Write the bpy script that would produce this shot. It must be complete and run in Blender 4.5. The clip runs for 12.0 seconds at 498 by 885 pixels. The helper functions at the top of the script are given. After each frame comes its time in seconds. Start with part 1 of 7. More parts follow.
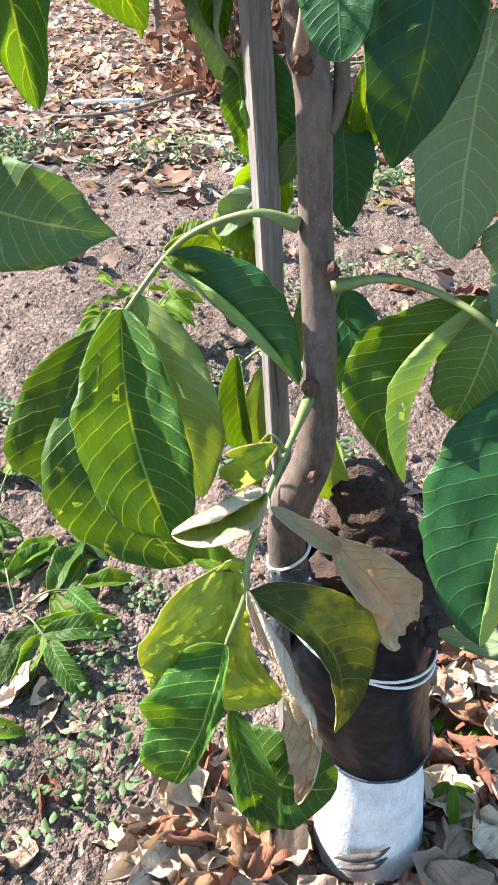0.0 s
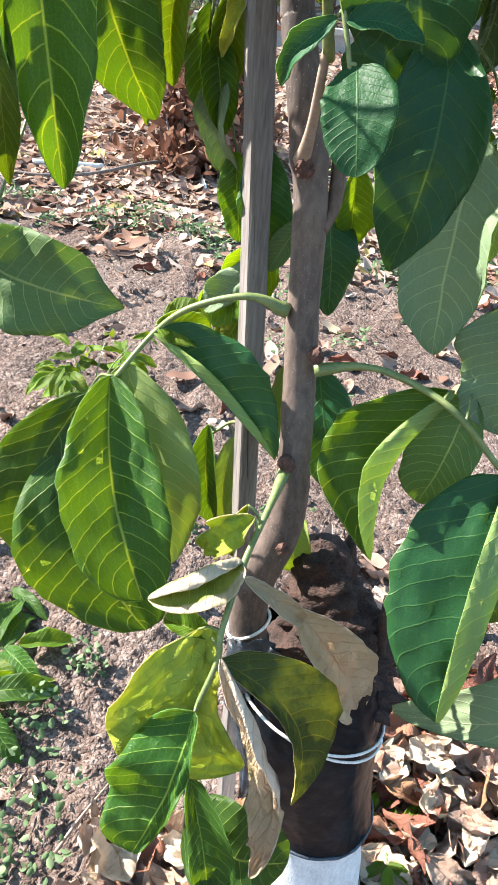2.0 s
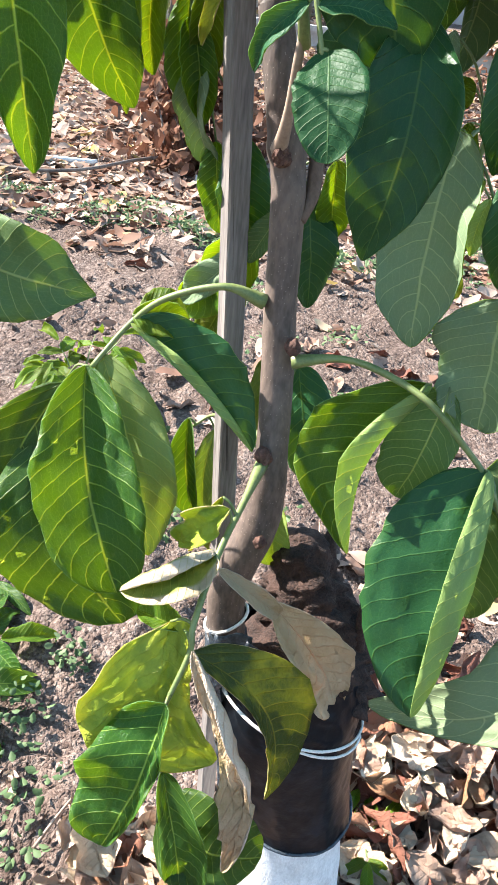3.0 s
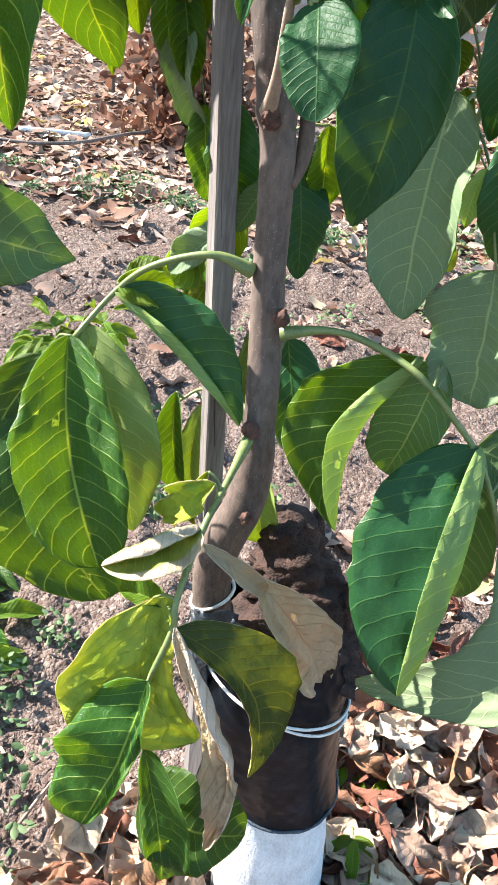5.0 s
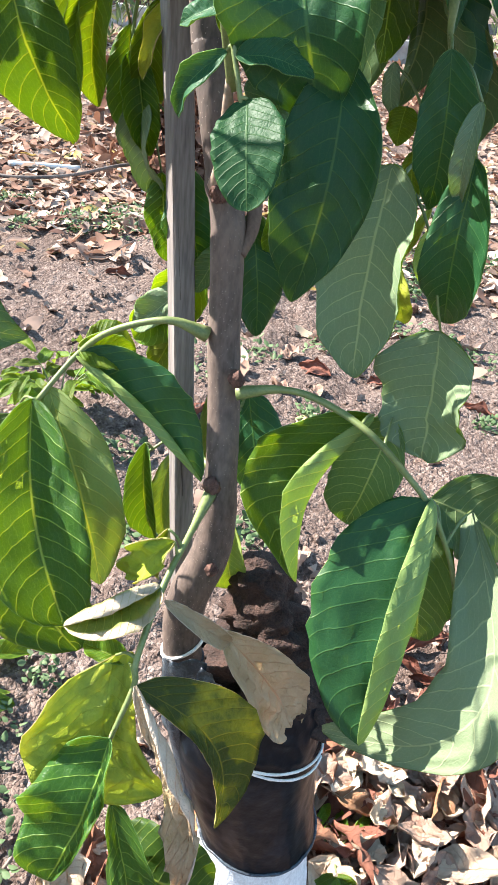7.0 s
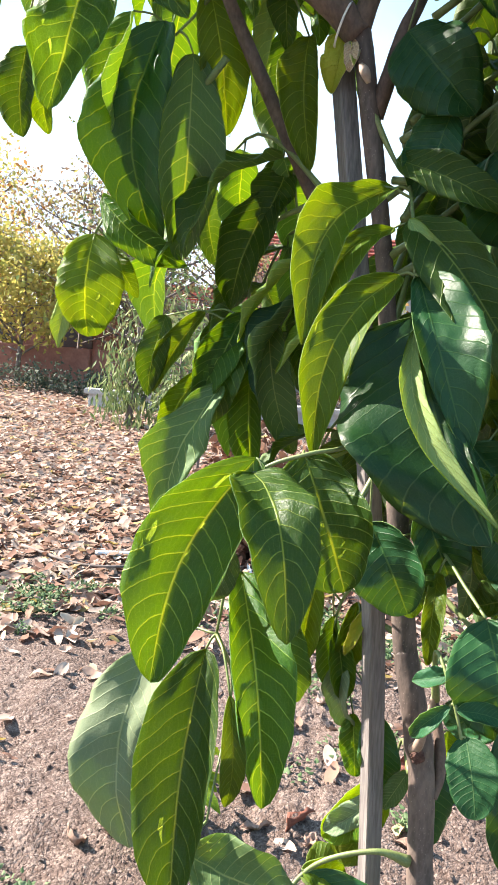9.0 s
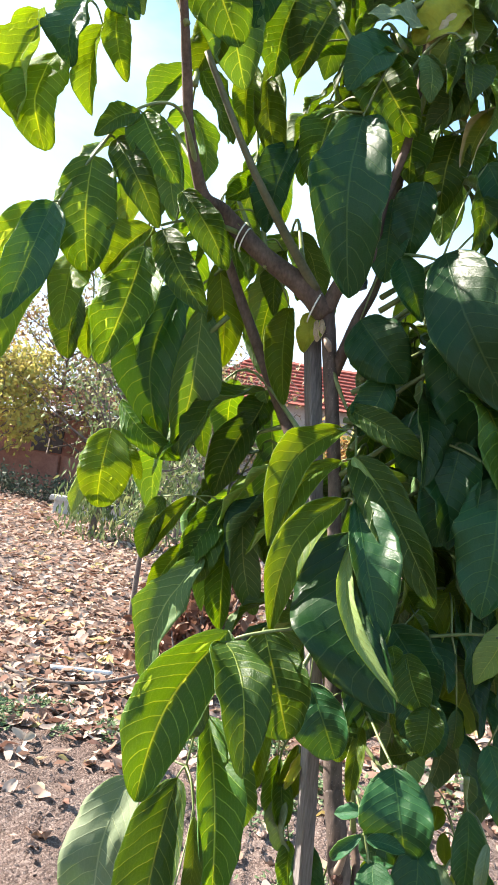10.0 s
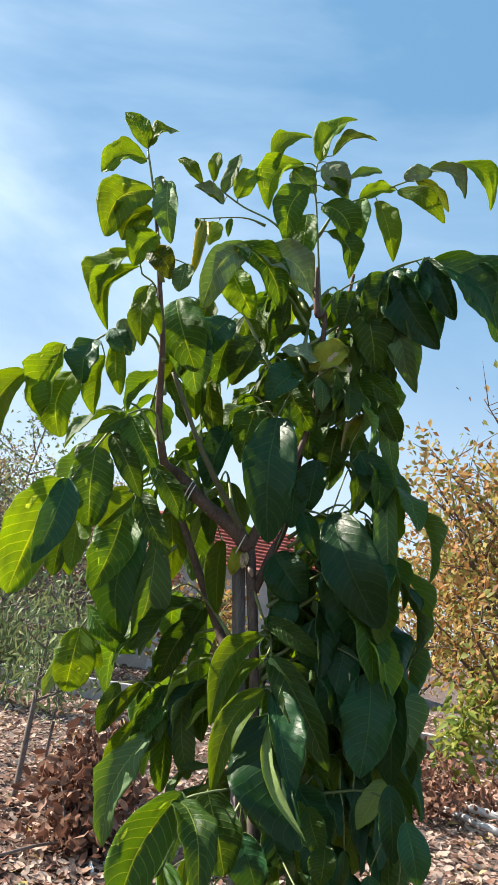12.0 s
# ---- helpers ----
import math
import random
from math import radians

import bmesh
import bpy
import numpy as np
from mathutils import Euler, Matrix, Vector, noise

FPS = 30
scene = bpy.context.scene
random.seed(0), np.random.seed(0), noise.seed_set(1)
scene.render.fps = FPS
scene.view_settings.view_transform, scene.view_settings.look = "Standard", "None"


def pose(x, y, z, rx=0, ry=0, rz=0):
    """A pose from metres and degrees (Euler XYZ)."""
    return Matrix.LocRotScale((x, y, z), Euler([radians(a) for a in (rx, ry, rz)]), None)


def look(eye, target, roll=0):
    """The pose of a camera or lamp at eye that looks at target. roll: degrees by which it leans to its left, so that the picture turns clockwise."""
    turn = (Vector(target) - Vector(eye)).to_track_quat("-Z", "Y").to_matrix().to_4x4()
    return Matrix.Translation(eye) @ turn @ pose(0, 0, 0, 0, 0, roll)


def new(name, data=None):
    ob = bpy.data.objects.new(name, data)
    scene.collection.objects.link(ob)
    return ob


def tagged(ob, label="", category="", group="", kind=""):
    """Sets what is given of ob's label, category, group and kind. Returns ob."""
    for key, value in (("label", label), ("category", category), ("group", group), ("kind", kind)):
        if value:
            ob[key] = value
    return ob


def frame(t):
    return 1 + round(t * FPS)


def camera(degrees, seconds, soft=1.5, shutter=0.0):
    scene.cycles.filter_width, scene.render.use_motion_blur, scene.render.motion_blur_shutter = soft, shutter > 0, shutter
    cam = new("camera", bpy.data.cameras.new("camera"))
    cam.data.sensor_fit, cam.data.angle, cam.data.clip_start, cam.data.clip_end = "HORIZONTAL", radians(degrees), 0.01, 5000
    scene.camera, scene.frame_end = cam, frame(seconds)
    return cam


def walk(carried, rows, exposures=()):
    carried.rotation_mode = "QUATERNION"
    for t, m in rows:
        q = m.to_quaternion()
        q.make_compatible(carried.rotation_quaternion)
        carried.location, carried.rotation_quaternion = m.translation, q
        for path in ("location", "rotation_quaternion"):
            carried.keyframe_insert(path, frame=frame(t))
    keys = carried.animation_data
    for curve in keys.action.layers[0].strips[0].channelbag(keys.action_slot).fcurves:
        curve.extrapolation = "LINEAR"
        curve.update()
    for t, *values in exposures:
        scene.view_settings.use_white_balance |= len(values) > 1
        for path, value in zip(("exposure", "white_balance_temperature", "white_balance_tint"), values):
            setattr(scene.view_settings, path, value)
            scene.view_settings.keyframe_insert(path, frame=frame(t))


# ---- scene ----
cam = camera(35.3, 12.0)
PATH = [
    (0, (0.268, 0.229, 1.141), (0.055, 1.81, -0.066), -0.1),
    (0.5, (0.248, 0.197, 1.163), (0.158, 1.863, 0.061), 3.2),
    (1, (0.236, 0.189, 1.163), (0.177, 1.878, 0.094), 5.1),
    (1.5, (0.226, 0.197, 1.159), (0.17, 1.89, 0.096), 6.4),
    (2, (0.229, 0.207, 1.158), (0.173, 1.901, 0.096), 6.9),
    (2.5, (0.245, 0.208, 1.155), (0.196, 1.901, 0.093), 7.1),
    (3, (0.245, 0.209, 1.152), (0.204, 1.903, 0.09), 7.7),
    (5, (0.252, 0.22, 1.14), (0.233, 1.888, 0.037), 8.6),
    (5.5, (0.247, 0.222, 1.142), (0.228, 1.888, 0.035), 8.7),
    (6, (0.257, 0.223, 1.142), (0.237, 1.889, 0.035), 8.8),
    (6.5, (0.276, 0.226, 1.152), (0.262, 1.893, 0.046), 8.2),
    (6.7, (0.282, 0.225, 1.155), (0.281, 1.894, 0.053), 7.9),
    (8.3, (0.215, 0.184, 1.385), (-0.031, 2.117, 0.937), 3.7),
    (8.5, (0.176, 0.147, 1.393), (-0.051, 2.103, 1.043), 3.9),
    (9, (0.11, 0.043, 1.446), (-0.109, 2.012, 1.171), 4.4),
    (9.5, (0.08, -0.059, 1.513), (-0.069, 1.934, 1.423), 7.3),
    (10, (0.107, -0.21, 1.552), (-0.056, 1.783, 1.578), 9.0),
    (10.5, (0.12, -0.362, 1.585), (-0.064, 1.625, 1.725), 8.9),
    (11, (0.09, -0.421, 1.607), (-0.111, 1.563, 1.77), 8.7),
    (11.5, (0.033, -0.544, 1.597), (-0.002, 1.427, 1.935), 8.6),
    (12, (0.009, -0.657, 1.623), (0.072, 1.292, 2.066), 9.6),
]
walk(cam, [(t, look(eye, target, roll)) for t, eye, target, roll in PATH],
     exposures=[(0, 2.13, 6480, 12), (6.7, 2.13, 6480, 13), (8.4, 2.32, 6850, 16), (9.0, 2.18, 6850, 15), (10.0, 2.10, 6850, 15), (10.5, 1.78, 6950, 14), (11.4, 1.40, 6850, 13), (12, 1.33, 6750, 13)])

# ---- light ----
SUN_FROM = Vector((-0.80, 0.22, 0.62)).normalized()
world = bpy.data.worlds.new("world")
scene.world = world
world.use_nodes = True
wn = world.node_tree
sky = wn.nodes.new("ShaderNodeTexSky")
sky.sky_type, sky.sun_disc = "NISHITA", False
sky.sun_elevation = math.asin(SUN_FROM.z)
sky.sun_rotation = math.atan2(SUN_FROM.x, SUN_FROM.y)
sky.air_density, sky.dust_density, sky.ozone_density = 1.0, 0.6, 2.0
# thin high cloud over the blue
wtc = wn.nodes.new("ShaderNodeTexCoord")
wmap = wn.nodes.new("ShaderNodeMapping")
wmap.inputs["Scale"].default_value = (1.0, 1.0, 2.2)
wmap.inputs["Rotation"].default_value = (0.1, 0.25, 0.3)
wnoise = wn.nodes.new("ShaderNodeTexNoise")
wnoise.inputs["Scale"].default_value = 1.7
wnoise.inputs["Detail"].default_value = 6.0
wnoise.inputs["Roughness"].default_value = 0.52
wnoise.inputs["Distortion"].default_value = 0.5
wramp = wn.nodes.new("ShaderNodeValToRGB")
wramp.color_ramp.elements[0].position, wramp.color_ramp.elements[0].color = 0.40, (0, 0, 0, 1)
wramp.color_ramp.elements[1].position, wramp.color_ramp.elements[1].color = 0.68, (0.9, 0.9, 0.9, 1)
whaze = wn.nodes.new("ShaderNodeMix")
whaze.data_type = "RGBA"
whaze.inputs["Factor"].default_value = 0.55
whaze.inputs["B"].default_value = (2.0, 5.0, 8.3, 1)
wmix = wn.nodes.new("ShaderNodeMix")
wmix.data_type = "RGBA"
wmix.inputs["B"].default_value = (7.0, 9.0, 10.7, 1)
wbg = wn.nodes["Background"]
wbg.inputs["Strength"].default_value = 0.051
wn.links.new(wtc.outputs["Generated"], wmap.inputs["Vector"])
wn.links.new(wmap.outputs["Vector"], wnoise.inputs["Vector"])
wn.links.new(wnoise.outputs["Fac"], wramp.inputs["Fac"])
# the veil is brighter towards the sun
wdot = wn.nodes.new("ShaderNodeVectorMath")
wdot.operation = "DOT_PRODUCT"
wdot.inputs[1].default_value = SUN_FROM
wn.links.new(wtc.outputs["Generated"], wdot.inputs[0])
wrange = wn.nodes.new("ShaderNodeMapRange")
wrange.inputs["From Min"].default_value, wrange.inputs["From Max"].default_value = 0.15, 0.80
wrange.inputs["To Min"].default_value, wrange.inputs["To Max"].default_value = 0.25, 0.98
wn.links.new(wdot.outputs["Value"], wrange.inputs["Value"])
wveil = wn.nodes.new("ShaderNodeMath")
wveil.operation, wveil.use_clamp = "MULTIPLY", True
wn.links.new(wramp.outputs["Color"], wveil.inputs[0])
wn.links.new(wrange.outputs["Result"], wveil.inputs[1])
wn.links.new(wveil.outputs["Value"], wmix.inputs["Factor"])
wn.links.new(sky.outputs["Color"], whaze.inputs["A"])
wn.links.new(whaze.outputs["Result"], wmix.inputs["A"])
# pale haze low over the horizon
wsep = wn.nodes.new("ShaderNodeSeparateXYZ")
wn.links.new(wtc.outputs["Generated"], wsep.inputs["Vector"])
wlow = wn.nodes.new("ShaderNodeMapRange")
wlow.inputs["From Min"].default_value, wlow.inputs["From Max"].default_value = 0.02, 0.46
wlow.inputs["To Min"].default_value, wlow.inputs["To Max"].default_value = 0.47, 0.0
wlow.interpolation_type = "SMOOTHERSTEP"
wn.links.new(wsep.outputs["Z"], wlow.inputs["Value"])
wpale = wn.nodes.new("ShaderNodeMix")
wpale.data_type = "RGBA"
wpale.inputs["B"].default_value = (7.9, 9.1, 9.9, 1)
wn.links.new(wlow.outputs["Result"], wpale.inputs["Factor"])
wn.links.new(wmix.outputs["Result"], wpale.inputs["A"])
wn.links.new(wpale.outputs["Result"], wbg.inputs["Color"])

sun = new("sun", bpy.data.lights.new("sun", "SUN"))
sun.data.energy, sun.data.angle, sun.data.color = 5.0, radians(0.55), (1.0, 0.94, 0.85)
sun.matrix_world = look(SUN_FROM * 30, (0, 0, 0))

# ---- materials ----
def nodes_of(name):
    m = bpy.data.materials.new(name)
    m.use_nodes = True
    t = m.node_tree
    return m, t, t.nodes["Principled BSDF"]


def add(t, kind, **sets):
    n = t.nodes.new(kind)
    for k, v in sets.items():
        n.inputs[k.replace("_", " ")].default_value = v
    return n


def math_node(t, op, a, b=None, c=None):
    n = t.nodes.new("ShaderNodeMath")
    n.operation = op
    for i, v in enumerate((a, b, c)):
        if v is None:
            continue
        if isinstance(v, (int, float)):
            n.inputs[i].default_value = v
        else:
            t.links.new(v, n.inputs[i])
    return n.outputs[0]


def mix_colour(t, fac, a, b, blend="MIX"):
    n = t.nodes.new("ShaderNodeMix")
    n.data_type, n.blend_type = "RGBA", blend
    for key, v in (("Factor", fac), ("A", a), ("B", b)):
        if isinstance(v, (int, float)):
            n.inputs[key].default_value = v
        elif isinstance(v, tuple):
            n.inputs[key].default_value = (*v, 1)
        else:
            t.links.new(v, n.inputs[key])
    return n.outputs["Result"]


def ramp(t, fac, stops):
    n = t.nodes.new("ShaderNodeValToRGB")
    e = n.color_ramp.elements
    while len(e) < len(stops):
        e.new(0.5)
    for el, (p, c) in zip(e, stops):
        el.position, el.color = p, (*c, 1)
    t.links.new(fac, n.inputs["Fac"])
    return n.outputs["Color"]


def noise_of(t, scale, detail=4.0, rough=0.55, coord="Object", stretch=(1, 1, 1)):
    tc = t.nodes.new("ShaderNodeTexCoord")
    mp = t.nodes.new("ShaderNodeMapping")
    mp.inputs["Scale"].default_value = stretch
    t.links.new(tc.outputs[coord], mp.inputs["Vector"])
    n = add(t, "ShaderNodeTexNoise", Scale=scale, Detail=detail, Roughness=rough)
    t.links.new(mp.outputs["Vector"], n.inputs["Vector"])
    return n.outputs["Fac"]


def bump(t, p, height, strength=0.5, distance=0.002):
    b = add(t, "ShaderNodeBump", Strength=strength, Distance=distance)
    t.links.new(height, b.inputs["Height"])
    t.links.new(b.outputs["Normal"], p.inputs["Normal"])
    return b.outputs["Normal"]


def rough_material(name, dark, light, scale, rough=0.8, bump_d=0.002, stretch=(1, 1, 1), spread=(0.35, 0.65), fine=8.0, metallic=0.0):
    """A two-scale mottled surface between two colours."""
    m, t, p = nodes_of(name)
    big = noise_of(t, scale, 5, 0.6, stretch=stretch)
    small = noise_of(t, scale * fine, 3, 0.6, stretch=stretch)
    both = math_node(t, "ADD", math_node(t, "MULTIPLY", big, 0.65), math_node(t, "MULTIPLY", small, 0.35))
    t.links.new(ramp(t, both, [(spread[0], dark), (spread[1], light)]), p.inputs["Base Color"])
    p.inputs["Roughness"].default_value, p.inputs["Metallic"].default_value = rough, metallic
    bump(t, p, both, 0.7, bump_d)
    return m


def leaf_material(name, body, vein, glow, through_light=0.42, rough=0.42, gloss=0.5, spots=None, spot_at=(0.6, 0.7), vary=0.25, relief=0.0006, warm_edge=None, quilt=1.0, edge_at=(0.98, 1.22)):
    """A pinnate-veined leaf blade: body and vein colours, and the colour of light that comes through."""
    m, t, p = nodes_of(name)
    uv = t.nodes.new("ShaderNodeUVMap")
    sep = t.nodes.new("ShaderNodeSeparateXYZ")
    t.links.new(uv.outputs["UV"], sep.inputs["Vector"])
    across = math_node(t, "MULTIPLY", math_node(t, "ABSOLUTE", math_node(t, "SUBTRACT", sep.outputs["X"], 0.5)), 2.0)
    # side veins run forward and bow towards the tip
    bow = math_node(t, "MULTIPLY", math_node(t, "POWER", across, 1.35), 0.17)
    wob = math_node(t, "MULTIPLY", noise_of(t, 32.0, 3), 0.045)
    half = math_node(t, "MULTIPLY", math_node(t, "GREATER_THAN", sep.outputs["X"], 0.5), 0.034)
    run = math_node(t, "MULTIPLY", math_node(t, "SUBTRACT", math_node(t, "ADD", math_node(t, "ADD", sep.outputs["Y"], half), wob), bow), 12.0)
    saw = math_node(t, "ABSOLUTE", math_node(t, "SUBTRACT", math_node(t, "FRACT", run), 0.5))
    side = math_node(t, "SMOOTH_MIN", math_node(t, "MULTIPLY", math_node(t, "SUBTRACT", 0.052, saw), 24.0), 1.0, 0.2)
    side = math_node(t, "MAXIMUM", side, 0.0)
    rib = math_node(t, "MAXIMUM", math_node(t, "MULTIPLY", math_node(t, "SUBTRACT", 0.035, across), 40.0), 0.0)
    rib = math_node(t, "MINIMUM", rib, 1.0)
    # small cross veins join neighbouring side veins like rungs, each row set off against the next
    row = t.nodes.new("ShaderNodeTexWhiteNoise")
    row.noise_dimensions = "1D"
    t.links.new(math_node(t, "ADD", math_node(t, "FLOOR", math_node(t, "ADD", run, 0.5)), math_node(t, "MULTIPLY", half, 400.0)), row.inputs["W"])
    rung = math_node(t, "ADD", math_node(t, "ADD", math_node(t, "MULTIPLY", across, 8.0), row.outputs["Value"]), math_node(t, "MULTIPLY", noise_of(t, 95.0, 2), 1.6))
    rung = math_node(t, "ABSOLUTE", math_node(t, "SUBTRACT", math_node(t, "FRACT", rung), 0.5))
    rung = math_node(t, "MINIMUM", math_node(t, "MAXIMUM", math_node(t, "MULTIPLY", math_node(t, "SUBTRACT", 0.07, rung), 16.0), 0.0), 1.0)
    vor = add(t, "ShaderNodeTexVoronoi", Scale=330.0)
    vor.feature = "DISTANCE_TO_EDGE"
    tc = t.nodes.new("ShaderNodeTexCoord")
    t.links.new(tc.outputs["Object"], vor.inputs["Vector"])
    net = math_node(t, "MAXIMUM", math_node(t, "MULTIPLY", math_node(t, "SUBTRACT", 0.06, vor.outputs["Distance"]), 4.0), 0.0)
    net = math_node(t, "ADD", math_node(t, "MULTIPLY", rung, 0.20), math_node(t, "MULTIPLY", net, 0.7))
    ribs = math_node(t, "MAXIMUM", math_node(t, "MULTIPLY", side, 0.9), rib)
    veins = math_node(t, "MINIMUM", math_node(t, "ADD", ribs, net), 1.0)
    info = t.nodes.new("ShaderNodeObjectInfo")
    hsv = add(t, "ShaderNodeHueSaturation")
    rnd = info.outputs["Random"]
    t.links.new(math_node(t, "ADD", 0.5 - 0.02, math_node(t, "MULTIPLY", rnd, 0.035)), hsv.inputs["Hue"])
    t.links.new(math_node(t, "ADD", 1 - vary, math_node(t, "MULTIPLY", rnd, 2 * vary)), hsv.inputs["Value"])
    blotch = noise_of(t, 26.0, 4)
    base = mix_colour(t, math_node(t, "MULTIPLY", blotch, 0.55), body, tuple(min(1, c * 1.7) for c in body))
    if spots:
        sp = ramp(t, noise_of(t, 17.0, 5, 0.65), [(spot_at[0], (0, 0, 0)), (spot_at[1], (1, 1, 1))])
        base = mix_colour(t, sp, base, spots)
    if warm_edge:
        edge = ramp(t, math_node(t, "ADD", across, math_node(t, "MULTIPLY", blotch, 0.35)), [(edge_at[0], (0, 0, 0)), (edge_at[1], (1, 1, 1))])
        base = mix_colour(t, edge, base, warm_edge)
    col = mix_colour(t, math_node(t, "MULTIPLY", veins, 0.74), base, vein)
    t.links.new(col, hsv.inputs["Color"])
    t.links.new(hsv.outputs["Color"], p.inputs["Base Color"])
    p.inputs["Roughness"].default_value = rough
    p.inputs["Specular IOR Level"].default_value = gloss
    swell = math_node(t, "SUBTRACT", math_node(t, "MULTIPLY", math_node(t, "POWER", math_node(t, "SUBTRACT", 0.5, saw), 2.0), -1.5 * quilt), math_node(t, "ADD", math_node(t, "MULTIPLY", ribs, 0.40), math_node(t, "MULTIPLY", net, 0.25)))
    swell = math_node(t, "ADD", swell, math_node(t, "ADD", math_node(t, "MULTIPLY", noise_of(t, 170.0, 3), 0.6), math_node(t, "MULTIPLY", noise_of(t, 38.0, 3), 1.6)))
    swell = math_node(t, "ADD", swell, math_node(t, "MULTIPLY", math_node(t, "MINIMUM", vor.outputs["Distance"], 0.3), 0.4))
    normal = bump(t, p, swell, 0.8, relief)
    tr = t.nodes.new("ShaderNodeBsdfTranslucent")
    glow_col = mix_colour(t, math_node(t, "MULTIPLY", veins, 1.0), tuple(c * 0.73 for c in glow), (min(1, glow[0] * 1.75), min(1, glow[1] * 1.3), glow[2] * 1.5))
    if spots:
        glow_col = mix_colour(t, sp, glow_col, tuple(min(1, c * 1.6) for c in spots))
    if warm_edge:
        glow_col = mix_colour(t, edge, glow_col, (0.95, 0.86, 0.10))
    hsv2 = add(t, "ShaderNodeHueSaturation")
    t.links.new(hsv.inputs["Value"].links[0].from_socket, hsv2.inputs["Value"])
    t.links.new(glow_col, hsv2.inputs["Color"])
    t.links.new(hsv2.outputs["Color"], tr.inputs["Color"])
    t.links.new(normal, tr.inputs["Normal"])
    mx = t.nodes.new("ShaderNodeMixShader")
    mx.inputs["Fac"].default_value = through_light
    t.links.new(p.outputs["BSDF"], mx.inputs[1])
    t.links.new(tr.outputs["BSDF"], mx.inputs[2])
    t.links.new(mx.outputs["Shader"], t.nodes["Material Output"].inputs["Surface"])
    return m


GREEN = leaf_material("walnut_leaf_upper", (0.018, 0.054, 0.012), (0.24, 0.34, 0.07), (0.65, 0.88, 0.06), through_light=0.40, gloss=0.20, rough=0.42, spots=(0.26, 0.30, 0.05), spot_at=(0.70, 0.76), warm_edge=(0.46, 0.50, 0.08), edge_at=(1.04, 1.11), relief=0.0011)
GREEN_UNDER = leaf_material("walnut_leaf_underside", (0.075, 0.14, 0.055), (0.30, 0.39, 0.17), (0.56, 0.82, 0.08), through_light=0.34, rough=0.55, gloss=0.2, relief=0.0009)
# darker, less translucent copy of GREEN: deep leaf colour with crown shade painted in
DEEP_SHADED = leaf_material("walnut_leaf_upper_dark_shaded", (0.011, 0.050, 0.016), (0.040, 0.110, 0.034), (0.40, 0.66, 0.04), through_light=0.17, gloss=0.24, rough=0.40, relief=0.0006, vary=0.35, quilt=1.2)
PALE = leaf_material("walnut_leaf_pale_underside", (0.13, 0.18, 0.10), (0.28, 0.35, 0.20), (0.52, 0.76, 0.14), through_light=0.20, rough=0.6, gloss=0.25, relief=0.0008, vary=0.08)
LIME = leaf_material("walnut_leaf_turning", (0.034, 0.088, 0.012), (0.30, 0.37, 0.05), (0.82, 0.93, 0.07), through_light=0.50, gloss=0.24, rough=0.48, spots=(0.24, 0.28, 0.03), spot_at=(0.55, 0.78), warm_edge=(0.50, 0.45, 0.05), edge_at=(1.10, 1.17), relief=0.0010)
LIME_UNDER = leaf_material("walnut_leaf_turning_underside", (0.19, 0.27, 0.09), (0.33, 0.41, 0.14), (0.64, 0.87, 0.08), through_light=0.38, rough=0.6, gloss=0.25, spots=(0.34, 0.35, 0.06), spot_at=(0.55, 0.78), relief=0.0009)
YELLOW = leaf_material("walnut_leaf_yellowing", (0.34, 0.38, 0.045), (0.20, 0.28, 0.04), (0.80, 0.90, 0.07), through_light=0.36, spots=(0.15, 0.24, 0.03), spot_at=(0.46, 0.70), warm_edge=(0.50, 0.44, 0.20), edge_at=(1.0, 1.15), vary=0.1, relief=0.0012, rough=0.5, gloss=0.22, quilt=0.3)
YELLOW_UNDER = leaf_material("walnut_leaf_yellowing_underside", (0.36, 0.42, 0.12), (0.30, 0.36, 0.11), (0.80, 0.88, 0.14), through_light=0.36, rough=0.65, gloss=0.2, warm_edge=(0.50, 0.40, 0.25), vary=0.1, relief=0.0012)
TANNED = leaf_material("walnut_leaf_dried_margin", (0.13, 0.18, 0.025), (0.26, 0.26, 0.05), (0.70, 0.72, 0.06), through_light=0.30, rough=0.55, gloss=0.25, spots=(0.42, 0.38, 0.05), spot_at=(0.50, 0.66), warm_edge=(0.50, 0.41, 0.29), edge_at=(0.72, 0.86), vary=0.1, relief=0.0012, quilt=0.3)
TANNED_UNDER = leaf_material("walnut_leaf_dried_margin_underside", (0.30, 0.30, 0.09), (0.34, 0.32, 0.12), (0.70, 0.70, 0.12), through_light=0.28, rough=0.7, gloss=0.2, warm_edge=(0.58, 0.49, 0.37), edge_at=(0.62, 0.76), vary=0.1, relief=0.0012, quilt=0.3)
DRY = leaf_material("walnut_leaf_withered", (0.44, 0.33, 0.21), (0.38, 0.27, 0.165), (0.62, 0.42, 0.2), rough=0.7, gloss=0.2, through_light=0.2, quilt=0.5, relief=0.0035, vary=0.1, spots=(0.26, 0.20, 0.07), spot_at=(0.55, 0.75))
DRY_UNDER = leaf_material("walnut_leaf_withered_underside", (0.54, 0.43, 0.33), (0.48, 0.37, 0.27), (0.62, 0.42, 0.2), rough=0.75, gloss=0.2, through_light=0.2, quilt=0.5, relief=0.0035, vary=0.1)
MOTTLED = leaf_material("walnut_leaf_mottled", (0.022, 0.048, 0.010), (0.20, 0.21, 0.03), (0.52, 0.58, 0.04), through_light=0.26, gloss=0.25, rough=0.45, spots=(0.34, 0.33, 0.02), spot_at=(0.50, 0.66), warm_edge=(0.20, 0.11, 0.05), edge_at=(1.05, 1.2), relief=0.0016)
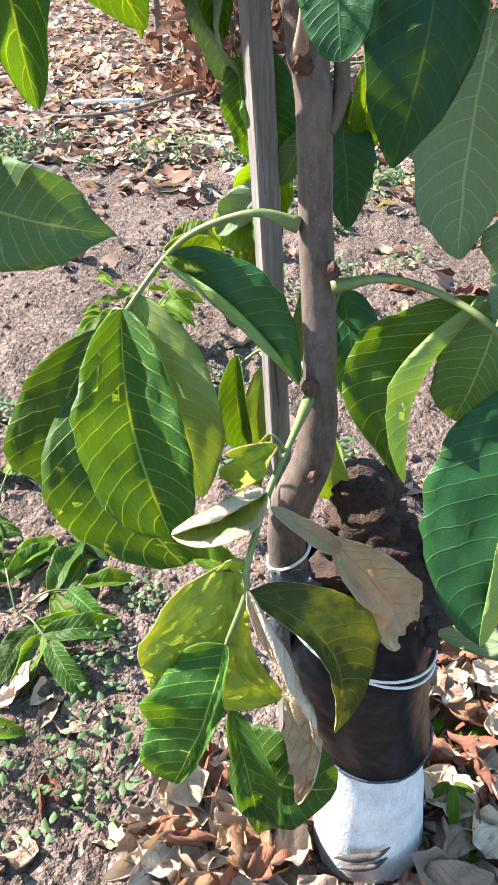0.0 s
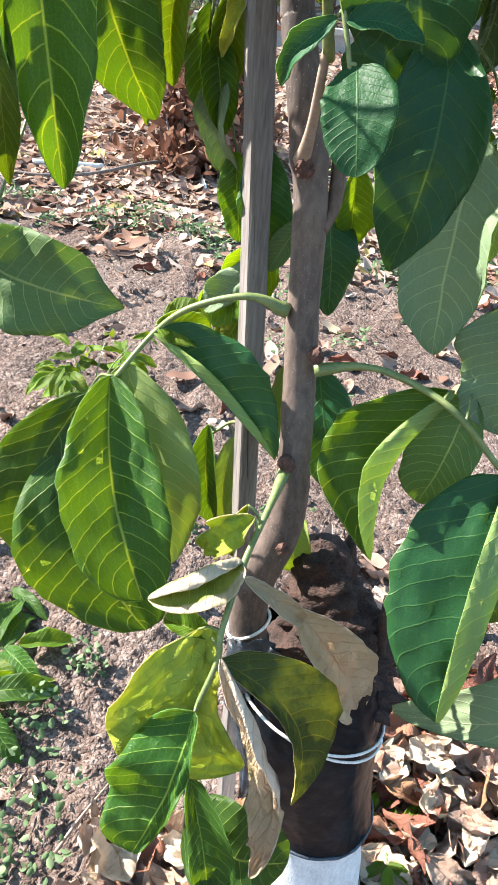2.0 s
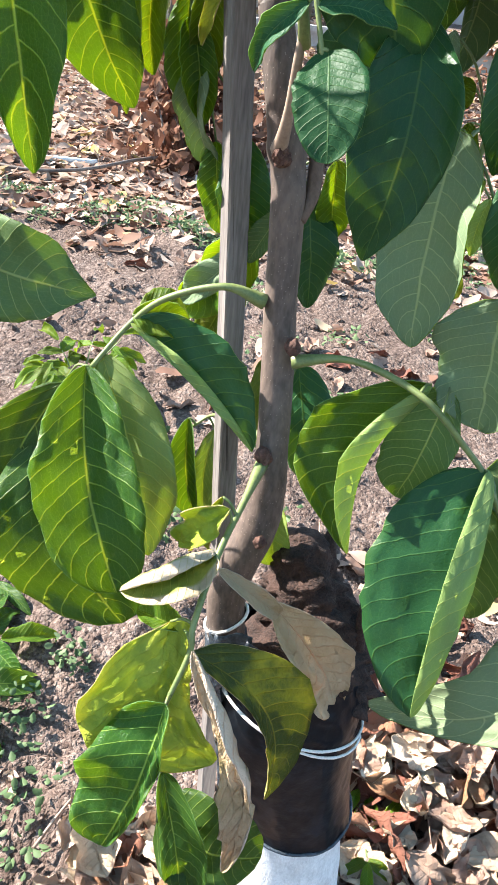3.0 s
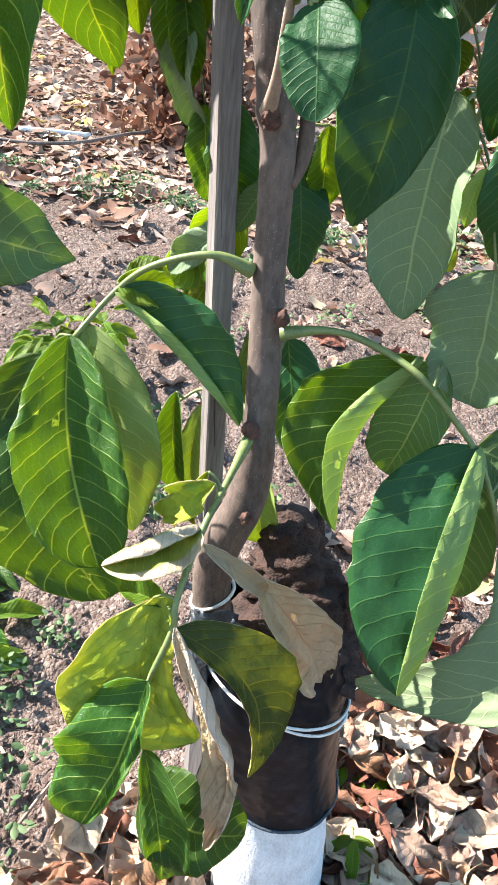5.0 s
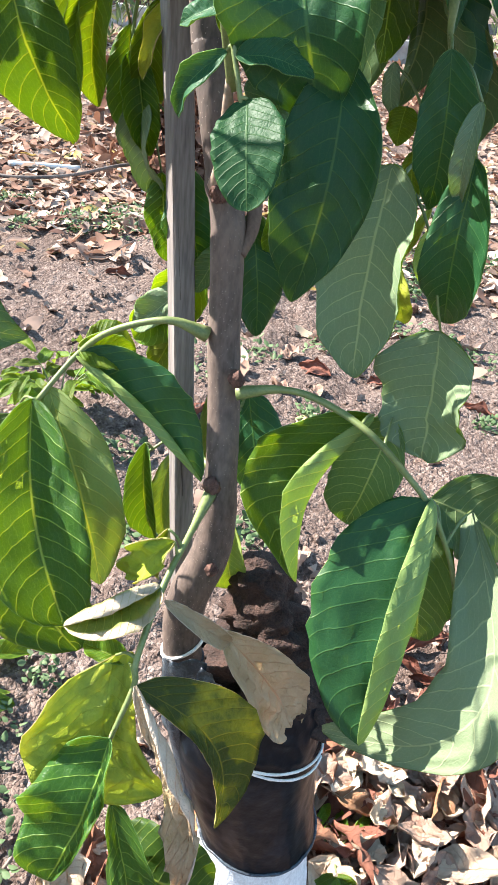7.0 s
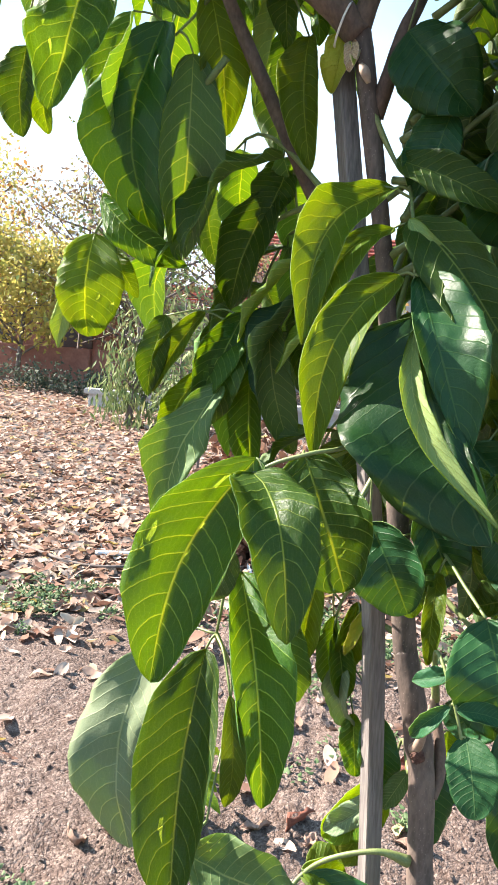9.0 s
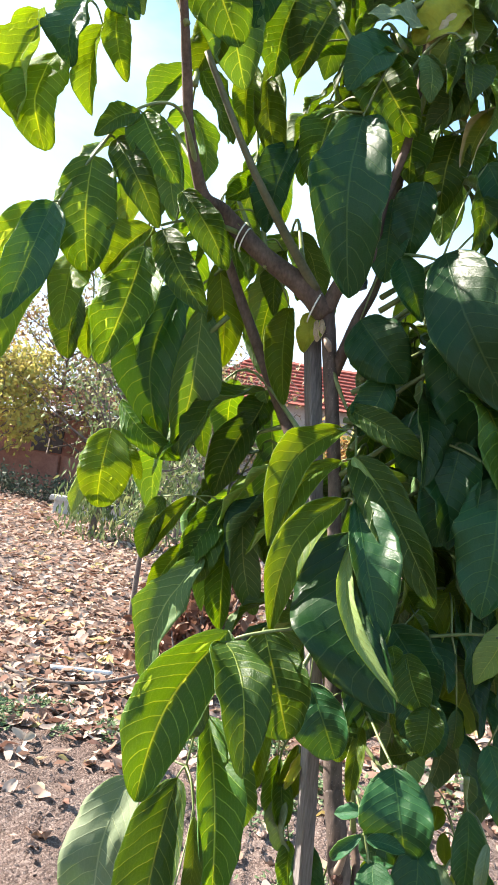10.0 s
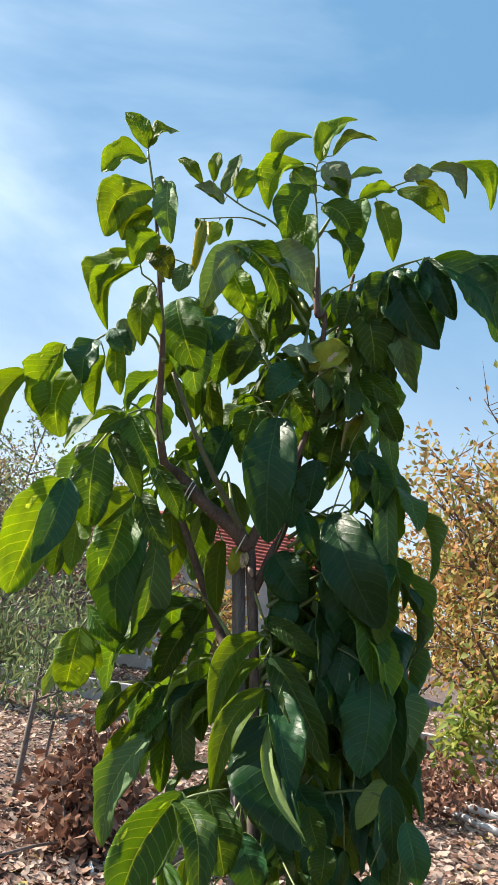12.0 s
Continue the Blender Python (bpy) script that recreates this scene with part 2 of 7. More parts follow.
EDGED = leaf_material("walnut_leaf_scorched_edge", (0.014, 0.060, 0.024), (0.075, 0.16, 0.06), (0.4, 0.68, 0.10), through_light=0.16, gloss=0.15, rough=0.5, warm_edge=(0.20, 0.09, 0.035), edge_at=(1.06, 1.18), relief=0.0007, quilt=0.5)
LEAF_TONES = {"green": (GREEN, GREEN_UNDER), "deep": (DEEP_SHADED, GREEN_UNDER), "pale": (PALE, GREEN), "lime": (LIME, LIME_UNDER), "yellow": (YELLOW, YELLOW_UNDER), "dry": (DRY, DRY_UNDER), "under": (GREEN_UNDER, GREEN), "edged": (EDGED, GREEN_UNDER), "mottled": (MOTTLED, YELLOW_UNDER), "limeunder": (LIME_UNDER, LIME), "rolled": (DEEP_SHADED, LIME_UNDER), "turned": (GREEN, LIME_UNDER), "tanned": (TANNED, TANNED_UNDER)}
LEAF_LABELS = {"rolled": "glossy dark leaflet, shade in its colour, with a rolled-over margin", "turned": "", "deep": "glossy dark green leaflet, shade in its colour", "pale": "pale grey-green leaflet underside", "tanned": "yellow-green leaflet with a dried tan margin", "mottled": "dark olive leaflet mottled with yellow", "green": "", "lime": "yellow-green leaflet beginning to turn", "yellow": "yellow leaflet with a browned edge", "dry": "withered brown curled leaflet", "under": "pale green leaflet showing its underside", "edged": "dark green leaflet with a scorched edge", "limeunder": "pale yellow-green leaflet underside"}
STALK = rough_material("green_leaf_stalk", (0.10, 0.145, 0.045), (0.20, 0.24, 0.085), 60, 0.5, 0.0005)
BARK = rough_material("young_walnut_bark", (0.042, 0.030, 0.025), (0.158, 0.116, 0.094), 24, 0.72, 0.0016, (1, 1, 0.35))
def speckle(m, colour, scale, size):
    """Small pale dots over a bark."""
    t = m.node_tree
    p = t.nodes["Principled BSDF"]
    old = p.inputs["Base Color"].links[0].from_socket
    v = add(t, "ShaderNodeTexVoronoi", Scale=scale)
    tc = t.nodes.new("ShaderNodeTexCoord")
    t.links.new(tc.outputs["Object"], v.inputs["Vector"])
    dot = ramp(t, v.outputs["Distance"], [(size * 0.6, (1, 1, 1)), (size, (0, 0, 0))])
    t.links.new(mix_colour(t, dot, old, colour), p.inputs["Base Color"])


speckle(BARK, (0.27, 0.22, 0.185), 300.0, 0.15)
BARK_DARK = rough_material("dark_branch_bark", (0.050, 0.031, 0.023), (0.155, 0.105, 0.078), 30, 0.75, 0.0015, (1, 1, 0.5))
SHOOT = rough_material("green_brown_shoot_bark", (0.07, 0.075, 0.035), (0.14, 0.13, 0.07), 30, 0.6, 0.0006)
TAN_SHOOT = rough_material("tan_shoot_bark", (0.22, 0.155, 0.115), (0.34, 0.26, 0.20), 40, 0.65, 0.0006)
STUB_WOOD = rough_material("rotten_stub_wood", (0.010, 0.006, 0.005), (0.075, 0.040, 0.030), 55, 0.95, 0.015)
PAINT = rough_material("limewash_on_bark", (0.55, 0.56, 0.565), (0.84, 0.85, 0.855), 42, 0.85, 0.007, (1, 1, 0.55))
BARE_BARK = rough_material("bare_bark_crack", (0.03, 0.026, 0.023), (0.10, 0.08, 0.07), 60, 0.9, 0.003)
SCAR = rough_material("dark_leaf_scar", (0.035, 0.015, 0.011), (0.17, 0.085, 0.062), 160, 0.9, 0.004)
PLASTIC = rough_material("black_plastic_film", (0.004, 0.006, 0.009), (0.016, 0.025, 0.037), 16, 0.34, 0.0012, spread=(0.48, 0.78))
PLASTIC.node_tree.nodes["Principled BSDF"].inputs["Specular IOR Level"].default_value = 0.16
TAPE = rough_material("dusty_blue_grey_tape", (0.012, 0.018, 0.026), (0.095, 0.125, 0.155), 48, 0.42, 0.004, spread=(0.42, 0.70))
TWINE = rough_material("white_twine", (0.62, 0.61, 0.58), (0.85, 0.84, 0.80), 300, 0.8, 0.0005)
STAKE = rough_material("weathered_grey_wood", (0.090, 0.078, 0.073), (0.250, 0.226, 0.210), 45, 0.85, 0.0012, (1, 1, 0.06))


def soil_material():
    m, t, p = nodes_of("dry_garden_soil")
    tc = t.nodes.new("ShaderNodeTexCoord")
    big = noise_of(t, 1.3, 6, 0.6)
    mid = noise_of(t, 24, 6, 0.7)
    crumbs = []
    for scale in (55.0, 150.0):
        v = add(t, "ShaderNodeTexVoronoi", Scale=scale)
        wob = t.nodes.new("ShaderNodeMixRGB")
        wob.inputs["Fac"].default_value = 0.012
        nz = add(t, "ShaderNodeTexNoise", Scale=scale * 0.9, Detail=2.0)
        t.links.new(tc.outputs["Object"], nz.inputs["Vector"])
        t.links.new(tc.outputs["Object"], wob.inputs[1])
        t.links.new(nz.outputs["Color"], wob.inputs[2])
        t.links.new(wob.outputs["Color"], v.inputs["Vector"])
        crumbs.append(v)
    grey = math_node(t, "MULTIPLY", crumbs[1].outputs["Color"], 1.0)
    both = math_node(t, "ADD", math_node(t, "ADD", math_node(t, "MULTIPLY", big, 0.30), math_node(t, "MULTIPLY", mid, 0.42)), math_node(t, "MULTIPLY", grey, 0.28))
    t.links.new(ramp(t, both, [(0.32, (0.050, 0.034, 0.028)), (0.5, (0.138, 0.099, 0.083)), (0.68, (0.30, 0.238, 0.205))]), p.inputs["Base Color"])
    p.inputs["Roughness"].default_value = 0.95
    p.inputs["Specular IOR Level"].default_value = 0.12
    h = math_node(t, "SUBTRACT", math_node(t, "MULTIPLY", mid, 1.0), math_node(t, "ADD", math_node(t, "MULTIPLY", crumbs[0].outputs["Distance"], 0.7), math_node(t, "MULTIPLY", crumbs[1].outputs["Distance"], 0.45)))
    bump(t, p, h, 1.0, 0.012)
    return m


SOIL = soil_material()


def island_material(name, stops, rough=0.8, glow=None, through_light=0.25, gloss=0.25):
    """Scattered leaves: each loose piece takes its own colour."""
    m, t, p = nodes_of(name)
    g = t.nodes.new("ShaderNodeNewGeometry")
    c = ramp(t, g.outputs["Random Per Island"], stops)
    n = noise_of(t, 60, 4)
    c = mix_colour(t, math_node(t, "MULTIPLY", n, 0.5), c, tuple(0.55 * v for v in stops[len(stops) // 2][1]))
    t.links.new(c, p.inputs["Base Color"])
    p.inputs["Roughness"].default_value = rough
    p.inputs["Specular IOR Level"].default_value = gloss
    bump(t, p, n, 0.6, 0.003)
    tr = t.nodes.new("ShaderNodeBsdfTranslucent")
    if glow:
        tr.inputs["Color"].default_value = (*glow, 1)
    else:
        t.links.new(c, tr.inputs["Color"])
    mx = t.nodes.new("ShaderNodeMixShader")
    mx.inputs["Fac"].default_value = through_light
    t.links.new(p.outputs["BSDF"], mx.inputs[1])
    t.links.new(tr.outputs["BSDF"], mx.inputs[2])
    t.links.new(mx.outputs["Shader"], t.nodes["Material Output"].inputs["Surface"])
    return m


LITTER = island_material("fallen_dry_leaves", [(0.0, (0.14, 0.056, 0.038)), (0.2, (0.28, 0.15, 0.10)), (0.5, (0.44, 0.31, 0.24)), (0.9, (0.58, 0.47, 0.39)), (1.0, (0.52, 0.40, 0.11))])
BRUSH_LEAF = island_material("dead_brush_leaves", [(0.0, (0.09, 0.036, 0.024)), (0.5, (0.22, 0.105, 0.066)), (1.0, (0.42, 0.26, 0.18))])
WILLOW = island_material("narrow_grey_green_leaves", [(0.0, (0.10, 0.16, 0.06)), (0.5, (0.18, 0.25, 0.10)), (1.0, (0.32, 0.33, 0.14))], 0.6)
AUTUMN = island_material("autumn_yellow_leaves", [(0.0, (0.20, 0.07, 0.035)), (0.22, (0.44, 0.19, 0.06)), (0.45, (0.52, 0.33, 0.14)), (0.62, (0.44, 0.35, 0.10)), (0.8, (0.29, 0.30, 0.08)), (1.0, (0.13, 0.19, 0.05))], 0.6, through_light=0.45)
THICKET = island_material("thinning_brown_leaves", [(0.0, (0.17, 0.09, 0.065)), (0.4, (0.30, 0.20, 0.14)), (0.7, (0.34, 0.31, 0.14)), (1.0, (0.46, 0.42, 0.13))], 0.6, through_light=0.35)
BOUGH = island_material("yellow_green_bough_leaves", [(0.0, (0.40, 0.34, 0.07)), (0.5, (0.28, 0.34, 0.06)), (1.0, (0.14, 0.24, 0.05))], 0.6, through_light=0.45)
YELLOWS = island_material("bright_yellow_leaves", [(0.0, (0.40, 0.30, 0.09)), (0.6, (0.58, 0.51, 0.13)), (1.0, (0.30, 0.36, 0.10))], 0.6, through_light=0.4)
WEED = island_material("grey_green_weeds", [(0.0, (0.06, 0.11, 0.045)), (0.6, (0.12, 0.19, 0.08)), (1.0, (0.20, 0.27, 0.14))], 0.6)
HEDGE = island_material("grey_hedge_leaves", [(0.0, (0.045, 0.065, 0.045)), (0.6, (0.085, 0.11, 0.075)), (1.0, (0.14, 0.17, 0.12))], 0.7)
CONCRETE = rough_material("pale_concrete", (0.36, 0.35, 0.34), (0.52, 0.51, 0.49), 3, 0.9, 0.003)
RENDER_WALL = rough_material("pale_plaster", (0.42, 0.37, 0.33), (0.56, 0.51, 0.46), 1.5, 0.9, 0.004)
RED_WALL = rough_material("red_brown_wall", (0.22, 0.09, 0.065), (0.33, 0.15, 0.11), 3, 0.85, 0.004)
ROOF = rough_material("red_roof_tile", (0.30, 0.070, 0.048), (0.46, 0.135, 0.095), 5, 0.8, 0.004)
BRICK_PATH = rough_material("brick_path", (0.30, 0.17, 0.13), (0.46, 0.30, 0.24), 14, 0.9, 0.003)
GREY_TWIG = rough_material("grey_twig_bark", (0.075, 0.058, 0.050), (0.20, 0.165, 0.145), 12, 0.85, 0.002)
PIPE = rough_material("pale_plastic_pipe", (0.50, 0.54, 0.55), (0.72, 0.75, 0.75), 20, 0.5, 0.0005)
PALE_LOG = rough_material("barkless_log", (0.50, 0.46, 0.41), (0.75, 0.72, 0.67), 12, 0.8, 0.002)
DARK_GLASS = rough_material("dark_window", (0.02, 0.022, 0.025), (0.05, 0.055, 0.06), 2, 0.15, 0.0)

# ---- building tools ----
def part(name, data, material, parent, label=""):
    """Links a bmesh or a mesh as one object under a thing or a part."""
    if isinstance(data, bmesh.types.BMesh):
        me = bpy.data.meshes.new(name)
        data.to_mesh(me)
        data.free()
    else:
        me = data
    for mt in (material if isinstance(material, (tuple, list)) else (material,)):
        me.materials.append(mt)
    ob = new(name, me)
    ob.parent = parent
    if label:
        ob["label"] = label
    return ob


def thing(name, place, label, category, group="", kind=""):
    ob = new(name)
    ob.location, ob.empty_display_size = place, 0.05
    return tagged(ob, label, category, group, kind)


def mesh_from(name, verts, faces, smooth=True):
    me = bpy.data.meshes.new(name)
    me.from_pydata([tuple(v) for v in verts], [], faces)
    if smooth:
        me.shade_smooth()
    me.update()
    return me


def spline(points, steps=6):
    """A smooth line through the points (Catmull-Rom); points may carry further values such as a radius."""
    p = [np.array(q, float) for q in points]
    p = [2 * p[0] - p[1]] + p + [2 * p[-1] - p[-2]]
    out = []
    for i in range(1, len(p) - 2):
        a, b, c, d = p[i - 1:i + 3]
        for k in range(steps):
            t = k / steps
            out.append(0.5 * (2 * b + (c - a) * t + (2 * a - 5 * b + 4 * c - d) * t * t + (3 * b - a - 3 * c + d) * t ** 3))
    return np.array(out + [p[-2]])


def tube_data(points, sides=10, steps=6, rough=0.0, grain=40.0, flat=1.0, cap=True):
    """Vertices and faces of a round bar through (x, y, z, radius) points, with an uneven skin."""
    line = spline(points, steps)
    verts, faces = [], []
    up = Vector((0.3, 0.9, 0.1))
    for i, row in enumerate(line):
        c, r = Vector(row[:3]), max(row[3], 1e-4)
        d = Vector(line[min(i + 1, len(line) - 1)][:3]) - Vector(line[max(i - 1, 0)][:3])
        d.normalize()
        s = d.cross(up).normalized()
        up = s.cross(d).normalized()
        for k in range(sides):
            a = 2 * math.pi * k / sides
            o = (s * math.cos(a) + up * math.sin(a) * flat) * r
            if rough:
                o *= 1 + rough * noise.fractal((c + o) * grain, 0.9, 2.0, 3)
            verts.append(c + o)
    n = len(line)
    for i in range(n - 1):
        for k in range(sides):
            j = (k + 1) % sides
            faces.append((i * sides + k, i * sides + j, (i + 1) * sides + j, (i + 1) * sides + k))
    if cap:
        faces.append(tuple(range(sides))[::-1])
        faces.append(tuple((n - 1) * sides + k for k in range(sides)))
    return verts, faces


def bar(name, points, material, parent, label="", origin=(0, 0, 0), **keys):
    o = Vector(origin)
    v, f = tube_data(points, **keys)
    return part(name, mesh_from(name, [p - o for p in v], f), material, parent, label)


def block(name, size, place, material, parent, label="", bevel=0.0, turn=None):
    bm = bmesh.new()
    bmesh.ops.create_cube(bm, size=1.0)
    bmesh.ops.scale(bm, vec=size, verts=bm.verts)
    if bevel:
        bmesh.ops.bevel(bm, geom=bm.edges[:], offset=bevel, segments=2, affect="EDGES")
    if turn is not None:
        bmesh.ops.transform(bm, matrix=turn, verts=bm.verts)
    bmesh.ops.translate(bm, vec=place, verts=bm.verts)
    return part(name, bm, material, parent, label)


# ---- ground ----
def ground_height(x, y):
    near = 1.0 / (1.0 + (x * x + (y - 1.5) ** 2) / 30.0)
    v = Vector((x, y, 0.0))
    h = 0.035 * noise.fractal(v * 1.1, 1.0, 2.0, 2) * (0.3 + near)
    h += near * (0.022 * noise.fractal(v * 6.0, 0.6, 2.1, 4) + 0.032 * abs(noise.noise(v * 17.0)) + 0.009 * noise.noise(v * 50.0))
    return h


def build_ground():
    n = 380
    def lay(u, near, k):
        return near * math.sinh(k * u)
    xs = [lay(2 * i / n - 1, 0.30, 7.6) for i in range(n + 1)]
    ys = [1.1 + lay(2 * i / n - 1, 0.36, 7.5) for i in range(n + 1)]
    verts = [(x, y, ground_height(x, y)) for y in ys for x in xs]
    w = n + 1
    faces = [(j * w + i, j * w + i + 1, (j + 1) * w + i + 1, (j + 1) * w + i) for j in range(n) for i in range(n)]
    ob = part("ground", mesh_from("ground", verts, faces), SOIL, None)
    tagged(ob, "bare crumbly brown garden soil with clods", "ground", kind="structure")


build_ground()


def crumpled_leaf(verts, faces, rng, place, length, width, rise=0.35, n=3):
    """One dry leaf as a small curled patch, added to the lists."""
    a = rng.uniform(0, 2 * math.pi)
    tilt, roll_ = rng.uniform(-0.5, 0.5), rng.uniform(-0.6, 0.6)
    m = Euler((roll_, tilt, a)).to_matrix()
    c1, c2, ph = rng.uniform(-rise, rise * 1.6), rng.uniform(-0.2, 1.0) * rise, rng.uniform(0, 6)
    b = len(verts)
    for i in range(n + 1):
        t = i / n
        w = width / 2 * (math.sin(math.pi * min(1, 0.06 + 0.92 * t)) ** 0.7)
        for j in (-1, 0, 1):
            z = length * (c1 * (t - 0.5) ** 2 + 0.06 * math.sin(7 * t + ph)) + abs(j) * w * (c2 * 1.6) + rng.uniform(-0.03, 0.03) * length
            verts.append(Vector(place) + m @ Vector(((t - 0.5) * length, j * w, z)))
    for i in range(n):
        for j in range(2):
            q = b + i * 3 + j
            faces.append((q, q + 1, q + 4, q + 3))


def leaf_stuff(name, label, category, material, count, where, length, ratio=0.5, lift=0.012, n=3, rise=0.35, seed=1):
    rng = random.Random(seed)
    verts, faces = [], []
    made = 0
    while made < count:
        x, y = where(rng)
        if x is None:
            continue
        L = rng.uniform(*length)
        crumpled_leaf(verts, faces, rng, (x, y, ground_height(x, y) + lift * rng.uniform(0.4, 1.6)), L, L * ratio * rng.uniform(0.7, 1.2), rise, n)
        made += 1
    ob = part(name, mesh_from(name, verts, faces), material, None)
    return tagged(ob, label, category, kind="stuff")


def litter_density(x, y):
    """How thick the fallen leaves lie."""
    edge = 3.75 + 0.5 * noise.noise(Vector((x * 0.9, y * 0.5, 3.0)))
    if y > edge:
        return 1.0
    if x > 0.30 and y < 1.75 and (x - 0.85) ** 2 / 0.4 + (y - 1.15) ** 2 / 0.30 < 1:
        return 1.0
    return 0.018 + (0.22 * ((y - 1.8) / 1.95) ** 2 if y > 1.8 else 0.012)


def field(x0, x1, y0, y1, power=1.0):
    def pick(rng):
        y = y0 + (y1 - y0) * rng.random() ** power
        k = (y - y0) / (y1 - y0)
        x = rng.uniform(x0 - 5 * k, x1 + 5 * k)
        return (x, y) if rng.random() < litter_density(x, y) else (None, None)
    return pick


leaf_stuff("leaf_litter", "thick brown and tan fallen leaves over the orchard floor", "leaf litter", LITTER, 23000, field(-3.5, 3.5, 3.3, 11.0, 1.3), (0.06, 0.125), 0.5, 0.02, seed=2)
leaf_stuff("leaf_litter", "brown fallen leaves covering the distant orchard ground", "leaf litter", LITTER, 16000, field(-7, 8, 10.5, 22.0), (0.09, 0.17), 0.55, 0.02, 2, seed=3)
leaf_stuff("leaf_litter", "a few dry leaves strewn on bare soil", "leaf litter", LITTER, 1300, field(-1.8, 2.0, 1.5, 4.0, 0.8), (0.045, 0.11), 0.5, 0.012, 5, seed=4)


def clod_field():
    """Loose crumbs and clods of earth round the tree."""
    rng = random.Random(5)
    bm = bmesh.new()
    bmesh.ops.create_icosphere(bm, subdivisions=1, radius=1.0)
    bm.verts.ensure_lookup_table()
    bv = [v.co.copy() for v in bm.verts]
    bf = [tuple(v.index for v in f.verts) for f in bm.faces]
    bm.free()
    verts, faces = [], []
    for k in range(8500):
        y = 0.45 + 4.2 * rng.random() ** 1.5
        x = 0.2 + rng.uniform(-0.75, 0.75) * (0.55 + 0.5 * y)
        r = (0.0025 + 0.014 * rng.random() ** 4) * (1 + 0.15 * max(0.0, y - 1.0))
        b = len(verts)
        m = Euler((rng.uniform(0, 6), rng.uniform(0, 6), rng.uniform(0, 6))).to_matrix()
        sc = Vector((rng.uniform(0.7, 1.3), rng.uniform(0.7, 1.3), rng.uniform(0.45, 0.8)))
        g = ground_height(x, y) - r * 0.42
        for v in bv:
            q = m @ (v * sc * r * rng.uniform(0.8, 1.2))
            verts.append((x + q.x, y + q.y, g + q.z))
        faces += [tuple(i + b for i in f) for f in bf]
    ob = part("soil_clods", mesh_from("soil_clods", verts, faces, False), SOIL, None)
    tagged(ob, "loose crumbs and small clods of brown earth", "soil clods", kind="stuff")


clod_field()

# ---- the grafted walnut tree ----
ROOT = Vector((0.35, 0.80, 0.0))
tree = thing("walnut_tree", ROOT, "young grafted walnut tree with a limewashed trunk and large drooping leaves", "tree")


def tree_bar(name, points, material, label="", parent=None, **keys):
    return bar(name, points, material, parent or tree, label, ROOT, **keys)


tree_bar("tape", [(0.243, 0.80, 0.45, 0.0275), (0.237, 0.799, 0.51, 0.0248), (0.2335, 0.800, 0.546, 0.0222)], TAPE, "dusty blue-grey grafting tape", sides=26, steps=8, rough=0.05, grain=40)
def film(corners, label, seed, n=9):
    """A crumpled scrap of plastic film between four corners."""
    a, b, c, d = [Vector(q) - ROOT for q in corners]
    nrm = (b - a).cross(d - a).normalized()
    grid = []
    for i in range(n + 1):
        for j in range(n + 1):
            p = a.lerp(b, i / n).lerp(d.lerp(c, i / n), j / n)
            fray = 0.004 * noise.noise(p * 190) if i in (0, n) or j in (0, n) else 0.0
            grid.append(p + nrm * (0.007 * noise.noise(p * 55 + Vector((seed, 0, 0))) + 0.003 * noise.noise(p * 160)) + Vector((fray, 0, fray)))
    N = len(grid)
    up = [(i * (n + 1) + j, (i + 1) * (n + 1) + j, (i + 1) * (n + 1) + j + 1, i * (n + 1) + j + 1) for i in range(n) for j in range(n)]
    rim = [k for k in range(n)] + [k * (n + 1) + n for k in range(n)] + [n * (n + 1) + n - k for k in range(n)] + [(n - k) * (n + 1) for k in range(n)]
    sides = [(rim[k], rim[(k + 1) % len(rim)], N + rim[(k + 1) % len(rim)], N + rim[k]) for k in range(len(rim))]
    part("film_flap", mesh_from("film_flap", grid + [p - nrm * 0.0008 for p in grid], up + [tuple(N + q for q in f[::-1]) for f in up] + sides), TAPE, tree, label)


film([(0.214, 0.768, 0.574), (0.258, 0.762, 0.583), (0.266, 0.752, 0.554), (0.225, 0.758, 0.492)], "torn dusty blue-grey film", 1)
film([(0.255, 0.756, 0.582), (0.287, 0.748, 0.560), (0.285, 0.740, 0.538), (0.249, 0.748, 0.563)], "torn dusty blue-grey film", 2)
film([(0.2135, 0.775, 0.5185), (0.2307, 0.765, 0.528), (0.2629, 0.775, 0.316), (0.2516, 0.785, 0.292)], "dusty film edge hanging down", 3)


def stem_scar(place, size, turn):
    """A raised leaf scar with a dark bud."""
    v, f = tube_data([(-size, 0, 0, size * 0.55), (-size * 0.4, 0, 0, size * 0.95), (size * 0.5, 0, 0, size * 0.8), (size, 0, 0, size * 0.35)], sides=16, steps=6, rough=0.55, grain=170)
    m = Matrix.Translation(Vector(place) - ROOT) @ Euler((0, 0.4, turn)).to_matrix().to_4x4()
    part("leaf_scar", mesh_from("leaf_scar", [m @ p for p in v], f), SCAR, tree, "dark leaf scar")


stem_scar((0.254, 0.7875, 0.682), 0.0068, 0.2)
stem_scar((0.246, 0.7955, 0.772), 0.0080, 0.1)
stem_scar((0.257, 0.8075, 0.876), 0.0070, 0.6)
stem_scar((0.226, 0.835, 1.020), 0.0080, 0.0)

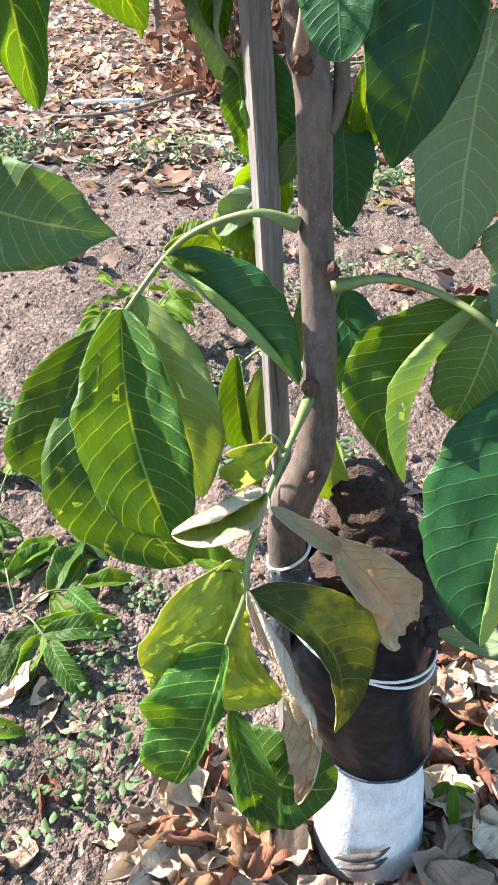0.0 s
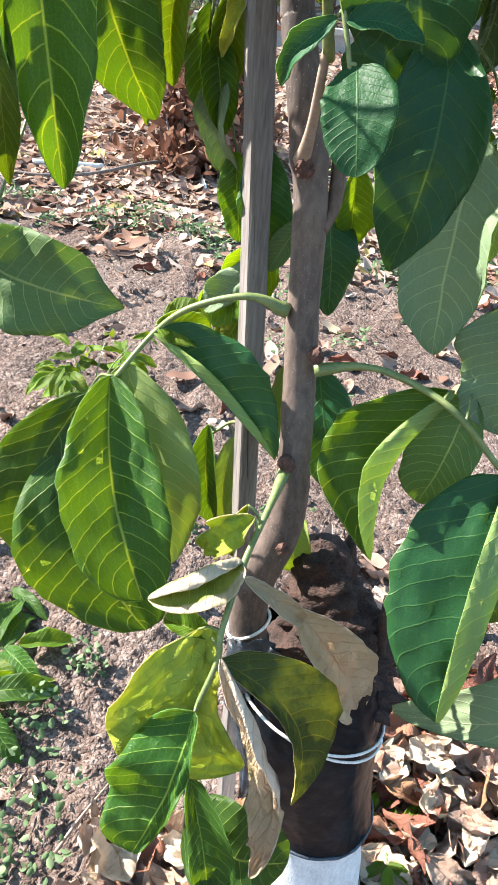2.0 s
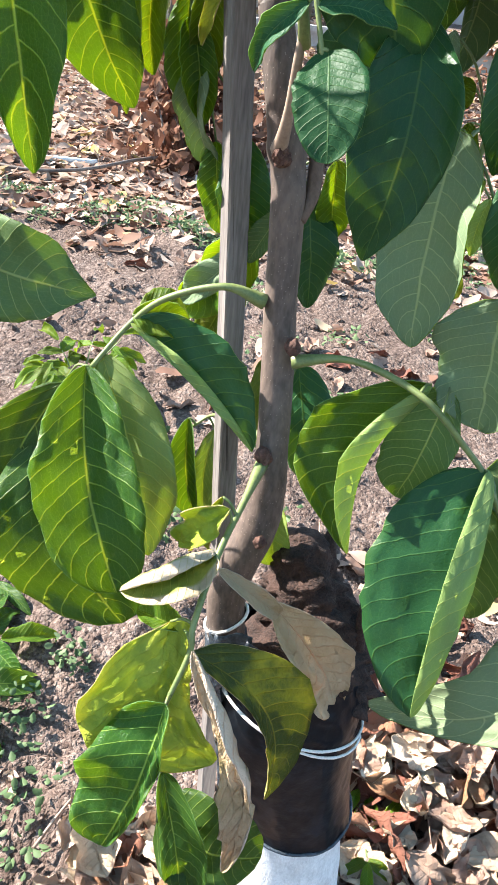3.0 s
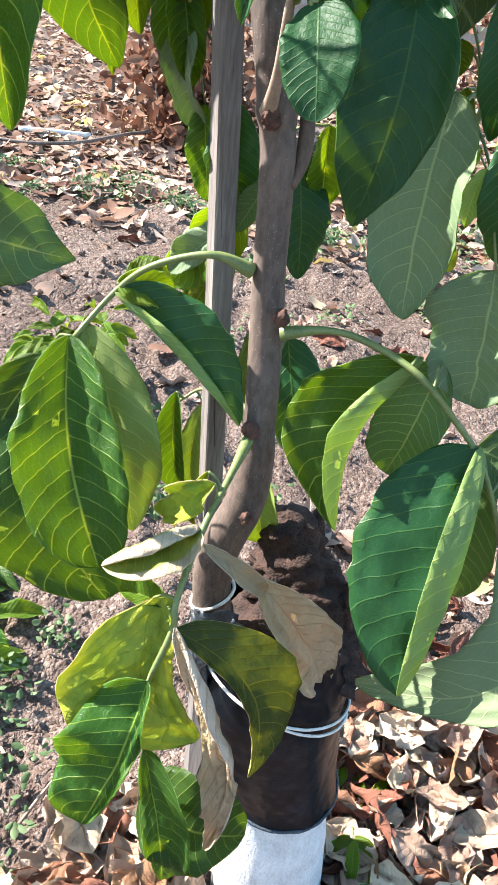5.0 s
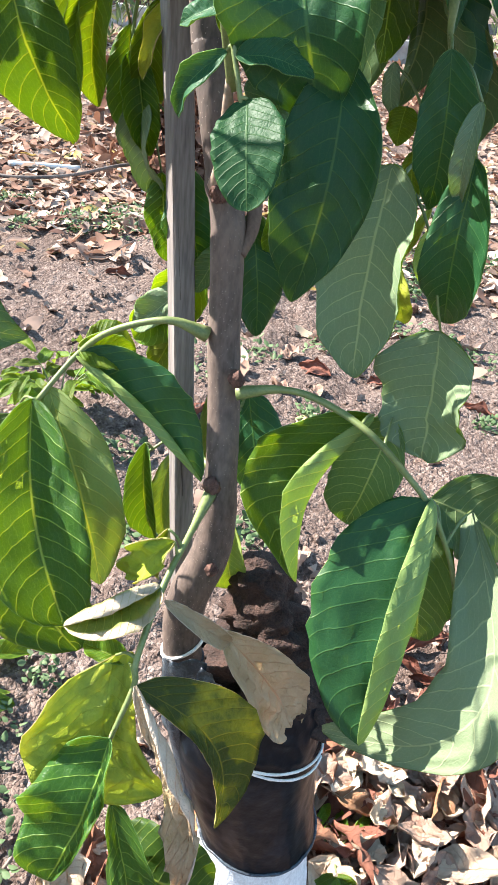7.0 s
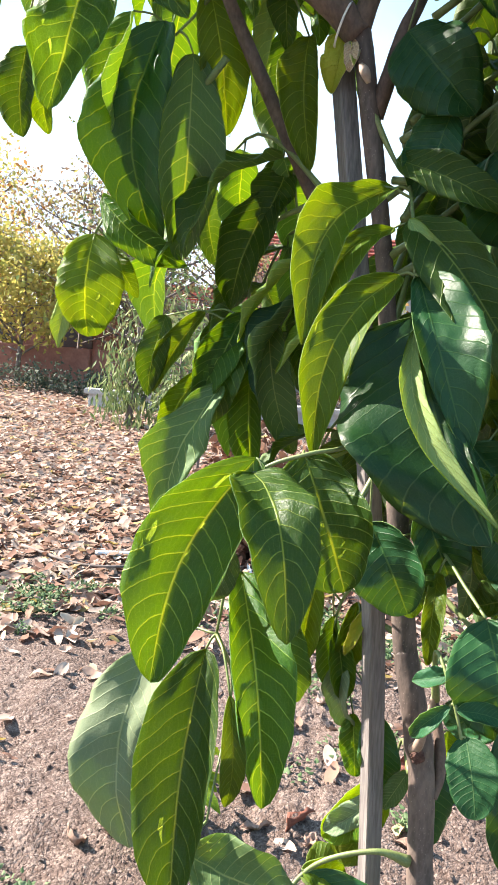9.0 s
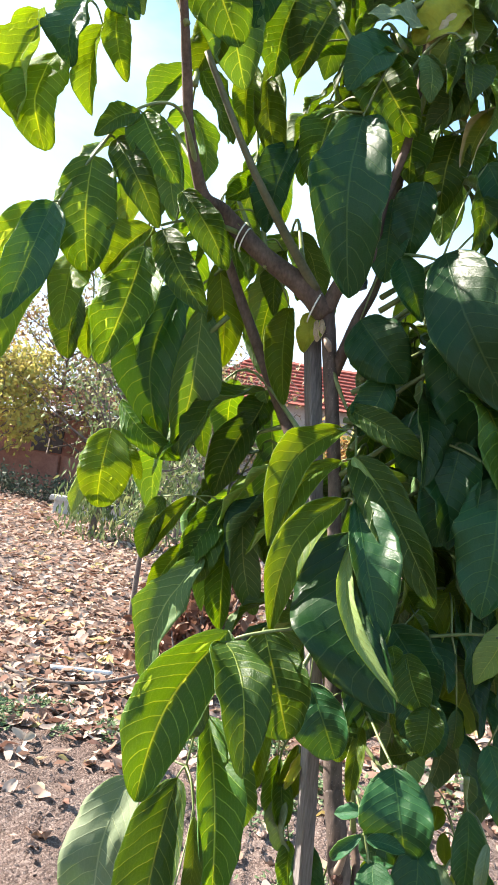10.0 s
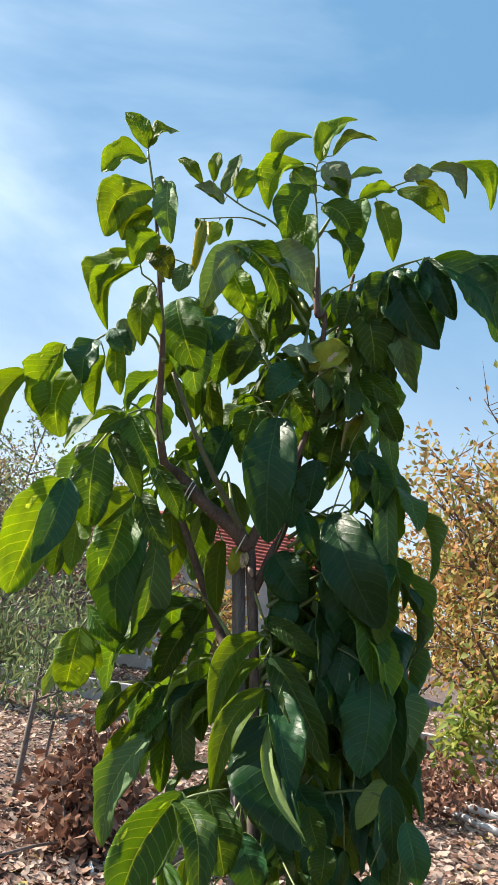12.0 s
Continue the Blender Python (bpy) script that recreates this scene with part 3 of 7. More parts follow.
for z, r, x, tilt in ((0.455, 0.0880, 0.314, 0.004), (0.448, 0.0882, 0.3145, -0.004)):
    ring = [(x + r * math.cos(a), 0.82 + r * math.sin(a), z + tilt * math.cos(2 * a + 1) - 0.034 * math.cos(a) - 0.014 * math.sin(a), 0.0016) for a in np.linspace(0, 2 * math.pi, 26)]
    tree_bar("twine", ring, TWINE, "white twine tied round the wrap", sides=7, steps=4, rough=0.22, grain=260)
ring = [(0.2315 + 0.0212 * math.cos(a), 0.800 + 0.0212 * math.sin(a), 0.566 + 0.013 * math.cos(a), 0.0018) for a in np.linspace(0, 2 * math.pi, 16)]
tree_bar("twine", ring, TWINE, "white tie round the stem", sides=7, steps=4)
for cx, cy, cz, r in ((-0.045, 0.920, 1.863, 0.0175), (-0.038, 0.921, 1.858, 0.0170), (0.078, 0.925, 1.775, 0.0215)):
    # ties that hold the limbs
    ring = [(cx + 0.35 * r * math.cos(a), cy + r * math.sin(a), cz + r * math.cos(a), 0.0013) for a in np.linspace(0, 2 * math.pi, 14)]
    tree_bar("twine", ring, TWINE, "white tie round a limb", sides=6, steps=3)
for x0, y0, z0, ln, w in ((0.352, 0.722, 0.10, 0.040, 0.006), (0.355, 0.724, 0.068, 0.036, 0.005)):
    tree_bar("bark_crack", [(x0 - ln, y0 + 0.006, z0 - 0.010, 0.001), (x0 - ln * 0.4, y0 + 0.0052, z0 - 0.003, w), (x0 + ln * 0.3, y0 + 0.0080, z0 + 0.004, w * 0.9), (x0 + ln * 0.75, y0 + 0.016, z0 + 0.016, 0.001)], BARE_BARK, "bare cracked bark through the paint", sides=8, rough=0.3, grain=80, flat=0.7)

rib_lines = {}


def stalk(points, r=0.0024, label=""):
    """The midrib stalk of one compound leaf; its leaflets are its parts."""
    pts = [(*p, r * (1.9 if i == 0 else 1.0 - 0.45 * i / len(points))) for i, p in enumerate(points)]
    rib = tree_bar("compound_leaf", pts, STALK, label, sides=7, steps=6, rough=0.03)
    rib_lines[rib.name] = [Vector(p) for p in spline([tuple(p) for p in points], 6)]
    return rib


leaf_count = [0]


def leaflet(parent, base, tip, width, face, tone="green", fold=None, bulge=None, curl_a=0.0, curl_b=0.0, wave=0.22, sway=None, shape=None, crumple=0.11, side_a=1.0, side_b=1.0, blunt=None, name="leaflet", origin=None):
    """One leaf blade from base to tip, its upper side turned to face. fold: how far the halves rise; bulge: bow along its length;
    curl_a, curl_b: how far the two margins roll in, in radians; side_a, side_b: relative widths of the halves; wave: how rippled the margin is; blunt: how round the end is, 0 to 1."""
    leaf_count[0] += 1
    rng = random.Random(leaf_count[0])
    o = ROOT if origin is None else Vector(origin)
    if parent.name in rib_lines:
        # a short stalk joins the blade to its rib
        near = min(rib_lines[parent.name], key=lambda q: (q - Vector(base)).length)
        gap = (near - Vector(base)).length
        if gap > 0.004 and tone != "dry":
            mid = near.lerp(Vector(base), 0.5) + Vector((0, 0, 0.16 * gap))
            bar("petiole", [(*near, 0.0016), (*mid, 0.0013), (*base, 0.0011)], STALK, parent, "", ROOT, sides=6, steps=4)
    b, e = Vector(base) - o, Vector(tip) - o
    a = e - b
    L = a.length
    a.normalize()
    n = Vector(face)
    n = (n - a * n.dot(a)).normalized()
    s = a.cross(n)
    NV, M = 24, 7
    ph, f1, f2 = rng.uniform(0, 6), rng.uniform(9, 14), rng.uniform(0.8, 1.2)
    wide = rng.uniform(0.80, 0.98) if shape is None else shape
    sway = rng.uniform(-0.05, 0.05) if sway is None else sway
    bulge = rng.uniform(0.02, 0.20) if bulge is None else bulge
    fold = rng.uniform(0.12, 0.62) if fold is None else fold + 0.06
    skew = rng.uniform(-0.14, 0.14) if side_a == side_b else 0.0
    hook = rng.uniform(-0.02, 0.12)
    curl_a += rng.uniform(-0.5, 0.9) if curl_a == 0.0 else 0.0
    curl_b += rng.uniform(-0.5, 0.9) if curl_b == 0.0 else 0.0
    nick = rng.uniform(0, 50)
    blunt = rng.uniform(0.2, 0.75) if blunt is None else blunt
    point = max(0.0, 0.45 - blunt)
    tops, uvs = [], []
    for i in range(NV + 1):
        # rings lie closer together at both ends, where the outline turns
        t = 0.45 * i / NV + 0.55 * (0.5 - 0.5 * math.cos(math.pi * i / NV))
        hw = width / 2 * max(0.0, math.sin(math.pi * t ** wide)) ** (0.62 - 0.20 * blunt) * (1 - (0.40 - 0.38 * blunt + 0.5 * point) * max(0.0, (t - 0.70) / 0.30) ** 1.5)
        if i in (0, NV):
            hw = 0.0008
        centre = b + a * (L * t) + n * (bulge * L * math.sin(math.pi * t) * f2) + s * (sway * L * math.sin(math.pi * t)) - n * (hook * L * t ** 3)
        for j in range(-M, M + 1):
            u = j / M
            # walk out along the bending cross-section
            x = z = 0.0
            hs = hw * (side_b + skew if j > 0 else side_a - skew) * (1 + 0.09 * noise.noise(Vector((t * 8, nick, 1.0 if j > 0 else 5.0))) + 0.034 * noise.noise(Vector((t * 34, nick + 9, 2.0 if j > 0 else 7.0))))
            curl = curl_b if j > 0 else curl_a
            for k in range(abs(j)):
                w = (k + 0.5) / M
                flap = min(1.0, max(0.0, (w - 0.12) / 0.5))
                ang = fold + (curl * w * w * 1.3 if abs(curl) < 1.7 else curl * flap * flap * (3 - 2 * flap))
                x += math.cos(ang) * hs / M
                z += math.sin(ang) * hs / M
            z -= 0.014 * hw * abs(u) * (1 - abs(u)) * abs(math.sin(math.pi * 9 * (t - 0.17 * abs(u) ** 1.35))) * 3
            z += 0.035 * hw * u ** 4 * math.sin(41 * t + nick) + wave * hw * u * u * math.sin(f1 * t + ph + (2.1 if j > 0 else 0.0)) + crumple * hw * noise.noise(Vector((t * 6, u * 4, ph))) + (crumple - 0.05) * 0.6 * hw * noise.noise(Vector((t * 19, u * 9, ph)))
            p = centre + s * (x if j > 0 else -x) + n * z
            tops.append(p)
            uvs.append((0.5 + 0.5 * u, t))
    w = 2 * M + 1
    # the underside lies behind the upper side all along, also where the blade rolls over
    grid = np.array([tuple(p) for p in tops]).reshape(NV + 1, w, 3)
    out = np.cross(np.gradient(grid, axis=1), np.gradient(grid, axis=0)).reshape(-1, 3)
    out /= np.maximum(np.linalg.norm(out, axis=1, keepdims=True), 1e-12)
    if (out @ np.array(n)).sum() < 0:
        out = -out
    lows = [p - Vector(o) * 0.0006 for p, o in zip(tops, out)]
    N = len(tops)
    up = []
    for i in range(NV):
        for j in range(w - 1):
            q, r = i * w + j, (i + 1) * w + j
            up += [(q, r, r + 1), (q, r + 1, q + 1)] if j < M else [(q, r, q + 1), (r, r + 1, q + 1)]
    down = [tuple(N + q for q in f[::-1]) for f in up]
    rim = []
    for i in range(NV):
        rim.append((i * w, N + i * w, N + (i + 1) * w, (i + 1) * w))
        k = w - 1
        rim.append((i * w + k, (i + 1) * w + k, N + (i + 1) * w + k, N + i * w + k))
    me = mesh_from(name, tops + lows, up + down + rim)
    me.polygons.foreach_set("material_index", [0] * len(up) + [1] * len(down) + [1] * len(rim))
    layer = me.uv_layers.new(name="leaf")
    loops = np.empty(len(me.loops), dtype=np.int32)
    me.loops.foreach_get("vertex_index", loops)
    layer.data.foreach_set("uv", np.array(uvs + uvs, dtype=np.float32)[loops].ravel())
    return part(name, me, LEAF_TONES[tone], parent, LEAF_LABELS[tone])


# ---- stake ----
stake = thing("wooden_stake", (0.236, 0.905, 0.0), "weathered grey square wooden stake driven in beside the tree", "stake")


def stake_mesh():
    """A square sawn post, slightly warped, with worn corners."""
    line = spline([(0.240, 0.905, -0.08), (0.222, 0.907, 0.42), (0.208, 0.910, 0.64), (0.175, 0.920, 1.10), (0.128, 0.935, 1.45), (0.076, 0.950, 1.765)], 10)
    h, c = 0.0104, 0.0017
    ring = [(-h, -h + c), (-h + c, -h), (h - c, -h), (h, -h + c), (h, h - c), (h - c, h), (-h + c, h), (-h, h - c)]
    verts, faces = [], []
    cs, sn = math.cos(0.5), math.sin(0.5)
    for i, p in enumerate(line):
        for u, v in ring:
            k = 1 + 0.03 * noise.noise(Vector((u * 60, v * 60, p[2] * 9)))
            verts.append((p[0] + (u * cs - v * sn) * k - 0.236, p[1] + (u * sn + v * cs) * k - 0.905, p[2]))
    n = len(line)
    faces = [(i * 8 + k, i * 8 + (k + 1) % 8, (i + 1) * 8 + (k + 1) % 8, (i + 1) * 8 + k) for i in range(n - 1) for k in range(8)]
    faces += [tuple(range(8))[::-1], tuple((n - 1) * 8 + k for k in range(8))]
    return mesh_from("post", verts, faces, False)


post = part("post", stake_mesh(), STAKE, stake)
for x, y, z, ln in ((0.2245, 0.8945, 0.45, 0.20), (0.203, 0.9000, 0.74, 0.12), (0.184, 0.9055, 0.98, 0.16), (0.142, 0.9190, 1.33, 0.15)):
    bar("split", [(x + 0.10 * ln * 0.5, y - 0.01 * ln, z - ln / 2, 0.0004), (x, y, z, 0.0011), (x - 0.10 * ln * 0.5, y + 0.02 * ln, z + ln / 2, 0.0004)], BARE_BARK, post, "dark drying split in the wood", stake.location, sides=5, steps=4)


def spray(start, heading, length, size, seed, tone="green", pairs=3):
    """One drooping compound leaf that grows out of the crown by itself."""
    rng = random.Random(seed)
    a = Vector(start)
    d = Vector(heading).normalized()
    mid = a + d * length * 0.55 + Vector((0, 0, 0.05))
    end = a + d * length * 0.95 + Vector((0, 0, -0.30 * length))
    rib = stalk([a, mid, end])
    side = d.cross(Vector((0, 0, 1))).normalized()
    for k in range(pairs):
        t = 0.35 + 0.5 * k / max(1, pairs - 1)
        c = (a.lerp(mid, t * 2) if t < 0.5 else mid.lerp(end, t * 2 - 1))
        for sg in (1, -1):
            L = size * rng.uniform(0.75, 1.15)
            way = (side * sg * rng.uniform(0.3, 0.9) + d * rng.uniform(0.1, 0.6) + Vector((0, 0, -rng.uniform(0.7, 1.5)))).normalized()
            leaflet(rib, c, c + way * L, L * rng.uniform(0.42, 0.52), side * sg * 0.3 + d * 0.5 + Vector((0, -0.4, 0.5)), tone if rng.random() < 0.62 else rng.choice(("lime", "under", "green")))
    L = size * 1.15
    leaflet(rib, end, end + (d * 0.4 + Vector((0, 0, -1))).normalized() * L, L * 0.5, d + Vector((0, 0, 0.6)), tone)

# stem, graft and limbs
tree_bar("trunk", [(0.404, 0.800, -0.413, 0.0962), (0.378, 0.810, -0.157, 0.0852), (0.345, 0.815, 0.192, 0.0719), (0.334, 0.820, 0.307, 0.0674)], PAINT, "old trunk painted with white limewash", sides=40, steps=12, rough=0.035, grain=34)
def film_wrap():
    """Plastic film drawn tight by the twine: slanting wrinkles above it, a smooth skirt below with a ragged, uneven hem."""
    line = spline([(0.344, 0.812, 0.262, 0.0724), (0.341, 0.812, 0.278, 0.0728), (0.333, 0.815, 0.310, 0.0760), (0.321, 0.820, 0.364, 0.0825), (0.311, 0.820, 0.433, 0.0864), (0.307, 0.825, 0.478, 0.0858), (0.303, 0.828, 0.506, 0.0815)], 14)
    sides, verts = 120, []
    for i, (x, y, z, r) in enumerate(line):
        over = min(1.0, max(0.0, (z - 0.42) / 0.05))
        for k in range(sides):
            a = 2 * math.pi * k / sides
            c = Vector((math.cos(a) * 2.2, math.sin(a) * 2.2, 0))
            fold = abs(noise.noise(c * 1.6 + Vector((0, 0, z * 34 + 5 * math.cos(a + 0.6)))))
            dr = -0.0075 * over * fold + 0.0022 * noise.noise(c + Vector((0, 0, z * 12))) + 0.0010 * noise.noise(c * 5 + Vector((0, 0, z * 60)))
            dr -= 0.0025 * math.exp(-((z - 0.451 + 0.034 * math.cos(a) + 0.014 * math.sin(a)) / 0.007) ** 2)
            low = max(0.0, 1 - i / 16)
            dz = low * (0.006 * noise.noise(c * 1.4 + Vector((9, 0, 0))) + 0.003 * noise.noise(c * 7))
            verts.append(Vector((x + (r + dr + 0.002 * low) * math.cos(a), y + (r + dr + 0.002 * low) * math.sin(a), z + dz)) - ROOT)
    n = len(line)
    faces = [(i * sides + k, i * sides + (k + 1) % sides, (i + 1) * sides + (k + 1) % sides, (i + 1) * sides + k) for i in range(n - 1) for k in range(sides)]
    wrap = part("plastic_wrap", mesh_from("plastic_wrap", verts, faces), PLASTIC, tree, "black plastic film wrapped round the graft")
    # the hem is turned under and dusty
    hem = [(0.3437 + 0.0743 * math.cos(a), 0.812 + 0.0743 * math.sin(a), 0.265 + 0.006 * noise.noise(Vector((math.cos(a) * 3.1 + 9, math.sin(a) * 3.1, 0))), 0.0021) for a in np.linspace(0, 2 * math.pi, 40)]
    bar("hem", hem, TAPE, wrap, "dusty turned-up hem of the film", ROOT, sides=6, steps=3, rough=0.4, grain=70)


film_wrap()
tree_bar("dead_stub", [(0.329, 0.835, 0.378, 0.0680), (0.327, 0.840, 0.461, 0.0716), (0.324, 0.855, 0.518, 0.0600), (0.312, 0.865, 0.558, 0.0466), (0.305, 0.870, 0.594, 0.0322), (0.304, 0.875, 0.618, 0.0245), (0.305, 0.878, 0.631, 0.0134)], STUB_WOOD, "rotten dark broken stub of the old stem", sides=48, steps=16, rough=0.42, grain=48)
tree_bar("dead_shoot", [(0.383, 0.830, 0.493, 0.0076), (0.376, 0.830, 0.554, 0.0061), (0.372, 0.830, 0.602, 0.0041)], STUB_WOOD, "dead shoot on the stub", rough=0.15)
tree_bar("stub_spike", [(0.331, 0.880, 0.574, 0.0139), (0.330, 0.885, 0.610, 0.0099), (0.331, 0.890, 0.630, 0.0043)], STUB_WOOD, "broken splinter of the stub", rough=0.3)
tree_bar("stem", [(0.251, 0.810, 0.422, 0.0234), (0.233, 0.800, 0.547, 0.0202), (0.229, 0.800, 0.595, 0.0196), (0.235, 0.803, 0.639, 0.0202), (0.247, 0.805, 0.675, 0.0197), (0.253, 0.807, 0.709, 0.0177), (0.254, 0.808, 0.742, 0.0157), (0.252, 0.813, 0.770, 0.0148), (0.246, 0.828, 0.845, 0.0146), (0.240, 0.835, 0.907, 0.0140), (0.236, 0.842, 0.973, 0.0140), (0.231, 0.849, 1.008, 0.0143), (0.228, 0.851, 1.022, 0.0162), (0.225, 0.852, 1.038, 0.0148), (0.216, 0.855, 1.077, 0.0140), (0.206, 0.865, 1.116, 0.0132), (0.199, 0.872, 1.160, 0.0127), (0.149, 0.920, 1.504, 0.0096), (0.129, 0.925, 1.614, 0.0103), (0.104, 0.925, 1.738, 0.0108), (0.093, 0.925, 1.786, 0.0112)], BARK, "smooth grey-brown grafted stem", sides=22, steps=10, rough=0.045, grain=30)
tree_bar("branch", [(0.096, 0.925, 1.765, 0.0154), (0.056, 0.920, 1.802, 0.0160), (0.002, 0.920, 1.833, 0.0139), (-0.045, 0.920, 1.868, 0.0140), (-0.074, 0.900, 1.890, 0.0110), (-0.097, 0.870, 1.896, 0.0091), (-0.109, 0.842, 1.924, 0.0081), (-0.122, 0.810, 1.971, 0.0070), (-0.128, 0.780, 2.022, 0.0069), (-0.135, 0.715, 2.099, 0.0052), (-0.153, 0.690, 2.175, 0.0046), (-0.174, 0.655, 2.267, 0.0036), (-0.195, 0.640, 2.346, 0.0028)], BARK_DARK, "dark main limb turning up into a shoot", sides=14, steps=8, rough=0.06, grain=40)
tree_bar("branch", [(0.076, 0.915, 1.798, 0.0076), (0.015, 0.875, 1.872, 0.0066), (-0.042, 0.835, 1.949, 0.0051), (-0.111, 0.800, 2.066, 0.0044)], SHOOT, "thin green-brown shoot", steps=8, rough=0.04)
tree_bar("branch", [(0.096, 0.950, 1.548, 0.0101), (0.066, 0.975, 1.597, 0.0096), (0.018, 0.980, 1.682, 0.0089), (-0.038, 0.970, 1.784, 0.0081), (-0.070, 0.950, 1.847, 0.0065)], BARK_DARK, "slender dark branch", steps=8, rough=0.05)
tree_bar("branch", [(0.095, 0.925, 1.772, 0.0126), (0.108, 0.920, 1.813, 0.0104), (0.125, 0.910, 1.839, 0.0089), (0.146, 0.900, 1.851, 0.0081), (0.154, 0.890, 1.934, 0.0060), (0.176, 0.885, 2.055, 0.0064), (0.173, 0.880, 2.262, 0.0055), (0.154, 0.870, 2.267, 0.0065), (0.138, 0.860, 2.365, 0.0044)], BARK_DARK, "dark upright branch", steps=8, rough=0.05)
tree_bar("branch", [(0.120, 0.930, 1.685, 0.0098), (0.131, 0.920, 1.726, 0.0090), (0.142, 0.915, 1.767, 0.0083), (0.165, 0.930, 1.843, 0.0063), (0.175, 0.950, 2.039, 0.0077), (0.217, 0.950, 2.284, 0.0058), (0.229, 0.950, 2.408, 0.0039)], BARK_DARK, "dark forked branch", steps=8, rough=0.05)
tree_bar("branch", [(0.222, 0.840, 1.024, 0.0068), (0.2245, 0.828, 1.036, 0.0054), (0.227, 0.816, 1.057, 0.0040), (0.229, 0.800, 1.092, 0.0034), (0.231, 0.795, 1.127, 0.0028)], TAN_SHOOT, "short tan shoot", steps=8, rough=0.04)
tree_bar("branch", [(0.247, 0.838, 0.972, 0.0045), (0.253, 0.850, 0.992, 0.0062), (0.252, 0.862, 1.020, 0.0062), (0.243, 0.880, 1.063, 0.0048)], BARK_DARK, "dark shoot behind the stem", steps=8, rough=0.04)
tree_bar("bud", [(0.100, 0.905, 1.730, 0.0027), (0.105, 0.902, 1.722, 0.0055), (0.110, 0.905, 1.712, 0.0027)], TAN_SHOOT, "pale rounded bud on the stem", sides=12, rough=0.1)
tree_bar("tie", [(0.128, 0.912, 1.829, 0.0082), (0.137, 0.912, 1.818, 0.0096), (0.142, 0.915, 1.808, 0.0069)], TAPE, "blue-grey film tied round the branch", sides=12, rough=0.25, grain=60)

# compound leaves: a stalk and its leaflets
rib = stalk([(0.227, 0.825, 0.905), (0.193, 0.818, 0.916), (0.146, 0.823, 0.897), (0.115, 0.826, 0.868), (0.086, 0.803, 0.831)], 0.0036)
leaflet(rib, (0.115, 0.825, 0.869), (0.236, 0.798, 0.773), 0.095, (0.20, -0.85, 0.49), "rolled", fold=.25, bulge=.03, wave=.12, curl_b=2.4, side_b=0.4, side_a=.9, sway=-.04, crumple=.12, blunt=0.3)
leaflet(rib, (0.082, 0.803, 0.833), (0.139, 0.693, 0.681), 0.114, (0.24, -0.72, 0.65), "green", fold=.5, bulge=.04, side_a=0.85, sway=0.06, wave=0.06, blunt=1, shape=1.3, side_b=1, curl_a=0.1, curl_b=0.05)
leaflet(rib, (0.093, 0.813, 0.842), (0.151, 0.773, 0.659), 0.068, (0.09, -0.96, 0.25), "limeunder", fold=.1, blunt=0.3, sway=-0.05, curl_a=0.05, curl_b=0.05)
leaflet(rib, (0.053, 0.833, 0.762), (0.131, 0.763, 0.573), 0.126, (0.21, -0.91, 0.36), "green", fold=0.05, bulge=.04, sway=0.13, blunt=1, side_b=1.1, side_a=0.9, shape=1.0, curl_a=0.1, curl_b=-0.2)
leaflet(rib, (0.051, 0.843, 0.790), (-0.003, 0.843, 0.559), 0.086, (-0.17, -0.98, 0.06), "green", blunt=0.8, sway=0.08, curl_b=0.05, fold=0.1)
leaflet(rib, (0.116, 0.828, 0.875), (0.167, 0.843, 0.863), 0.035, (0.36, -0.76, 0.55), "lime")
leaflet(rib, (0.120, 0.835, 0.874), (0.163, 0.850, 0.869), 0.046, (0.1, -0.8, 0.6), "lime", blunt=0.5, fold=0.1)
rib = stalk([(0.257, 0.813, 0.860), (0.295, 0.813, 0.869), (0.328, 0.803, 0.869), (0.369, 0.773, 0.862), (0.410, 0.773, 0.824), (0.433, 0.768, 0.800), (0.457, 0.763, 0.760), (0.474, 0.763, 0.718)], 0.0036)
leaflet(rib, (0.374, 0.798, 0.865), (0.330, 0.753, 0.710), 0.098, (-0.34, -0.87, 0.35), "turned", fold=.15, curl_a=2.15, curl_b=.3, wave=.08, sway=0.19, side_a=0.95, side_b=1.05, blunt=0.3)
leaflet(rib, (0.393, 0.813, 0.857), (0.372, 0.813, 0.739), 0.068, (-0.46, -0.89, 0.08), "under", fold=.1)
leaflet(rib, (0.432, 0.768, 0.809), (0.400, 0.660, 0.621), 0.134, (-0.31, -0.78, 0.54), "rolled", fold=0.02, curl_a=2.4, curl_b=.2, bulge=.05, side_a=0.75, side_b=1.05, sway=0.0, shape=0.85, wave=.05, blunt=0.6)
leaflet(rib, (0.447, 0.813, 0.775), (0.468, 0.803, 0.605), 0.064, (-0.30, -0.95, 0.02), "under", fold=.15)
leaflet(rib, (0.441, 0.803, 0.785), (0.529, 0.803, 0.740), 0.085, (0.25, -0.84, 0.49), "under", fold=.1)
leaflet(rib, (0.479, 0.800, 0.781), (0.379, 0.720, 0.557), 0.082, (-0.42, -0.23, 0.88), "pale", fold=.02, bulge=.05, shape=0.95, sway=-0.46, curl_a=.2, curl_b=.2, wave=.06, crumple=.1, blunt=0.8)
rib = stalk([(0.245, 0.798, 0.763), (0.235, 0.748, 0.756), (0.221, 0.693, 0.740), (0.211, 0.643, 0.709), (0.211, 0.633, 0.688), (0.198, 0.613, 0.649)], 0.0034)
leaflet(rib, (0.224, 0.723, 0.763), (0.184, 0.723, 0.721), 0.046, (-0.60, -0.74, 0.30), "yellow", wave=.5, curl_b=1.2, crumple=.3, blunt=0.7)
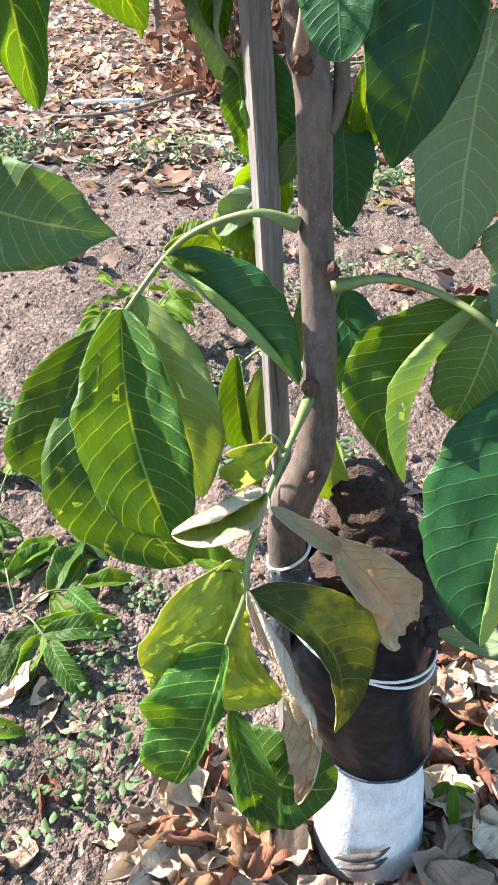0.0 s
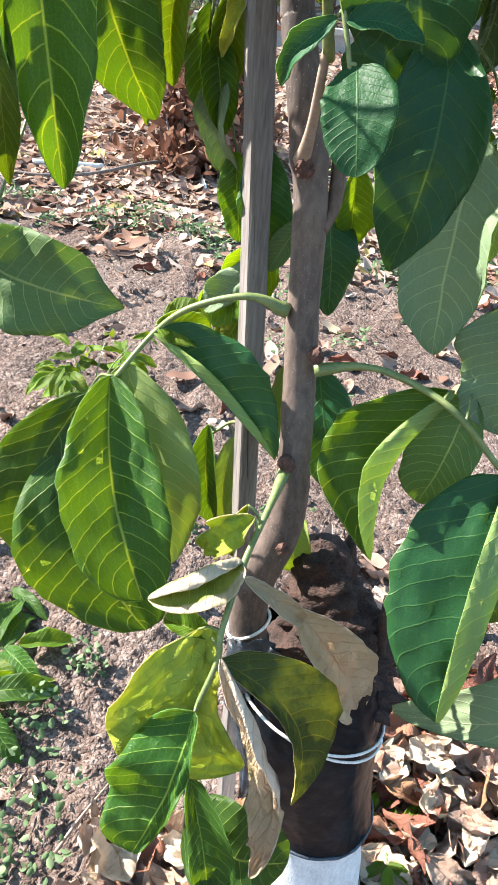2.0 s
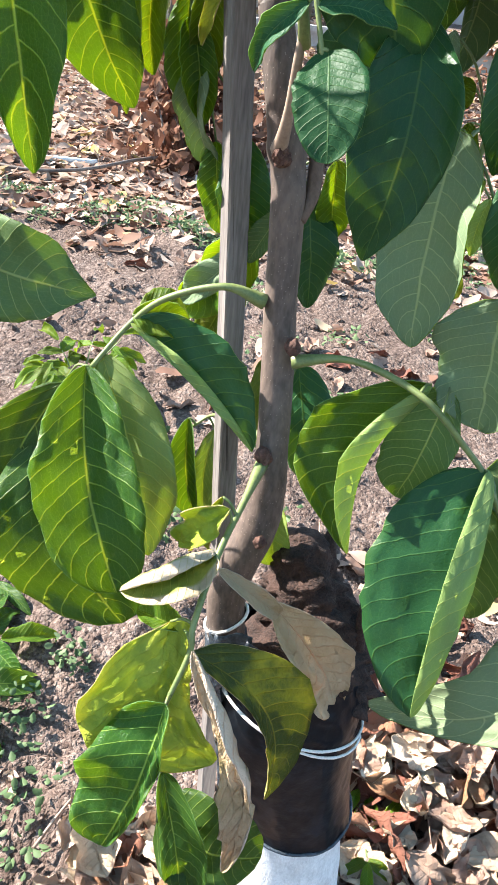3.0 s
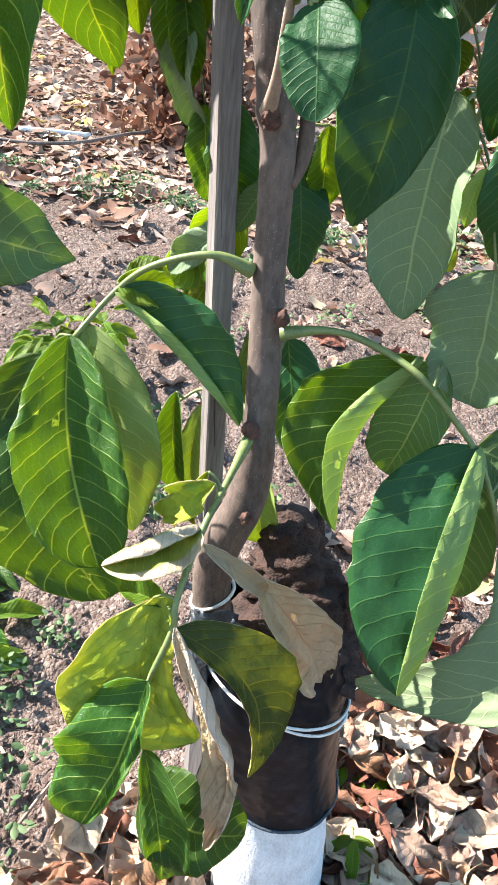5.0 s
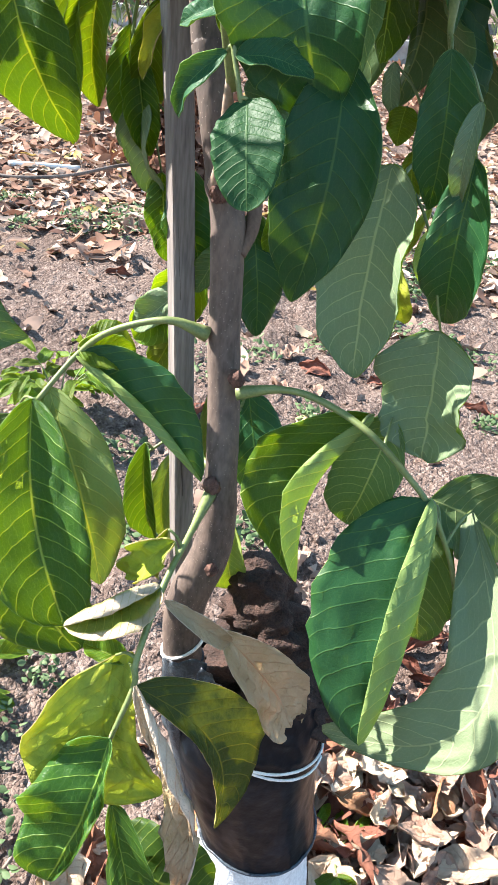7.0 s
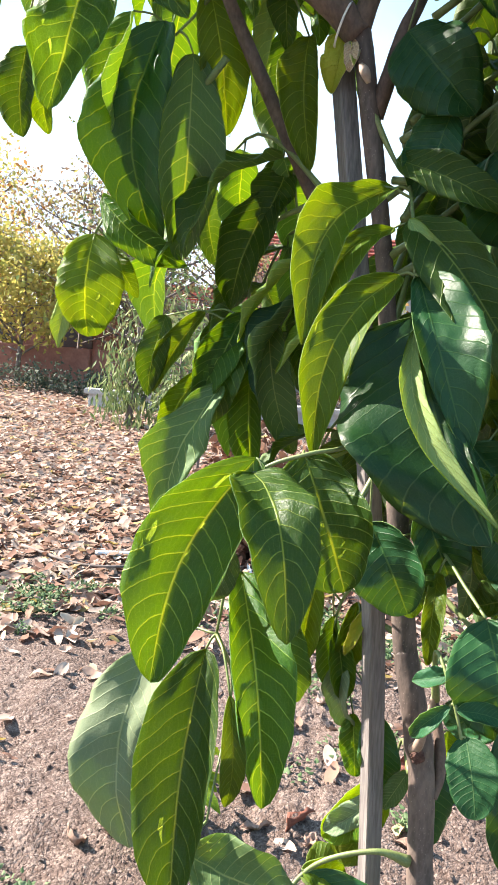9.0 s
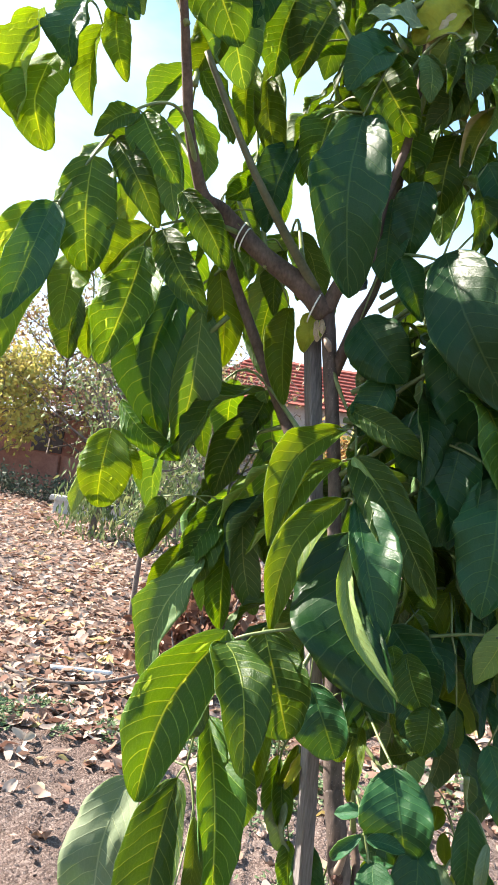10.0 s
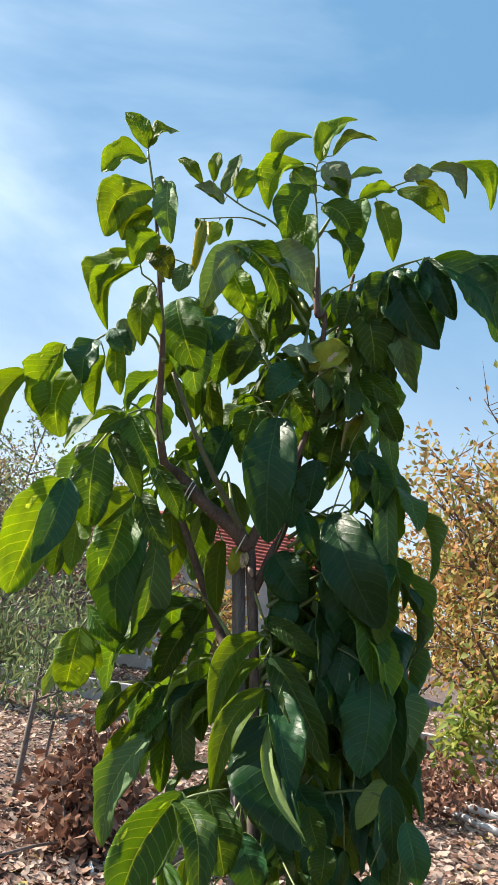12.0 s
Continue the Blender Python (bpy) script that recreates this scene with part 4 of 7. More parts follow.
leaflet(rib, (0.217, 0.733, 0.767), (0.207, 0.748, 0.691), 0.020, (-0.30, -0.94, -0.15), "yellow", wave=.4, fold=.5)
leaflet(rib, (0.218, 0.693, 0.740), (0.151, 0.653, 0.724), 0.058, (0.13, -0.55, 0.83), "tanned", curl_b=2.2, curl_a=.3, wave=0.16, crumple=.2, sway=-.05, blunt=0.9)
leaflet(rib, (0.222, 0.703, 0.715), (0.280, 0.735, 0.643), 0.025, (0.72, -0.63, 0.29), "dry", fold=.5, wave=.3, crumple=.3, curl_a=.6, curl_b=.6)
leaflet(rib, (0.271, 0.731, 0.661), (0.366, 0.768, 0.480), 0.069, (0.64, -0.74, 0.19), "dry", fold=.1, wave=.15, shape=1.25, crumple=.25, curl_a=.3, curl_b=.4, sway=-.03)
leaflet(rib, (0.192, 0.655, 0.696), (0.243, 0.608, 0.587), 0.130, (0.27, -0.79, 0.55), "yellow", fold=0.0, sway=0.22, curl_b=0.1, curl_a=.05, side_a=0.4, side_b=1.0, bulge=.05, wave=0.12, crumple=0.16, shape=0.62, blunt=1)
leaflet(rib, (0.202, 0.658, 0.686), (0.160, 0.673, 0.686), 0.028, (-0.19, -0.51, 0.84), "lime", fold=.6, wave=.3)
leaflet(rib, (0.212, 0.633, 0.689), (0.291, 0.618, 0.540), 0.086, (0.59, -0.69, 0.42), "mottled", fold=0.06, shape=0.95, sway=-0.16, side_b=0.3, curl_a=0.15, crumple=0.06, blunt=1, side_a=1.0, wave=0.04)
leaflet(rib, (0.214, 0.625, 0.699), (0.262, 0.578, 0.493), 0.035, (-0.48, -0.87, 0.09), "dry", fold=.2, wave=.35, curl_a=1.2, curl_b=.9, sway=-.17, bulge=.05, crumple=.5)
leaflet(rib, (0.199, 0.605, 0.659), (0.165, 0.538, 0.568), 0.100, (-0.19, -0.77, 0.61), "green", fold=.2, side_b=.95, side_a=.3, sway=-.06, curl_a=.8, blunt=1, shape=1.05)
leaflet(rib, (0.200, 0.613, 0.565), (0.229, 0.583, 0.425), 0.074, (0.16, -0.96, 0.24), "green", fold=.15, side_b=.35, side_a=.8, blunt=0.6)
leaflet(rib, (0.199, 0.613, 0.493), (0.295, 0.598, 0.481), 0.084, (0.10, -0.80, 0.6), "green", fold=.05, wave=.2, blunt=1)
rib = stalk([(0.195, 0.900, 1.220), (0.280, 0.813, 1.155), (0.306, 0.763, 1.134)], 0.0024)
leaflet(rib, (0.303, 0.753, 1.131), (0.290, 0.713, 0.988), 0.066, (-0.04, -0.96, 0.27), "deep", fold=.12, blunt=0.25)
leaflet(rib, (0.308, 0.773, 1.152), (0.245, 0.813, 1.066), 0.056, (-0.48, -0.87, -0.06), "deep", fold=.1)
leaflet(rib, (0.284, 0.813, 1.155), (0.263, 0.813, 1.103), 0.049, (-0.24, -0.97, 0.09), "deep")
rib = stalk([(0.393, 0.893, 1.053), (0.374, 0.873, 1.052), (0.365, 0.853, 1.048)], 0.0024)
leaflet(rib, (0.355, 0.853, 1.054), (0.350, 0.813, 0.888), 0.094, (-0.48, -0.85, 0.23), "pale", fold=.1, bulge=.05, wave=.25, curl_b=.8, crumple=.12, blunt=0.45)
leaflet(rib, (0.414, 0.813, 0.940), (0.419, 0.793, 0.831), 0.108, (-0.77, -0.61, 0.16), "pale", fold=.1, bulge=.04, blunt=0.7)
rib = stalk([(0.374, 0.853, 1.175), (0.377, 0.853, 1.144), (0.386, 0.863, 1.124)], 0.0024)
leaflet(rib, (0.377, 0.833, 1.138), (0.385, 0.833, 1.026), 0.047, (-0.26, -0.97, -0.02), "deep", fold=.15)
leaflet(rib, (0.408, 0.813, 1.073), (0.419, 0.833, 0.936), 0.054, (-0.32, -0.93, -0.16), "deep", fold=.2)
leaflet(rib, (0.402, 0.813, 1.110), (0.403, 0.813, 1.038), 0.018, (-0.32, -0.95, -0.00), "pale", fold=.2)
rib = stalk([(0.408, 0.993, 1.029), (0.402, 0.993, 1.003), (0.399, 0.993, 0.993)], 0.0024)
leaflet(rib, (0.397, 0.993, 0.991), (0.386, 0.983, 0.930), 0.018, (-0.29, -0.93, 0.20), "yellow", wave=.4, fold=.5, crumple=.3)
leaflet(rib, (0.416, 0.993, 0.991), (0.398, 0.983, 0.942), 0.017, (-0.31, -0.90, 0.29), "yellow", wave=.4, fold=.6, crumple=.3)
leaflet(rib, (0.390, 0.983, 0.937), (0.415, 0.983, 0.872), 0.025, (-0.05, -1.00, -0.02), "yellow", wave=.4, fold=.5, crumple=.3)
leaflet(rib, (0.425, 0.993, 0.975), (0.418, 0.983, 0.920), 0.023, (-0.31, -0.93, 0.21), "limeunder", wave=.3)
leaflet(rib, (0.372, 0.983, 1.078), (0.369, 0.973, 1.046), 0.029, (-0.23, -0.92, 0.30), "lime")
leaflet(rib, (0.386, 0.983, 1.041), (0.395, 0.983, 0.995), 0.023, (-0.18, -0.98, -0.03), "lime")
leaflet(rib, (0.354, 0.983, 1.112), (0.362, 0.983, 1.066), 0.017, (-0.17, -0.99, -0.03), "pale", wave=.3)
rib = stalk([(0.210, 0.900, 1.120), (0.159, 0.943, 1.125), (0.148, 0.953, 1.064)], 0.0024)
leaflet(rib, (0.154, 0.953, 1.140), (0.144, 0.963, 1.044), 0.041, (-0.04, -0.99, -0.10), "lime")
leaflet(rib, (0.141, 0.953, 1.067), (0.162, 0.963, 0.971), 0.046, (-0.60, -0.77, -0.21), "pale", curl_b=.8)
leaflet(rib, (0.185, 0.943, 1.009), (0.205, 0.943, 0.918), 0.052, (0.06, -1.00, 0.01), "deep")
rib = stalk([(0.225, 0.870, 0.980), (0.224, 0.963, 0.969), (0.215, 0.963, 0.908)], 0.0024)
leaflet(rib, (0.205, 0.943, 0.924), (0.139, 0.963, 0.825), 0.062, (-0.41, -0.91, 0.09), "lime", wave=.3)
leaflet(rib, (0.196, 0.943, 0.895), (0.156, 0.963, 0.788), 0.052, (-0.34, -0.94, -0.05), "lime", wave=.2)
leaflet(rib, (0.201, 0.933, 0.910), (0.140, 0.953, 0.841), 0.033, (-0.47, -0.87, 0.17), "pale", wave=.3)
leaflet(rib, (0.248, 0.933, 0.980), (0.265, 0.913, 0.870), 0.052, (0.35, -0.91, 0.22), "deep")
leaflet(rib, (0.272, 0.933, 1.003), (0.280, 0.933, 0.926), 0.041, (0.39, -0.92, 0.04), "lime")
leaflet(rib, (0.229, 0.913, 0.957), (0.204, 0.913, 0.906), 0.026, (-0.28, -0.95, 0.14), "under")
rib = stalk([(0.245, 0.825, 0.830), (0.262, 0.893, 0.800), (0.269, 0.903, 0.802)], 0.0024)
leaflet(rib, (0.266, 0.893, 0.819), (0.311, 0.893, 0.680), 0.063, (-0.09, -1.00, -0.03), "deep")
leaflet(rib, (0.231, 0.913, 0.810), (0.234, 0.913, 0.703), 0.035, (-0.09, -1.00, -0.00), "limeunder")
rib = stalk([(0.240, 0.815, 0.780), (0.189, 0.943, 0.721), (0.161, 0.953, 0.695)], 0.0024)
leaflet(rib, (0.157, 0.953, 0.706), (0.176, 0.943, 0.576), 0.046, (0.08, -0.99, 0.09), "green", fold=.5)
leaflet(rib, (0.187, 0.953, 0.696), (0.188, 0.953, 0.559), 0.033, (-0.06, -1.00, -0.00), "limeunder")
leaflet(rib, (0.261, 0.873, 0.676), (0.280, 0.873, 0.578), 0.055, (0.02, -1.00, 0.00), "limeunder")
rib = stalk([(0.014, 0.752, 1.160), (0.026, 0.815, 1.080), (0.022, 0.720, 0.988)], 0.0016)
leaflet(rib, (0.008, 0.700, 0.966), (0.117, 0.690, 0.946), 0.084, (0.1, -0.95, 0.3), "under", fold=.05, bulge=.03, curl_a=0.05, curl_b=0.05, shape=0.8, blunt=0, sway=0.04, side_a=0.85, side_b=0.8)
rib = stalk([(0.180, 0.905, 1.360), (0.103, 0.813, 1.205), (0.096, 0.793, 1.195)], 0.0024)
leaflet(rib, (0.041, 0.900, 1.165), (0.094, 0.906, 1.027), 0.074, (0.01, -0.93, 0.36), "green", fold=.4, blunt=0.3)
leaflet(rib, (0.127, 0.960, 1.117), (0.142, 0.960, 1.007), 0.037, (0.04, -0.96, 0.27), "green", fold=.3)
rib = stalk([(0.165, 0.905, 1.340), (0.168, 0.855, 1.367), (0.119, 0.745, 1.352), (0.089, 0.725, 1.346), (0.048, 0.730, 1.327), (0.032, 0.745, 1.290), (0.022, 0.760, 1.235), (0.014, 0.752, 1.160)], 0.0024)
leaflet(rib, (0.041, 0.735, 1.336), (-0.028, 0.664, 1.145), 0.098, (0.33, -0.84, 0.43), "green", fold=.3, sway=0.1, curl_a=1.0, blunt=0.6)
leaflet(rib, (0.040, 0.725, 1.324), (0.087, 0.600, 1.226), 0.072, (0.00, -0.76, 0.65), "green", fold=0.25, blunt=0.75, sway=-0.06)
leaflet(rib, (0.083, 0.745, 1.342), (0.131, 0.715, 1.227), 0.1, (-0.04, -0.87, 0.49), "green", fold=.2, blunt=0.85)
leaflet(rib, (0.028, 0.800, 1.209), (0.074, 0.705, 1.018), 0.08, (0.17, -0.98, 0.12), "green", fold=.45, curl_b=1.0, blunt=0.65)
leaflet(rib, (-0.058, 0.800, 1.116), (-0.058, 0.740, 0.932), 0.086, (-0.09, -0.98, 0.15), "pale", fold=.2, sway=.08, blunt=0.8)
leaflet(rib, (0.006, 0.745, 1.147), (0.003, 0.660, 0.941), 0.088, (0.10, -0.90, 0.42), "green", fold=.5, curl_a=.6, blunt=0.6, sway=0.03)
leaflet(rib, (0.037, 0.705, 1.123), (0.041, 0.695, 1.016), 0.027, (0.12, -0.99, 0.10), "lime")
leaflet(rib, (0.024, 0.735, 1.250), (-0.001, 0.735, 1.197), 0.045, (-0.09, -0.99, 0.04), "under")
leaflet(rib, (0.150, 0.800, 1.273), (0.195, 0.790, 1.186), 0.078, (-0.10, -0.95, 0.2), "deep", fold=.2, blunt=0.7)
rib = stalk([(0.115, 0.920, 1.690), (0.145, 0.915, 1.638), (0.160, 0.905, 1.617), (0.166, 0.855, 1.570), (0.169, 0.815, 1.522), (0.173, 0.785, 1.458)], 0.0024)
leaflet(rib, (0.146, 0.885, 1.605), (0.071, 0.775, 1.444), 0.064, (0.08, -0.84, 0.53), "lime", fold=.3, bulge=.1, sway=.14, blunt=0.4)
leaflet(rib, (0.148, 0.855, 1.561), (0.083, 0.775, 1.432), 0.040, (0.03, -0.87, 0.49), "lime", fold=.4, bulge=.12, sway=.14, blunt=0.4)
leaflet(rib, (0.156, 0.815, 1.512), (0.089, 0.735, 1.348), 0.062, (-0.05, -0.90, 0.44), "lime", fold=.3, bulge=.1, sway=.12, blunt=0.4)
leaflet(rib, (0.173, 0.795, 1.474), (0.239, 0.665, 1.300), 0.141, (-0.18, -0.82, 0.54), "deep", fold=-.05, curl_a=.6, curl_b=.15, side_b=1.2, side_a=.3)
leaflet(rib, (0.172, 0.775, 1.461), (0.240, 0.650, 1.313), 0.029, (-0.34, -0.79, 0.51), "limeunder", bulge=.1, curl_b=1.0, sway=.12)
leaflet(rib, (0.173, 0.805, 1.511), (0.218, 0.705, 1.364), 0.082, (-0.23, -0.83, 0.51), "deep", fold=.05, curl_b=1.0, side_a=1.1, side_b=.5, blunt=0.3)
leaflet(rib, (0.113, 0.875, 1.597), (0.071, 0.875, 1.550), 0.035, (-0.10, -0.99, 0.09), "green")
leaflet(rib, (0.166, 0.845, 1.570), (0.286, 0.775, 1.399), 0.070, (-0.17, -0.95, 0.27), "green", fold=.35)
leaflet(rib, (0.161, 0.835, 1.567), (0.253, 0.795, 1.450), 0.033, (-0.13, -0.96, 0.23), "limeunder", bulge=.08)
leaflet(rib, (0.146, 0.895, 1.635), (0.259, 0.835, 1.581), 0.044, (-0.33, -0.89, 0.30), "green", fold=.3)
rib = stalk([(-0.108, 0.840, 1.925), (-0.130, 0.775, 1.975), (-0.174, 0.735, 1.950), (-0.210, 0.720, 1.886), (-0.240, 0.705, 1.815), (-0.251, 0.705, 1.760)], 0.0024)
leaflet(rib, (-0.213, 0.720, 1.881), (-0.195, 0.710, 1.738), 0.082, (0.17, -0.98, 0.09), "green", fold=.15, blunt=0.95, shape=0.95)
leaflet(rib, (-0.246, 0.700, 1.813), (-0.266, 0.655, 1.659), 0.068, (0.24, -0.93, 0.28), "deep", fold=.3, blunt=0.4)
leaflet(rib, (-0.262, 0.720, 1.814), (-0.308, 0.710, 1.605), 0.112, (0.21, -0.98, 0.06), "lime", fold=.2, blunt=0.85)
leaflet(rib, (-0.193, 0.735, 1.910), (-0.120, 0.715, 1.808), 0.055, (0.00, -0.98, 0.19), "green", blunt=0.8)
leaflet(rib, (-0.165, 0.735, 1.947), (-0.103, 0.715, 1.863), 0.06, (-0.05, -0.98, 0.19), "green", blunt=0.8)
leaflet(rib, (-0.169, 0.735, 1.948), (-0.214, 0.715, 1.907), 0.037, (0.32, -0.94, 0.11), "green")
rib = stalk([(-0.045, 0.915, 1.865), (-0.096, 0.855, 1.860), (-0.145, 0.800, 1.825), (-0.185, 0.815, 1.800), (-0.240, 0.870, 1.770)], 0.0024)
leaflet(rib, (-0.151, 0.795, 1.798), (-0.176, 0.755, 1.634), 0.09, (0.13, -0.97, 0.21), "green", fold=.2, blunt=0.6)
leaflet(rib, (-0.128, 0.785, 1.821), (-0.053, 0.755, 1.718), 0.052, (-0.05, -0.97, 0.25), "green", blunt=0.7)
leaflet(rib, (-0.115, 0.805, 1.879), (-0.040, 0.795, 1.786), 0.053, (-0.00, -0.99, 0.11), "green", fold=.35, blunt=0.8)
leaflet(rib, (-0.150, 0.825, 1.831), (-0.200, 0.825, 1.761), 0.057, (0.04, -1.00, -0.03), "lime")
leaflet(rib, (-0.228, 0.755, 1.766), (-0.207, 0.675, 1.666), 0.052, (0.10, -0.98, 0.10), "lime", blunt=0.7)
leaflet(rib, (-0.132, 0.740, 1.809), (-0.182, 0.735, 1.742), 0.060, (0.10, -0.98, 0.10), "lime", blunt=0.5)
leaflet(rib, (-0.272, 0.930, 1.745), (-0.280, 0.944, 1.650), 0.058, (0.05, -0.99, 0.05), "green", blunt=0.6)
leaflet(rib, (-0.250, 0.935, 1.735), (-0.252, 0.944, 1.655), 0.040, (-0.15, -0.97, 0.05), "lime", blunt=0.5)
rib = stalk([(-0.060, 0.950, 1.830), (-0.087, 0.985, 1.812), (-0.119, 0.995, 1.784)], 0.0024)
leaflet(rib, (-0.130, 0.985, 1.796), (-0.139, 1.015, 1.539), 0.115, (-0.20, -0.97, -0.11), "deep", blunt=0.5)
leaflet(rib, (-0.094, 0.985, 1.761), (-0.101, 1.015, 1.528), 0.094, (0.37, -0.92, -0.13), "under", blunt=0.6)
leaflet(rib, (-0.080, 0.985, 1.834), (-0.054, 1.015, 1.679), 0.060, (0.07, -0.98, -0.18), "lime")
leaflet(rib, (-0.162, 0.965, 1.798), (-0.195, 0.985, 1.635), 0.089, (-0.45, -0.89, -0.02), "green")
rib = stalk([(-0.050, 0.960, 1.750), (-0.186, 1.035, 1.609), (-0.215, 1.035, 1.563)], 0.0024)
leaflet(rib, (-0.218, 1.035, 1.557), (-0.223, 1.035, 1.426), 0.086, (0.12, -0.99, 0.00), "lime", fold=.1, blunt=0.9, shape=0.95)
leaflet(rib, (-0.233, 1.050, 1.496), (-0.270, 1.055, 1.408), 0.034, (-0.17, -0.98, -0.07), "limeunder")
leaflet(rib, (-0.211, 1.035, 1.603), (-0.099, 1.020, 1.521), 0.058, (-0.13, -0.97, -0.22), "green")
leaflet(rib, (-0.202, 1.050, 1.541), (-0.162, 1.050, 1.481), 0.03, (0.15, -0.99, 0.01), "lime")
rib = stalk([(-0.153, 0.680, 2.193), (-0.178, 0.650, 2.286), (-0.197, 0.640, 2.351), (-0.219, 0.630, 2.418)], 0.0030)
leaflet(rib, (-0.219, 0.630, 2.423), (-0.276, 0.630, 2.491), 0.046, (-0.29, -0.90, 0.33), "lime", blunt=0.0)
leaflet(rib, (-0.221, 0.630, 2.429), (-0.173, 0.630, 2.472), 0.051, (-0.36, -0.90, 0.20), "lime", sway=-0.12)
leaflet(rib, (-0.218, 0.630, 2.402), (-0.293, 0.630, 2.361), 0.066, (-0.39, -0.90, -0.03), "lime", sway=0.2)
leaflet(rib, (-0.196, 0.630, 2.345), (-0.262, 0.630, 2.241), 0.087, (0.25, -0.90, -0.05), "lime", sway=0.22, bulge=0.08)
leaflet(rib, (-0.187, 0.630, 2.305), (-0.231, 0.630, 2.237), 0.068, (-0.00, -0.90, 0.08), "lime", sway=0.2)
leaflet(rib, (-0.171, 0.630, 2.259), (-0.201, 0.630, 2.192), 0.065, (-0.13, -0.90, 0.10), "lime", sway=0.12)
leaflet(rib, (-0.172, 0.630, 2.365), (-0.146, 0.630, 2.249), 0.059, (-0.32, -0.90, 0.27), "under", curl_a=0.9)
leaflet(rib, (-0.183, 0.630, 2.337), (-0.187, 0.630, 2.374), 0.026, (-0.39, -0.90, -0.03), "pale")
leaflet(rib, (-0.186, 0.660, 2.238), (-0.137, 0.660, 2.196), 0.052, (-0.44, -0.90, -0.02), "mottled", sway=-0.2)
leaflet(rib, (-0.114, 0.660, 2.228), (-0.118, 0.660, 2.173), 0.045, (-0.16, -0.90, 0.30), "under")
rib = stalk([(-0.140, 0.710, 2.124), (-0.163, 0.690, 2.185), (-0.191, 0.680, 2.202)], 0.0024)
leaflet(rib, (-0.198, 0.680, 2.216), (-0.233, 0.680, 2.087), 0.066, (-0.18, -0.90, -0.09), "lime", sway=0.25, blunt=0.35)
leaflet(rib, (-0.212, 0.675, 2.240), (-0.259, 0.675, 2.128), 0.072, (-0.27, -0.90, 0.35), "lime", sway=0.22, blunt=0.6)
leaflet(rib, (-0.173, 0.680, 2.183), (-0.168, 0.680, 2.068), 0.052, (-0.41, -0.90, 0.16), "lime", blunt=0.6)
leaflet(rib, (-0.164, 0.690, 2.168), (-0.138, 0.690, 2.100), 0.025, (-0.19, -0.90, 0.18), "lime")
rib = stalk([(-0.127, 0.735, 2.063), (-0.159, 0.740, 2.110), (-0.218, 0.745, 2.117), (-0.264, 0.745, 2.080), (-0.306, 0.745, 2.053), (-0.352, 0.745, 2.024)], 0.0024)
leaflet(rib, (-0.315, 0.745, 2.065), (-0.328, 0.745, 1.922), 0.096, (-0.21, -0.90, 0.20), "lime", sway=0.05, fold=0.45, blunt=0.85, shape=0.9)
leaflet(rib, (-0.287, 0.750, 2.018), (-0.291, 0.750, 1.893), 0.084, (-0.10, -0.90, 0.17), "lime", sway=0.1, blunt=0.85)
leaflet(rib, (-0.372, 0.750, 2.004), (-0.398, 0.750, 1.852), 0.078, (0.18, -0.90, 0.14), "lime", sway=0.15, blunt=0.6)
leaflet(rib, (-0.259, 0.735, 2.081), (-0.266, 0.735, 1.995), 0.07, (-0.35, -0.90, -0.12), "deep", fold=0.35, blunt=0.7)
leaflet(rib, (-0.223, 0.745, 2.132), (-0.187, 0.745, 2.075), 0.036, (0.21, -0.90, 0.09), "pale")
leaflet(rib, (-0.238, 0.750, 2.059), (-0.237, 0.750, 1.944), 0.052, (-0.31, -0.90, 0.32), "lime", blunt=0.6)
leaflet(rib, (-0.220, 0.745, 2.083), (-0.195, 0.745, 1.989), 0.05, (-0.04, -0.90, 0.21), "lime", blunt=0.6)
leaflet(rib, (-0.238, 0.740, 2.107), (-0.190, 0.740, 2.065), 0.044, (0.17, -0.90, -0.01), "deep", blunt=0.5)
rib = stalk([(0.081, 0.860, 2.412), (0.026, 0.860, 2.451), (-0.039, 0.855, 2.470), (-0.105, 0.850, 2.502), (-0.140, 0.850, 2.505)], 0.0024)
leaflet(rib, (-0.132, 0.850, 2.501), (-0.191, 0.850, 2.554), 0.036, (-0.20, -0.90, 0.29), "lime")
leaflet(rib, (-0.108, 0.850, 2.512), (-0.112, 0.850, 2.586), 0.030, (-0.36, -0.90, 0.23), "lime", blunt=0.4)
leaflet(rib, (-0.081, 0.850, 2.490), (-0.067, 0.850, 2.594), 0.039, (-0.38, -0.90, 0.20), "under", blunt=0.3)
leaflet(rib, (-0.053, 0.850, 2.483), (-0.022, 0.850, 2.560), 0.049, (0.04, -0.90, 0.32), "lime")
leaflet(rib, (-0.080, 0.850, 2.464), (-0.147, 0.850, 2.493), 0.041, (0.14, -0.90, 0.10), "pale", curl_a=1.2, crumple=0.2)
rib = stalk([(0.016, 0.860, 2.438), (-0.034, 0.855, 2.444), (-0.131, 0.850, 2.419)], 0.0018)
leaflet(rib, (-0.084, 0.855, 2.423), (-0.095, 0.855, 2.371), 0.042, (-0.31, -0.90, -0.07), "yellow", curl_b=1.2)
leaflet(rib, (-0.112, 0.855, 2.420), (-0.117, 0.855, 2.302), 0.037, (-0.08, -0.90, 0.10), "tanned", curl_b=1.4)
leaflet(rib, (-0.127, 0.850, 2.420), (-0.119, 0.850, 2.390), 0.019, (-0.40, -0.90, 0.30), "green")
leaflet(rib, (-0.057, 0.855, 2.437), (-0.058, 0.855, 2.397), 0.016, (-0.09, -0.90, 0.20), "green")
